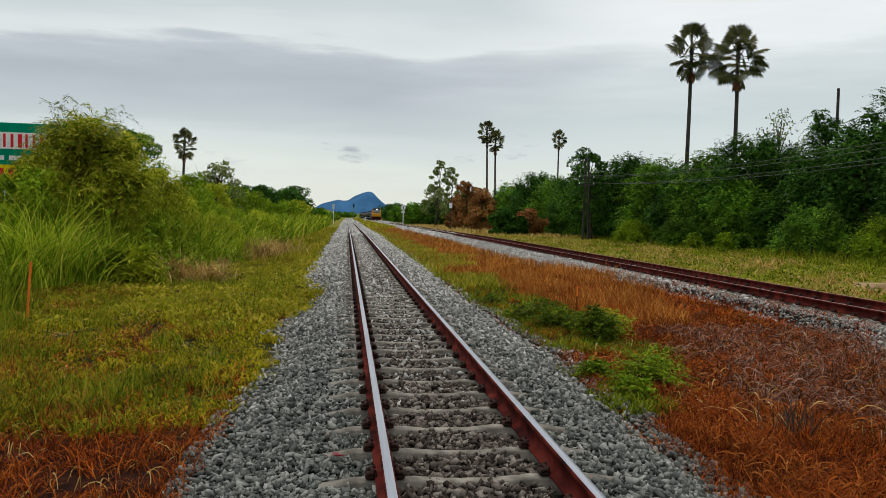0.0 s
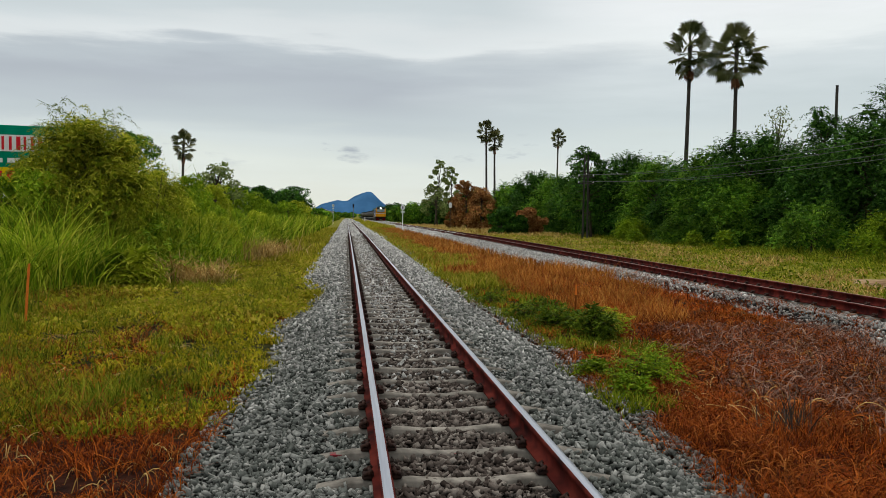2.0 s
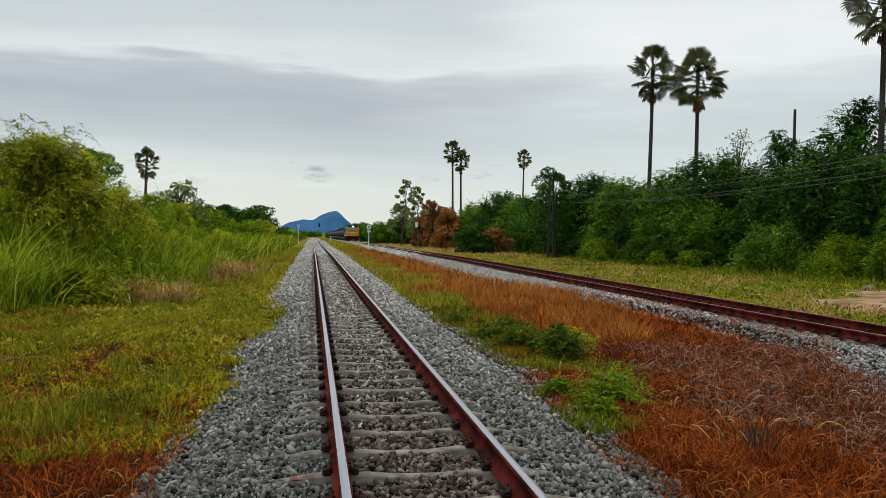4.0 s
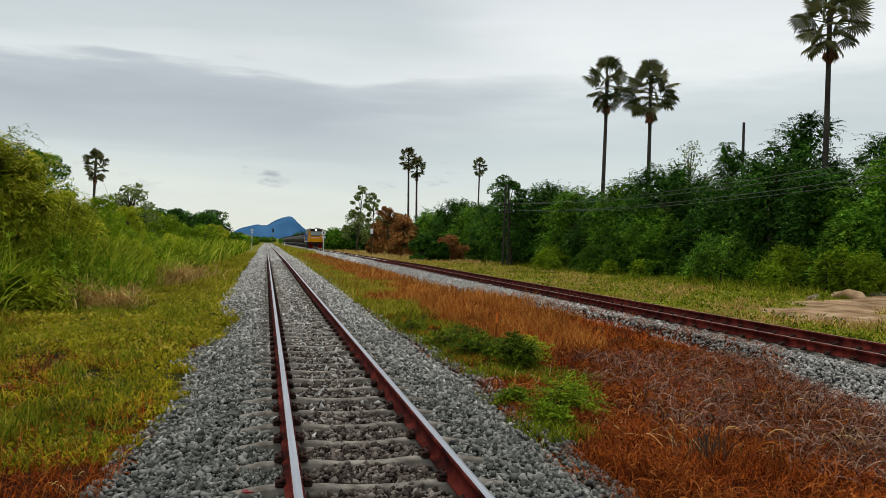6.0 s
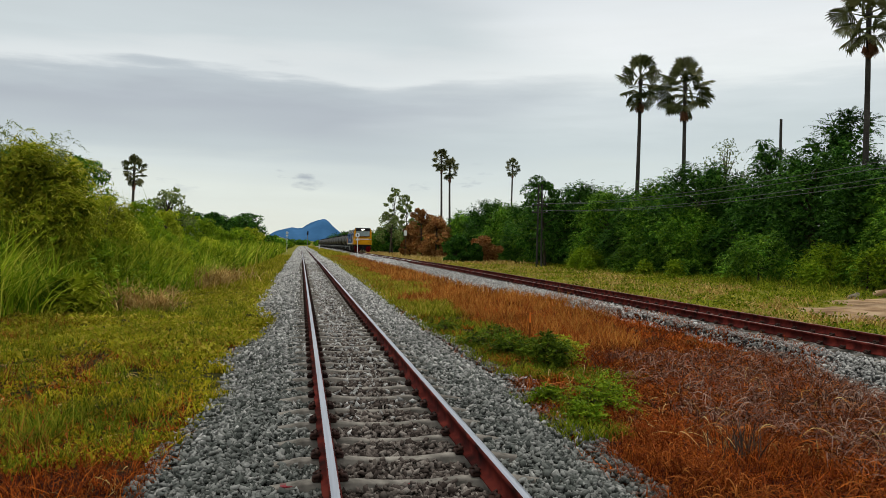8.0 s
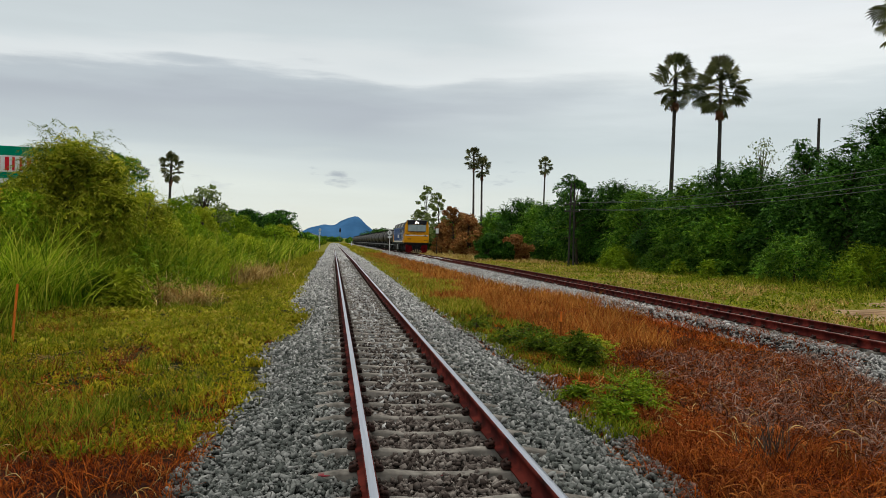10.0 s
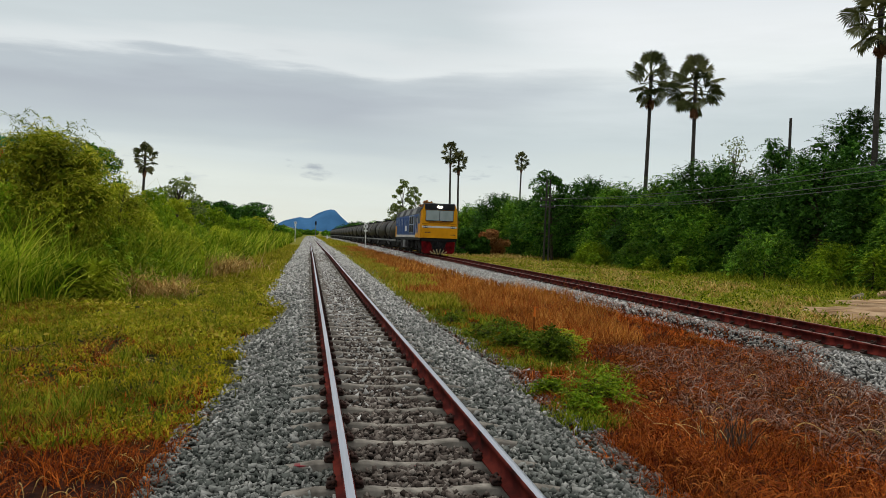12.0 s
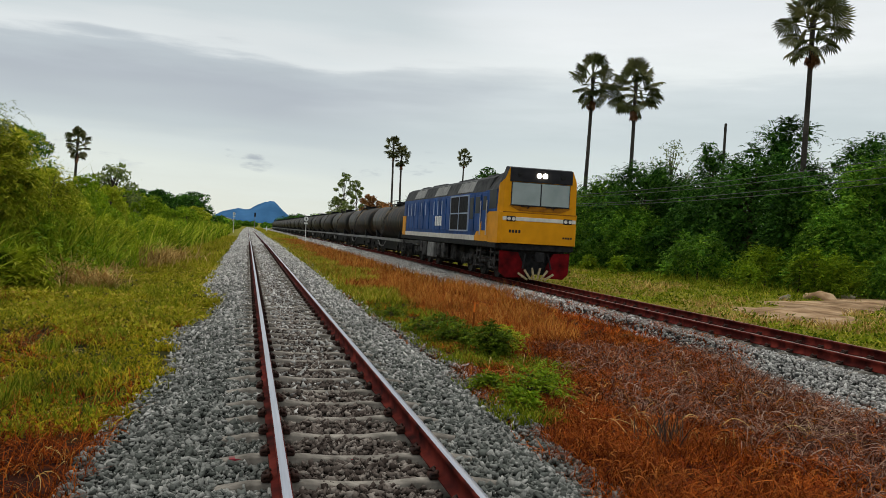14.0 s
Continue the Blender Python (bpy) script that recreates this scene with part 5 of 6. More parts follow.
# ---- palms ----
def fan_mesh(seed, dead):
    """One fan leaf of a palmyra: a stalk and a round blade, folded along its middle and split at the rim."""
    rng = np.random.default_rng(seed)
    v, f = [], []

    def tri(*pts):
        b = len(v)
        v.extend(pts)
        f.append((b, b + 1, b + 2))
    L = 1.0
    tri((0, -0.045, 0), (0, 0.045, 0), (L, 0.02, 0))
    tri((0, -0.045, 0), (L, 0.02, 0), (L, -0.02, 0))
    n = 24
    w = 58 if dead else 128
    fold = 0.75 if dead else rng.uniform(0.25, 0.55)
    sag = 0.5 if dead else rng.uniform(0.10, 0.35)

    def at(a, r, dz=0.0):
        y = r * math.sin(a)
        return (L + r * math.cos(a) * 0.95, y * (1 - 0.35 * fold), -fold * abs(y) * 0.8 - sag * r * r * 0.5 + dz)
    for i in range(n):
        a0, a1 = [math.radians(-w + 2 * w * (i + k) / n) for k in (0.0, 1.0)]
        am = (a0 + a1) / 2
        r = rng.uniform(0.78, 0.98) * (1 - 0.16 * abs(am) / 2.2)
        k = rng.uniform(0.66, 0.82)
        ridge = at(am, k * r, -0.05)
        m0, m1 = at(a0 + 0.008, k * r), at(a1 - 0.008, k * r)
        tip = at(am + rng.normal(0, 0.03), r, -rng.uniform(0.02, 0.16))
        tri((L, 0, 0), m0, ridge)
        tri((L, 0, 0), ridge, m1)
        tri(m0, tip, ridge)
        tri(ridge, tip, m1)
    return mesh_np("frond", v, f, M_FRONDDEAD if dead else M_FROND)


def make_palm(seed, height, crown, label, fans, deads, radius=0.17):
    rng = np.random.default_rng(seed)
    root = new("palm_tree")
    tagged(root, label, "palm tree", group="palmyra palms")
    bm = bmesh.new()
    prev, r0 = Vector((0, 0, -0.3)), radius * 1.6
    for i in range(1, 11):
        u = i / 10
        p = Vector((0.12 * math.sin(u * 2.5 + seed), 0.1 * math.sin(u * 3 + seed * 2), height * u))
        r1 = radius * (1.0 + 0.5 * (1 - u) ** 3) * (1 - 0.15 * u)
        tube(bm, prev, p, r0, r1, seg=10, caps=(i == 10))
        prev, r0 = p, r1
    tube(bm, prev, prev + Vector((0, 0, 0.9)), r0 * 1.5, 0.06, seg=10)
    part("trunk", bm, M_PALMBARK, root)
    n = 40
    for k in range(n):
        u = k / (n - 1)
        dead = u > 0.79
        el = (-72 + rng.normal(0, 7)) if dead else 82 - 165 * u + rng.normal(0, 8)
        ob = part("frond", deads[k % len(deads)] if dead else fans[k % len(fans)], None, root, "withered brown frond" if dead else "")
        # long-stalked in the middle of the crown, short at its top and foot
        s = crown / 3.9 * rng.uniform(0.86, 1.1) * (0.62 if dead else 0.80 + 0.25 * math.sin(math.pi * min(1.0, u / 0.79)))
        at_ = prev + Vector((0, 0, 0.85 - 2.2 * u))
        ob.matrix_basis = Matrix.Translation(at_) @ pose(0, 0, 0, 0, 0, k * 137.5 + rng.normal(0, 9)) @ pose(0, 0, 0, 0, -el, 0) @ pose(0, 0, 0, rng.normal(0, 30), 0, 0) @ Matrix.Scale(s, 4)
    return root


def build_palms():
    fans, deads = [fan_mesh(i, False) for i in range(5)], [fan_mesh(10 + i, True) for i in range(3)]
    # x, y, height of the crown's foot, crown width, label
    rows = ((28.05, 66, 15.6, 4.7, "tall palmyra palm with a dense dark fan crown"), (30.25, 62, 14.5, 5.1, "tall palmyra palm with a drooping fan crown"),
            (31.55, 42, 15.1, 4.75, "tall slender palmyra palm above the forest"),
            (21.9, 130, 15.0, 3.5, "distant palmyra palm of a close pair"), (23.4, 130, 13.6, 3.3, "shorter distant palmyra palm of a close pair"),
            (42.0, 160, 17.1, 3.5, "single distant palmyra palm"), (-21.3, 105, 9.7, 3.5, "single palmyra palm beyond the grass bank"))
    for i, (x, y, h, c, lab) in enumerate(rows):
        p = make_palm(300 + i, h - ground_z(x, y), c, lab, fans, deads)
        p.location = (x, y, ground_z(x, y))
    bm = bmesh.new()
    tube(bm, (0, 0, -0.3), (0.1, 0, 5), 0.15, 0.11, seg=9)
    tube(bm, (0.1, 0, 5), (0.15, 0.05, 10.75), 0.11, 0.09, seg=9)
    ob = new("dead_palm_trunk", bm_mesh("dead_palm_trunk", bm, M_PALMBARK))
    ob.location = (31.2, 50, ground_z(31.2, 50))
    tagged(ob, "bare dark trunk of a dead palm", "palm trunk")


# ---- train ----
def sect(half, z0, zs, zt, roof):
    """Cross-section of a loco body, from the foot of one side over the roof to the other."""
    return [(-half, z0), (-half, zs), (-half + 0.20, zt - 0.12), (-roof, zt), (roof, zt), (half - 0.20, zt - 0.12), (half, zs), (half, z0)]


def loft(sections, material, cap0=True, cap1=True, mi=None, cap_index=0):
    n = len(sections[0][1])
    v = [(x, y, z) for y, s in sections for x, z in s]
    bm = bmesh.new()
    bv = [bm.verts.new(p) for p in v]
    for j in range(len(sections) - 1):
        for i in range(n - 1):
            f = bm.faces.new((bv[j * n + i], bv[j * n + i + 1], bv[(j + 1) * n + i + 1], bv[(j + 1) * n + i]))
            if mi:
                f.material_index = mi(j, i)
        f = bm.faces.new((bv[j * n + n - 1], bv[j * n], bv[(j + 1) * n], bv[(j + 1) * n + n - 1]))
    if cap0:
        bm.faces.new([bv[i] for i in range(n)][::-1]).material_index = cap_index
    if cap1:
        bm.faces.new([bv[(len(sections) - 1) * n + i] for i in range(n)]).material_index = cap_index
    bmesh.ops.recalc_face_normals(bm, faces=bm.faces[:])
    return bm


LOCO = 17.5
WHEELSETS = []


def wheelset_mesh(r):
    bm = bmesh.new()
    tube(bm, (-0.62, 0, 0), (0.62, 0, 0), 0.08, seg=8)
    for s in (-1, 1):
        tube(bm, (s * 0.50, 0, 0), (s * 0.60, 0, 0), r, seg=20)
        tube(bm, (s * 0.47, 0, 0), (s * 0.50, 0, 0), r + 0.03, seg=20)
        for k in range(4):
            a = math.pi / 2 * k
            tube(bm, (s * 0.605, 0.25 * math.cos(a), 0.25 * math.sin(a)), (s * 0.615, 0.25 * math.cos(a), 0.25 * math.sin(a)), 0.06, seg=6)
    return bm_mesh("wheelset", bm, M_DIRT)


def bogie(parent, y, axles, wmesh, r, spin):
    span = max(axles) - min(axles)
    bm = bmesh.new()
    for s in (-1, 1):
        box(bm, s * 0.86 - 0.06, s * 0.86 + 0.06, -span / 2 - 0.45, span / 2 + 0.45, 0.50, 0.74, 0.03)
        for a in axles:
            box(bm, s * 0.86 - 0.10, s * 0.86 + 0.10, a - 0.16, a + 0.16, 0.30, 0.56, 0.04)
            for o in (-0.28, 0.28):
                tube(bm, (s * 0.86, a + o, 0.42), (s * 0.86, a + o, 0.70), 0.08, seg=8)
        for o in (-0.4, 0.4):
            tube(bm, (s * 0.98, o, 0.35), (s * 0.92, o * 0.6, 0.95), 0.05, seg=6)
    box(bm, -0.8, 0.8, -0.3, 0.3, 0.55, 0.8)
    b = part("bogie", bm, M_DIRT, parent)
    b.location = (0, y, 0)
    for a in axles:
        w = part("wheelset", wmesh, None, b)
        w.location = (0, a, r)
        if spin:
            WHEELSETS.append((w, a, r))


def lettering_bars(bm, x, y0, z0, w, h, n, gap):
    """Unreadable lettering as upright bars on the side at x, running along y."""
    for i in range(n):
        y = y0 - i * (w + gap)
        box(bm, x - 0.012, x, y - w, y, z0, z0 + h)
        box(bm, x - 0.014, x - 0.001, y - w * 0.7, y - w * 0.3, z0 + h * 0.2, z0 + h * 0.4)


def build_loco():
    root = new("locomotive")
    tagged(root, "blue and yellow diesel locomotive hauling black tank wagons", "locomotive")
    H = 1.39
    # hood: blue sides, grey chamfered roof
    full = sect(H - 0.02, 1.45, 3.02, 3.62, 0.95)
    part("hood", loft([(1.55, full), (LOCO - 0.9, full), (LOCO - 0.55, sect(H - 0.1, 1.45, 2.95, 3.5, 0.9))], None, mi=lambda j, i: 0 if i in (0, 6) else 1, cap_index=1), [M_BLUE, M_GREYROOF], root, "blue hood with a grey roof")
    # cab: yellow, with a raked front
    part("cab_nose", loft([(0.0, [(-1.28, 1.28), (-1.31, 2.30), (1.31, 2.30), (1.28, 1.28)]), (0.18, [(-H, 1.26), (-H, 2.32), (H, 2.32), (H, 1.26)]), (1.25, [(-H, 1.26), (-H, 2.32), (H, 2.32), (H, 1.26)]),
                          ], None), M_YEL, root, "yellow cab nose")
    part("cab", loft([(0.02, [(-1.28, 2.30), (-1.26, 3.40), (-1.12, 3.76), (1.12, 3.76), (1.26, 3.40), (1.28, 2.30)]), (0.26, [(-H, 2.30), (-H + 0.03, 3.25), (-1.15, 3.82), (1.15, 3.82), (H - 0.03, 3.25), (H, 2.30)]),
                      (0.34, [(-H, 2.30), (-H + 0.02, 3.12), (-1.15, 3.81), (1.15, 3.81), (H - 0.02, 3.12), (H, 2.30)]), ], None, mi=lambda j, i: 1 if i in (1, 2, 3) else 0), [M_YEL, M_GREYROOF], root, "yellow cab surround under a dark roof edge")
    part("cab_roof", loft([(0.34, [(-H + 0.01, 2.3), (-H + 0.02, 3.06), (-1.05, 3.68), (1.05, 3.68), (H - 0.02, 3.06), (H - 0.01, 2.3)]), (1.6, [(-H + 0.01, 2.3), (-H + 0.01, 3.03), (-0.97, 3.64), (0.97, 3.64), (H - 0.01, 3.03), (H - 0.01, 2.3)])],
                         None), M_GREYROOF, root, "grey roof over the cab")
    # slanting edge of the yellow along the sill
    for s in (-1, 1):
        bm = bmesh.new()
        pr = [(1.25, 1.28), (1.25, 2.3), (1.9, 2.1), (2.9, 1.45), (2.9, 1.28)]
        a = [bm.verts.new((s * (H - 0.03), y, z)) for y, z in pr]
        b = [bm.verts.new((s * (H + 0.004), y, z)) for y, z in pr]
        bm.faces.new(b)
        bm.faces.new(a[::-1])
        for i in range(5):
            bm.faces.new((a[i], a[(i + 1) % 5], b[(i + 1) % 5], b[i]))
        bmesh.ops.recalc_face_normals(bm, faces=bm.faces[:])
        part("slanted_panel", bm, M_YEL, root)
        part("cab_wall", boxed(*sorted((s * (H - 0.04), s * (H + 0.002))), 0.345, 1.7, 2.31, 3.04), M_BLUE, root, "blue cab side wall")
        part("rear_panel", boxed(*sorted((s * (H - 0.03), s * (H + 0.006))), LOCO - 1.5, LOCO - 0.7, 1.28, 2.25), M_YEL, root, "yellow rear corner panel")
        part("sill_stripe", boxed(*sorted((s * (H - 0.04), s * (H + 0.002))), 2.9, LOCO - 1.5, 1.28, 1.47), M_CREAM, root, "cream stripe along the sill")
        part("cab_window", boxed(*sorted((s * (H - 0.03), s * (H + 0.008))), 0.42, 1.24, 2.40, 3.06, bevel=0.01), M_DARKGLASS, root)
        part("cab_door", boxed(*sorted((s * (H - 0.02), s * (H + 0.012))), 1.45, 2.05, 1.65, 2.98, bevel=0.01), M_BLUE, root)
        part("door_window", boxed(*sorted((s * H, s * (H + 0.02))), 1.55, 1.95, 2.35, 2.85), M_DARKGLASS, root)
        # air intake: a framed two by two grille
        g = part("air_grille", boxed(*sorted((s * (H - 0.02), s * (H + 0.01))), 3.9, 6.6, 1.62, 2.95), M_BLACK, root, "dark air intake")
        bm = bmesh.new()
        x0, x1 = (s * H - 0.03, s * H + 0.03)
        for y in (3.88, 5.25, 6.58):
            box(bm, x0, x1, y - 0.025, y + 0.025, 1.6, 2.97)
        for z in (1.62, 2.28, 2.95):
            box(bm, x0, x1, 3.85, 6.62, z - 0.025, z + 0.025)
        part("grille_frame", bm, M_PALE, g, "pale grille frame")
        part("side_window", boxed(*sorted((s * (H - 0.03), s * (H + 0.02))), 2.35, 2.9, 2.25, 2.85, bevel=0.01), M_DARKGLASS, root)
        part("side_window", boxed(*sorted((s * (H - 0.03), s * (H + 0.02))), 3.18, 3.66, 2.05, 2.85, bevel=0.01), M_DARKGLASS, root)
        for y0, y1, mt in ((2.25, 3.0, M_BLUE), (3.1, 3.75, M_BLUE), (6.75, 7.3, M_BLUE), (7.4, 8.3, M_BLUE), (8.4, 9.3, M_BLUE), (9.4, 10.4, M_BLUE), (10.6, 11.6, M_BLUE), (11.8, 12.9, M_BLUE), (13.0, 14.0, M_BLUE), (14.1, 15.1, M_BLUE), (15.15, 15.7, M_BLUE)):
            d = part("body_panel", boxed(*sorted((s * (H - 0.02), s * (H + 0.012))), y0, y1, 1.62, 2.93, bevel=0.008), mt, root)
            if mt is M_BLUE and y0 > 7:
                for k in range(3):
                    yy = y0 + 0.15 + k * 0.25
                    part("louvre", boxed(*sorted((s * (H - 0.01), s * (H + 0.022))), yy, yy + 0.10, 2.25, 2.85), M_PALE if (k + int(y0)) % 3 == 0 else M_BLUE, d)
        bm = bmesh.new()
        if s < 0:
            lettering_bars(bm, -H - 0.03, 9.15, 1.78, 0.22, 0.42, 4, 0.10)
            part("fleet_lettering", bm, M_WHITE, root, "white lettering bars")
    for y in (3.6, 7.6, 12.0):
        for s in (-1, 1):
            bm = bmesh.new()
            v = [(s * 1.33, y, 3.06), (s * 1.33, y + 2.2, 3.06), (s * 1.13, y + 2.2, 3.50), (s * 1.13, y, 3.50)]
            o = Vector((s * 0.03, 0, 0.02))
            a = [bm.verts.new(p) for p in v]
            b = [bm.verts.new(Vector(p) + o) for p in v]
            bm.faces.new(b)
            bm.faces.new(a)
            for i in range(4):
                bm.faces.new((a[i], a[(i + 1) % 4], b[(i + 1) % 4], b[i]))
            bmesh.ops.recalc_face_normals(bm, faces=bm.faces[:])
            part("roof_panel", bm, M_ROOFPALE, root, "pale roof panel")
    for y, l in ((2.6, 1.4), (6.0, 2.2), (10.5, 2.6), (14.2, 1.4)):
        part("roof_box", boxed(-0.7, 0.7, y, y + l, 3.6, 3.74, bevel=0.04), M_GREYROOF, root)
    # front: windscreen, black band, lamps, stripe
    def front(x0, x1, z0, z1, proud, material, name, label=""):
        bm = bmesh.new()
        yb = lambda z: 0.02 if z > 2.3 else 0.0
        for a, b, c, d in ((x0, x1, z0, z1),):
            box(bm, a, b, -proud, 0.10, c, d, 0.012)
        return part(name, bm, material, root, label)
    front(-1.10, 1.10, 3.32, 3.77, 0.01, M_BAND, "headlight_band", "black band over the windscreen")
    front(-1.04, 1.04, 2.515, 3.31, -0.002, M_BAND, "windscreen_surround")
    bm = bmesh.new()
    pr = [(-1.08, 2.51), (-0.74, 2.36), (0.74, 2.36), (1.08, 2.51)]
    a = [bm.verts.new((x, -0.006, z)) for x, z in pr]
    b = [bm.verts.new((x, 0.10, z)) for x, z in pr]
    bm.faces.new(a)
    bm.faces.new(b)
    for i in range(4):
        bm.faces.new((a[i], a[(i + 1) % 4], b[(i + 1) % 4], b[i]))
    bmesh.ops.recalc_face_normals(bm, faces=bm.faces[:])
    part("windscreen_ledge", bm, M_LEDGE, root, "brownish yellow ledge under the windscreen")
    part("dark_seam", boxed(-1.29, 1.29, -0.004, 0.05, 2.285, 2.315), M_LEDGE, root)
    front(-1.01, -0.02, 2.55, 3.29, 0.012, M_GLASS, "windscreen")
    front(0.02, 1.01, 2.55, 3.29, 0.012, M_GLASS, "windscreen")
    for s in (-0.45, 0.45):
        w = tubed((s - 0.25, -0.03, 2.50), (s + 0.28, -0.03, 2.53), 0.014, seg=5)
        tube(w, (s, -0.02, 2.44), (s + 0.05, -0.03, 2.52), 0.014, seg=5)
        part("wiper", w, M_BLACK, root)
    front(-1.29, 1.29, 2.02, 2.15, 0.012, M_CREAM, "nose_stripe", "pale stripe across the nose")
    for s in (-1, 1):
        part("headlight", tubed((s * 0.105, 0.02, 3.55), (s * 0.105, -0.045, 3.55), 0.07, 0.08, 14), M_LAMP, root, "lit headlight")
        part("horn_port", tubed((s * 0.75, 0.02, 3.55), (s * 0.75, -0.03, 3.55), 0.09, seg=12), M_BLACK, root)
        m = part("marker_lights", boxed(s * 1.0 - 0.17, s * 1.0 + 0.17, -0.03, 0.05, 1.99, 2.17, bevel=0.03), M_BAND, root)
        for o in (-0.08, 0.08):
            part("lens", tubed((s * 1.0 + o, -0.02, 2.08), (s * 1.0 + o, -0.045, 2.08), 0.06, seg=10), M_CREAM, m)
    bm = bmesh.new()
    for i in range(4):
        box(bm, -1.05 + i * 0.11, -0.98 + i * 0.11, -0.008, 0.02, 1.62, 1.72)
    part("nose_lettering", bm, M_BAND, root, "small dark lettering bars")
    bm = bmesh.new()
    for i in range(4):
        box(bm, 0.85 + i * 0.09, 0.91 + i * 0.09, -0.008, 0.02, 1.50, 1.56)
    part("nose_lettering", bm, M_BAND, root, "small dark lettering bars")
    # red pilot with its chevrons, buffer beam and coupler
    for s in (-1, 1):
        bm = bmesh.new()
        pr = [(s * 0.62, 0.98), (s * 1.24, 1.02), (s * 1.22, 0.30), (s * 1.02, 0.12), (s * 0.34, 0.16), (s * 0.40, 0.5)]
        a = [bm.verts.new((x, 0.10 + 0.12 * abs(x), z)) for x, z in pr]
        b = [bm.verts.new((x, 0.20 + 0.12 * abs(x), z)) for x, z in pr]
        bm.faces.new(a)
        bm.faces.new(b)
        for i in range(6):
            bm.faces.new((a[i], a[(i + 1) % 6], b[(i + 1) % 6], b[i]))
        bmesh.ops.recalc_face_normals(bm, faces=bm.faces[:])
        part("pilot", bm, M_REDP, root, "red pilot plate")
    part("buffer_beam", boxed(-1.25, 1.25, 0.12, 0.45, 1.05, 1.27, bevel=0.02), M_BLACK, root)
    bm = tubed((0, 0.3, 0.85), (0, -0.20, 0.85), 0.09, seg=8)
    box(bm, -0.14, 0.14, -0.30, -0.10, 0.68, 1.02, 0.03)
    part("coupler", bm, M_BLACK, root)
    for i, a in enumerate((-58, -36, -12, 12, 36, 58)):
        ob = part("pilot_bar", boxed(-0.035, 0.035, -0.02, 0.02, 0.05, 0.44, bevel=0.008), M_PILOTBAR, root, "cream pilot bar")
        ob.matrix_basis = pose(0.10 * (i - 2.5), 0.06, 0.06, 0, a, 0)
    for s in (-1, 1):
        part("air_hose", tubed((s * 0.4, 0.1, 0.95), (s * 0.5, 0.0, 0.45), 0.03, seg=6), M_BLACK, root)
    # underframe
    part("frame", boxed(-H, H, 0.3, LOCO - 0.3, 1.08, 1.28, bevel=0.02), M_BLACK, root)
    bm = boxed(-1.1, 1.1, 6.7, 10.6, 0.38, 1.08, bevel=0.08)
    part("fuel_tank", bm, M_DIRT, root)
    for s in (-1, 1):
        for y0, y1, z0 in ((10.8, 11.5, 0.42), (9.3, 10.5, 0.40), (8.2, 8.8, 0.5), (7.3, 7.9, 0.45), (11.7, 12.2, 0.55)):
            part("equipment_box", boxed(s * 1.28 - 0.12, s * 1.28 + 0.08, y0, y1, z0, 1.05, bevel=0.03), M_BOX if int(y0 * 7) % 3 else M_DIRT, root)
        for y in (0.75, 2.4, LOCO - 1.0):
            bm = bmesh.new()
            for k in range(3):
                box(bm, s * 1.25 - 0.12, s * 1.25 + 0.12, y - 0.22, y + 0.22, 0.40 + 0.26 * k, 0.44 + 0.26 * k)
            for o in (-0.22, 0.22):
                box(bm, s * 1.33 - 0.02, s * 1.33 + 0.02, y + o - 0.02, y + o + 0.02, 0.38, 1.1)
            part("step", bm, M_DIRT, root)
        for y in (1.38, 2.12):
            part("handrail", tubed((s * (H + 0.05), y, 1.5), (s * (H + 0.05), y, 2.7), 0.018, seg=6), M_CREAM, root)
    # black blocks added behind the bogies for the deep shade underneath
    for y in (4.2, LOCO - 4.0):
        part("bogie_shade_fill", boxed(-0.42, 0.42, y - 2.6, y + 2.6, 0.16, 1.1), M_BLACK, root)
    # black plate added as the dark, shaded void behind the pilot
    part("pilot_shade_plate", boxed(-1.1, 1.1, 0.42, 0.5, 0.25, 1.1), M_BLACK, root)
    wm = wheelset_mesh(0.48)
    for y in (4.2, LOCO - 4.0):
        bogie(root, y, (-1.8, 0.0, 1.8), wm, 0.48, True)
    return root


PITCH = 13.4


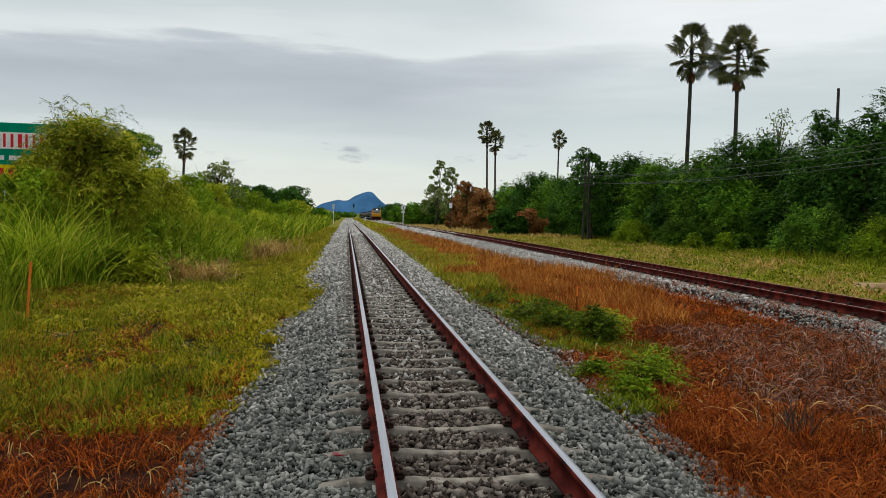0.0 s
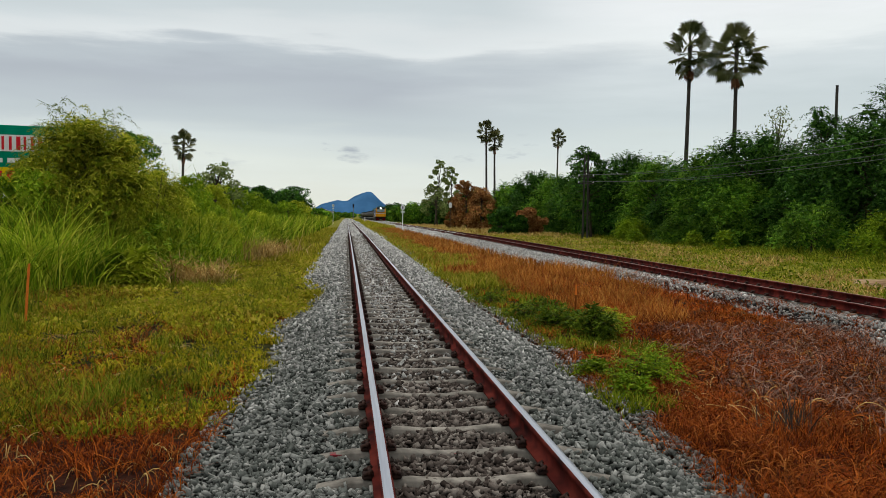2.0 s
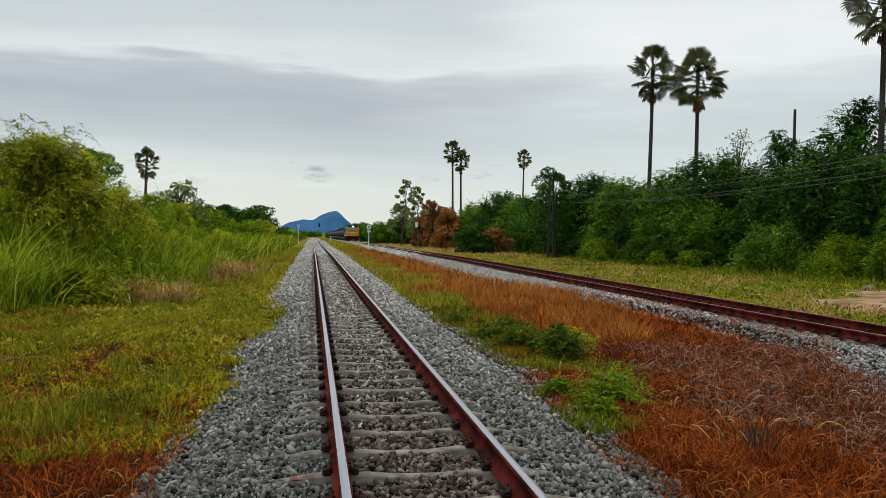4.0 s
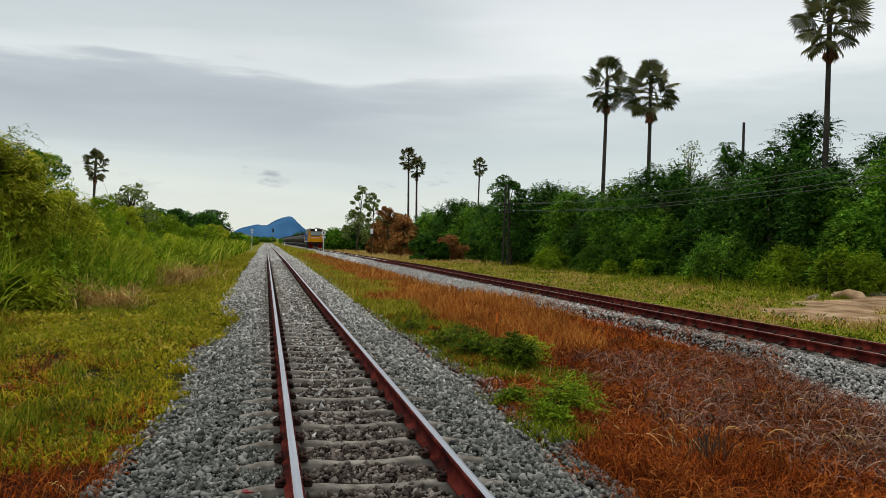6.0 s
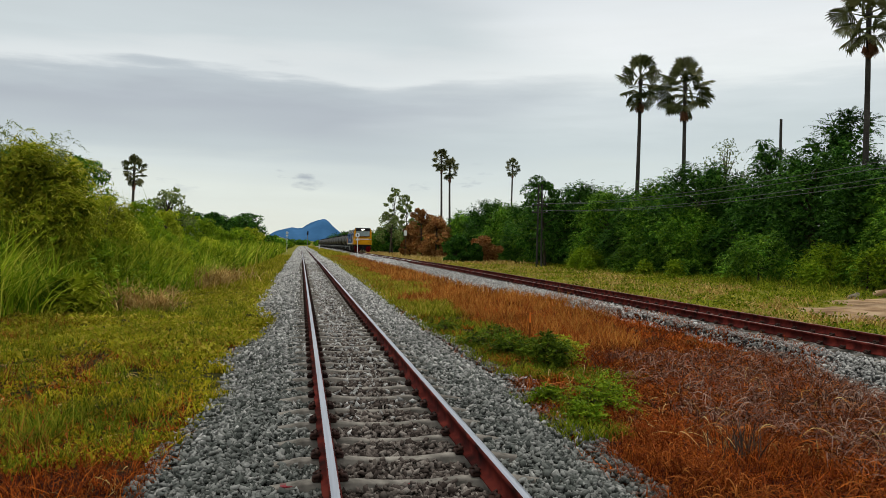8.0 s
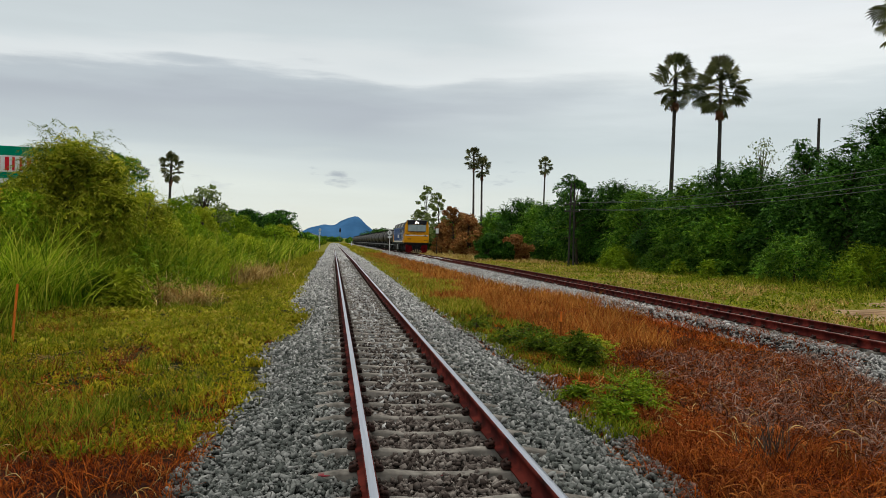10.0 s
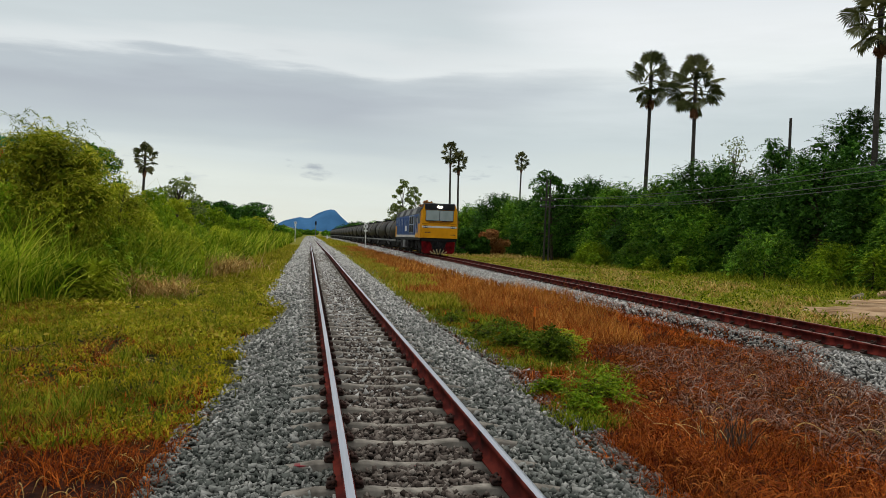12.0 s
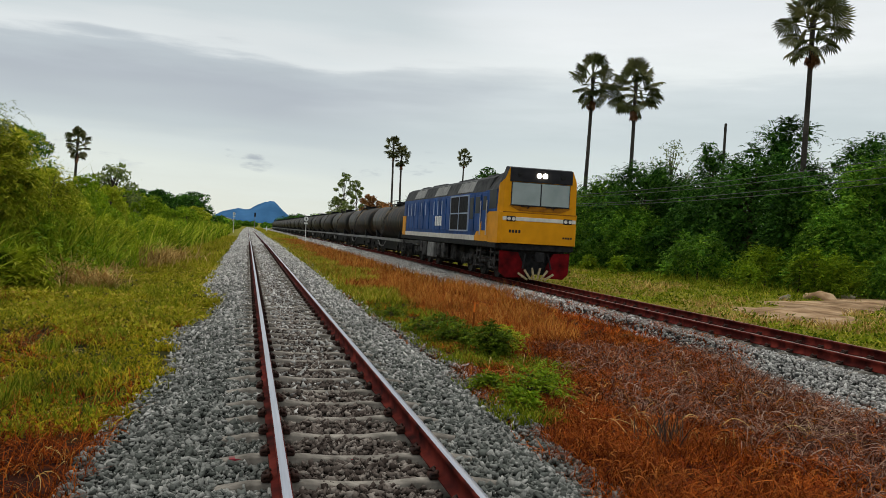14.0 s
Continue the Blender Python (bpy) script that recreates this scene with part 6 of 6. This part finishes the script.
def build_wagon():
    root = new("tank_wagon")
    tagged(root, "black tank wagon streaked with brown spills", "tank wagon", group="tank wagons of the train")
    L = 12.0
    y0, y1 = 0.7, 0.7 + L
    r, zc = 1.06, 2.0
    bm = bmesh.new()
    prof = [(y0 + 0.0, 0.28), (y0 + 0.10, 0.72), (y0 + 0.32, 0.97), (y0 + 0.6, r), (y1 - 0.6, r), (y1 - 0.32, 0.97), (y1 - 0.10, 0.72), (y1, 0.28)]
    n = 28
    rings = [[bm.verts.new((q * math.cos(2 * math.pi * k / n), y, zc + q * math.sin(2 * math.pi * k / n))) for k in range(n)] for y, q in prof]
    for a, b in zip(rings, rings[1:]):
        for k in range(n):
            bm.faces.new((a[k], a[(k + 1) % n], b[(k + 1) % n], b[k]))
    bm.faces.new(rings[0][::-1])
    bm.faces.new(rings[-1])
    bmesh.ops.recalc_face_normals(bm, faces=bm.faces[:])
    part("tank", bm, M_TANK, root, smooth=True)
    for y in (2.6, 5.0, 8.4, 10.8):
        bm = bmesh.new()
        bmesh.ops.create_cone(bm, cap_ends=False, segments=28, radius1=r + 0.012, radius2=r + 0.012, depth=0.10, matrix=pose(0, y, zc, 90, 0, 0))
        part("band", bm, M_BLACK, root)
    # spills from the dome down both flanks
    rng = np.random.default_rng(61)
    for y, w, a_end in ((6.2, 0.5, 95), (7.1, 0.36, 120), (5.4, 0.2, 60), (7.9, 0.24, 80), (3.6, 0.3, 40), (9.8, 0.26, 50)):
        for sg in (-1, 1):
            bm = bmesh.new()
            prev = None
            for k in range(13):
                a = math.radians(90 - sg * a_end * k / 12)
                hw = w / 2 * (1 - 0.75 * (k / 12) ** 1.5) * rng.uniform(0.75, 1.25)
                c = y + 0.04 * rng.normal()
                q = r + 0.005
                row = [bm.verts.new((q * math.cos(a), c + d, zc + q * math.sin(a))) for d in (-hw, hw)]
                if prev:
                    bm.faces.new((prev[0], prev[1], row[1], row[0]))
                prev = row
            bmesh.ops.recalc_face_normals(bm, faces=bm.faces[:])
            part("spill", bm, M_TANKDIRT, root, "brown spill down the flank", smooth=True)
    bm = tubed((0, 6.7, zc + r - 0.1), (0, 6.7, zc + r + 0.16), 0.40, seg=16)
    tube(bm, (0, 6.7, zc + r + 0.16), (0, 6.7, zc + r + 0.21), 0.44, seg=16)
    part("dome", bm, M_BLACK, root)
    bm = boxed(-0.55, 0.55, 5.2, 8.2, zc + r + 0.02, zc + r + 0.06)
    for s in (-0.55, 0.55):
        for y in (5.2, 6.7, 8.2):
            tube(bm, (s, y, zc + r - 0.12), (s, y, zc + r + 0.25), 0.02, seg=5)
        tube(bm, (s, 5.2, zc + r + 0.25), (s, 8.2, zc + r + 0.25), 0.02, seg=5)
    part("walkway", bm, M_DIRT, root)
    for s in (-1, 1):
        bm = bmesh.new()
        for o in (-0.2, 0.2):
            tube(bm, (s * 1.30, 6.7 + o, 1.0), (s * 1.12, 6.7 + o, 2.2), 0.02, seg=5)
            tube(bm, (s * 1.12, 6.7 + o, 2.2), (s * 0.55, 6.7 + o, zc + r + 0.05), 0.02, seg=5)
        for k in range(6):
            tube(bm, (s * (1.30 - 0.017 * k), 6.5, 1.05 + 0.24 * k), (s * (1.30 - 0.017 * k), 6.9, 1.05 + 0.24 * k), 0.014, seg=5)
        part("ladder", bm, M_DIRT, root)
    bm = boxed(-0.25, 0.25, 0.4, y1 + 0.3, 0.72, 0.98)
    for s in (-1, 1):
        box(bm, s * 1.22 - 0.04, s * 1.22 + 0.04, 0.5, y1 + 0.2, 0.86, 1.0)
    for y in (0.5, 2.6, 6.7, 10.8, y1 + 0.2):
        box(bm, -1.22, 1.22, y - 0.09, y + 0.09, 0.84, 0.99)
    part("underframe", bm, M_BOX, root)
    for y in (2.6, 10.8):
        part("saddle", boxed(-0.95, 0.95, y - 0.14, y + 0.14, 0.98, 1.45), M_BLACK, root)
    bm = bmesh.new()
    tube(bm, (-1.25, 5.2, 0.8), (-1.25, 6.0, 0.5), 0.025, seg=5)
    tube(bm, (-1.25, 6.0, 0.5), (-1.25, 7.2, 0.5), 0.025, seg=5)
    tube(bm, (-1.25, 7.2, 0.5), (-1.25, 8.0, 0.8), 0.025, seg=5)
    part("brake_rod", bm, M_BOX, root, "bent grey brake rod")
    part("coupler", tubed((0, 0.45, 0.85), (0, -0.1, 0.85), 0.09, seg=8), M_BLACK, root)
    part("coupler", tubed((0, y1 + 0.2, 0.85), (0, y1 + 0.75, 0.85), 0.09, seg=8), M_BLACK, root)
    # plain black blocks added under the wagon, standing in for its shade
    part("brake_gear_shade_block", boxed(-0.62, 0.62, 3.7, y1 - 3.0, 0.30, 0.80), M_BLACK, root)
    for y in (2.3, y1 - 1.6):
        part("bogie_shade_block", boxed(-0.42, 0.42, y - 1.3, y + 1.3, 0.14, 0.75), M_BLACK, root)
    wm = wheelset_mesh(0.42)
    for y in (2.3, y1 - 1.6):
        bogie(root, y, (-0.85, 0.85), wm, 0.42, False)
    return root


# ---- line-side things ----
def build_lineside():
    # sighting boards: white discs on posts
    for x, y, h, lab in ((5.85, 95, 2.75, "white round board on a slim post between the tracks"), (-3.4, 160, 3.7, "distant white round board on a slim post")):
        root = new("track_sign")
        root.location = (x, y, ground_z(x, y))
        tagged(root, lab, "railway sign")
        part("post", tubed((0, 0, -0.2), (0, 0, h - 0.3), 0.05, seg=8), M_WHITE, root)
        part("disc", tubed((0, 0.03, h), (0, -0.03, h), 0.27, seg=20), M_WHITE, root)
        part("symbol", boxed(-0.06, 0.06, -0.05, -0.035, h - 0.14, h + 0.14), M_BAND, root, "dark bar on the disc")
        part("plate", boxed(-0.22, 0.22, -0.03, 0.03, h - 0.62, h - 0.42, bevel=0.01), M_WHITE, root)
    # light signal
    x, y = 2.0, 330
    root = new("light_signal")
    root.location = (x, y, ground_z(x, y))
    tagged(root, "tall dark railway light signal on a mast", "railway signal")
    part("mast", tubed((0, 0, -0.2), (0, 0, 5.7), 0.12, seg=8), M_BOX, root)
    part("head", boxed(-0.32, 0.32, -0.08, 0.15, 5.45, 7.0, bevel=0.05), M_BLACK, root)
    for z in (5.75, 6.22, 6.7):
        part("hood", tubed((0, -0.05, z), (0, -0.3, z), 0.14, seg=10), M_BLACK, root)
    for x, y, h, lab in ((4.0, 210, 1.5, "short white marker post between the tracks"),):
        root = new("marker_post")
        root.location = (x, y, ground_z(x, y))
        tagged(root, lab, "marker post")
        part("post", boxed(-0.11, 0.11, -0.09, 0.09, -0.2, h, bevel=0.02), M_WHITE, root)
    x, y = 14.5, 118
    root = new("white_board")
    root.location = (x, y, ground_z(x, y))
    tagged(root, "white rectangular board on a post by the trees", "railway sign")
    part("post", tubed((0, 0.05, -0.2), (0, 0.05, 3.9), 0.05, seg=6), M_WOODPOLE, root)
    part("board", boxed(-0.22, 0.22, -0.03, 0.02, 3.2, 3.95, bevel=0.01), M_WHITE, root)
    # orange stakes
    for x, y, h, lean, lab in ((-5.6, 13.1, 1.02, 4, "leaning orange-painted wooden stake in the grass"), (3.35, 14.3, 0.62, 0, "short stake with an orange-red tip in weeds")):
        root = new("orange_stake")
        root.matrix_basis = pose(x, y, ground_z(x, y), 0, lean, 0)
        tagged(root, lab, "stake")
        part("stick", tubed((0, 0, -0.1), (0, 0, h - 0.18), 0.019, seg=7), M_ORANGEPOST if lean else M_STRAW, root)
        part("tip", tubed((0, 0, h - 0.18), (0, 0, h), 0.021, 0.017, seg=7), M_ORANGEPOST, root)
    # dirt heap and rocks on the sand
    for i, (x, y, r, h, m, nm, lab) in enumerate(((24.2, 30.6, 0.75, 0.34, M_SAND, "dirt_heap", "small heap of bare reddish dirt"), (21.2, 29.0, 0.28, 0.2, M_STONEBLOCK, "rock", "pale rock lying in the verge grass"), (26.4, 31.6, 0.34, 0.22, M_STONEBLOCK, "rock", "pale rock beside the sand track"), (27.6, 32.4, 0.3, 0.2, M_STONEBLOCK, "rock", "pale rock beside the sand track"))):
        bm = bmesh.new()
        bmesh.ops.create_icosphere(bm, subdivisions=3, radius=1.0)
        for v in bm.verts:
            v.co *= 1 + 0.35 * noise.noise(v.co * 1.3 + Vector((i * 7, 0, 0))) + 0.12 * noise.noise(v.co * 4 + Vector((i * 7, 0, 0)))
            v.co = Vector((v.co.x * r, v.co.y * r * 0.8, v.co.z * h))
        ob = new(nm, bm_mesh(nm, bm, m, smooth=m is M_SAND))
        ob.location = (x, y, ground_z(x, y) + 0.02)
        tagged(ob, lab, "rock" if nm == "rock" else "dirt heap")
    # telegraph poles and wires
    poles = ((20.4, 69.7), (20.6, 14.0))
    for x, y in poles:
        root = new("telegraph_pole")
        z0 = ground_z(x, y)
        root.location = (x, y, z0)
        tagged(root, "twin-legged dark telegraph pole beside the trees", "utility pole", group="telegraph poles")
        for s in (-0.22, 0.22):
            part("leg", tubed((s, 0, -0.3), (s * 0.7, 0, 7.4), 0.10, 0.07, seg=8), M_WOODPOLE, root)
        for z in (4.9, 5.5):
            b = part("crossarm", boxed(-0.75, 0.75, -0.06, 0.06, z - 0.06, z + 0.06, bevel=0.01), M_WOODPOLE, root)
            for s in (-0.65, 0.65):
                part("insulator", tubed((s, 0, z + 0.06), (s, 0, z + 0.22), 0.04, 0.03, seg=8), M_WHITE, b)
    for zo in (4.9, 5.5):
        for s in (-0.65, 0.65):
            for (xa, ya), (xb, yb) in ((poles[1], poles[0]),):
                cu = bpy.data.curves.new("wire", "CURVE")
                cu.dimensions, cu.bevel_depth = "3D", 0.012
                sp = cu.splines.new("POLY")
                sp.points.add(24)
                za, zb = ground_z(xa, ya) + zo + 0.2, ground_z(xb, yb) + zo + 0.2
                for i in range(25):
                    u = i / 24
                    sp.points[i].co = (xa + (xb - xa) * u + s, ya + (yb - ya) * u, za + (zb - za) * u - 4 * 0.75 * u * (1 - u), 1)
                cu.materials.append(M_WIRE)
                ob = new("wire", cu)
                tagged(ob, "thin overhead telegraph wire between the poles", "wire", group="telegraph wires")
    # billboard
    root = new("billboard")
    bx, by = -11.6, 27.0
    root.matrix_basis = pose(bx, by, ground_z(bx, by), 0, 0, 8)
    tagged(root, "green, white and yellow roadside billboard behind the bushes", "billboard")
    for s in (-2.2, 0, 2.2):
        part("post", tubed((s, 0.15, -0.3), (s, 0.15, 4.05), 0.07, seg=8), M_WOODPOLE, root)
    part("panel", boxed(-2.9, 1.9, 0.0, 0.06, 2.35, 4.15, bevel=0.01), M_SIGNGREEN, root, "green panel")
    part("stripe", boxed(-2.9, 1.9, -0.012, 0.0, 3.33, 3.85), M_WHITE, root, "white stripe")
    part("stripe", boxed(-2.9, 1.9, -0.012, 0.0, 2.36, 2.83), M_SIGNYEL, root, "yellow stripe")
    bm = bmesh.new()
    for i in range(22):
        x = -2.85 + i * 0.21
        box(bm, x, x + (0.08, 0.12, 0.07)[i % 3], -0.02, -0.011, 3.38, 3.80)
    part("lettering", bm, M_SIGNRED, root, "red lettering bars")
    bm = bmesh.new()
    for i in range(12):
        x = -2.8 + i * 0.38
        box(bm, x, x + 0.24, -0.02, -0.011, 2.47, 2.72)
    part("lettering", bm, M_SIGNRED, root, "red lettering bars")
    bm = bmesh.new()
    for i in range(9):
        x = -2.75 + i * 0.5
        box(bm, x, x + 0.36, -0.01, 0.0, 2.98, 3.12)
    part("lettering", bm, M_WHITE, root, "white lettering bars")
    # far house with a pale roof
    root = new("far_house")
    root.location = (-7.5, 260, ground_z(-7.5, 260))
    tagged(root, "distant pale building with a grey roof", "house")
    part("wall", boxed(-4.5, 2.5, 0, 8, -0.3, 2.9), M_WALLPALE, root)
    bm = bmesh.new()
    pr = [(-5.0, 2.85), (-1.0, 4.0), (3.0, 2.85)]
    a = [bm.verts.new((x, -0.5, z)) for x, z in pr]
    b = [bm.verts.new((x, 8.5, z)) for x, z in pr]
    bm.faces.new(a)
    bm.faces.new(b)
    for i in range(3):
        bm.faces.new((a[i], a[(i + 1) % 3], b[(i + 1) % 3], b[i]))
    bmesh.ops.recalc_face_normals(bm, faces=bm.faces[:])
    part("roof", bm, M_ROOFTILE, root)
    for x in (-3.2, -0.6, 1.4):
        part("window", boxed(x - 0.4, x + 0.4, -0.04, 0.02, 1.0, 2.1), M_DARKGLASS, root)


def build_hill():
    """Far mountain: a ridge with two shoulders."""
    xs = np.linspace(-260, 330, 90)
    prof_x = [v - 7 for v in (-260, -170, -128, -95, -60, -25, 15, 50, 78, 95, 112, 140, 175, 200, 235, 330)]
    prof_h = [0, 8, 26, 44, 56, 60, 58, 82, 98, 103, 96, 72, 44, 28, 12, 0]
    rows = 14
    v, f = [], []
    for j in range(rows):
        u = j / (rows - 1)
        for x in xs:
            h = float(np.interp(x, prof_x, prof_h)) + 2.5 * noise.noise((x * 0.03, 0, 0))
            k = math.sin(math.pi * u)
            v.append((x, 3300 + 420 * u, max(0, h) * k * (1 + 0.12 * noise.noise((x * 0.02, u * 4, 3))) - 4))
    n = len(xs)
    for j in range(rows - 1):
        for i in range(n - 1):
            f.append((j * n + i, j * n + i + 1, (j + 1) * n + i + 1, (j + 1) * n + i))
    ob = new("far_hill", mesh_np("far_hill", v, f, M_HILL, smooth=True))
    tagged(ob, "hazy blue mountain on the horizon", "hill", kind="structure")


build_ground()
build_hill()
build_bed("ballast_bed_near", 0.0, 0.0, toes_near, "ballast bed under the near track, darkened as shade between stones")
build_bed("ballast_bed_far", TRACK_X, TRACK_Z, toes_far, "ballast bed under the far track, darkened as shade between stones")
loco = build_loco()
wagon = build_wagon()
wagons = [wagon] + [copy_thing(wagon, Matrix()) for _ in range(17)]
build_lineside()
build_palms()
build_forest()
build_far_treeline()
build_left_plants()
build_grass()
RNG = np.random.default_rng(2)
stones("ballast_stones", 0, 0, toes_near, 3.2, 34, 21000, 0.021, RNG, True, xlim=(-2.3, -0.6))
stones("ballast_stones", 0, 0, toes_near, 3.2, 34, 21000, 0.021, RNG, True, xlim=(0.6, 2.6))
stones("ballast_stones", 0, 0, toes_near, 3.2, 34, 15000, 0.021, RNG, True, xlim=(-0.47, 0.47), material=M_STONEOIL)
# lightened stones from here on: brightness with distance is in their colour
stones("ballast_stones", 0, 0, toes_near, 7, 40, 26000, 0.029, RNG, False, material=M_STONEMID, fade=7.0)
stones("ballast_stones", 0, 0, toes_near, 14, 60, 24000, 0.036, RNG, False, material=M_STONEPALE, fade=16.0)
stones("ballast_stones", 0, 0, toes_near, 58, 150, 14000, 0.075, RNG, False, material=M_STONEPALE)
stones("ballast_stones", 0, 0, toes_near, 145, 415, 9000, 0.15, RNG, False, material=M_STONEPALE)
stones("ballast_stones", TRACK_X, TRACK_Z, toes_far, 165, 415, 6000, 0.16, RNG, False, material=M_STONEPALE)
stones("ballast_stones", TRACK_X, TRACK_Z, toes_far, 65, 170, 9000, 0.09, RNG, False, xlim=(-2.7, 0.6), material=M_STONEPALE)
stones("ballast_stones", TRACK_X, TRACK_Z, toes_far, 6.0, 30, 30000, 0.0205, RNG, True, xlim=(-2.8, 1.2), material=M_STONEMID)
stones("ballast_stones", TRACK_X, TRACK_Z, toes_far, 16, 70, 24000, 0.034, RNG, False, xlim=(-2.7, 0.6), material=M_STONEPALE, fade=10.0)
stones("ballast_stones", 0, 0, toes_near, -5.0, 3.3, 12000, 0.026, RNG, True)
near = build_track("track_near", 0.0, 0.0, M_STEEL, "metre-gauge track with bright rails on concrete sleepers", -8.0, 144)
far = build_track("track_far", TRACK_X, TRACK_Z, M_RUSTTOP, "rusty metre-gauge track the train runs on", 5.0, 60)
# paint marks on one sleeper
for x0, x1, yy, zz in ((-0.02, 0.03, 5.66, -0.186), (-0.86, -0.78, 5.66, -0.176)):
    part("paint_mark", boxed(x0, x1, yy + 0.01, yy + 0.08, zz - 0.03, zz), M_RED, near, "faded red paint mark")

NOSE, SPEED = 25.15, 16.3


def motions():
    """The train comes on at a steady speed; its wheels turn."""
    def at_(y):
        return pose(TRACK_X, y, TRACK_Z + dip(y), math.degrees(math.atan2(dip(y + 10) - dip(y), 10)), 0, 0)
    times = [i * 0.5 for i in range(29)]
    nose = lambda t: NOSE + SPEED * (14.0 - t)
    walk(loco, [(t, at_(nose(t))) for t in times])
    for i, w in enumerate(wagons):
        walk(w, [(t, at_(nose(t) + LOCO + PITCH * i)) for t in times])
    for w, a, r in WHEELSETS:
        step = 1.3 * r / SPEED
        n = int(14.0 / step) + 1
        walk(w, [(14.0 * k / n, pose(0, a, r, math.degrees(SPEED * 14.0 * k / n / r), 0, 0)) for k in range(n + 1)])


motions()
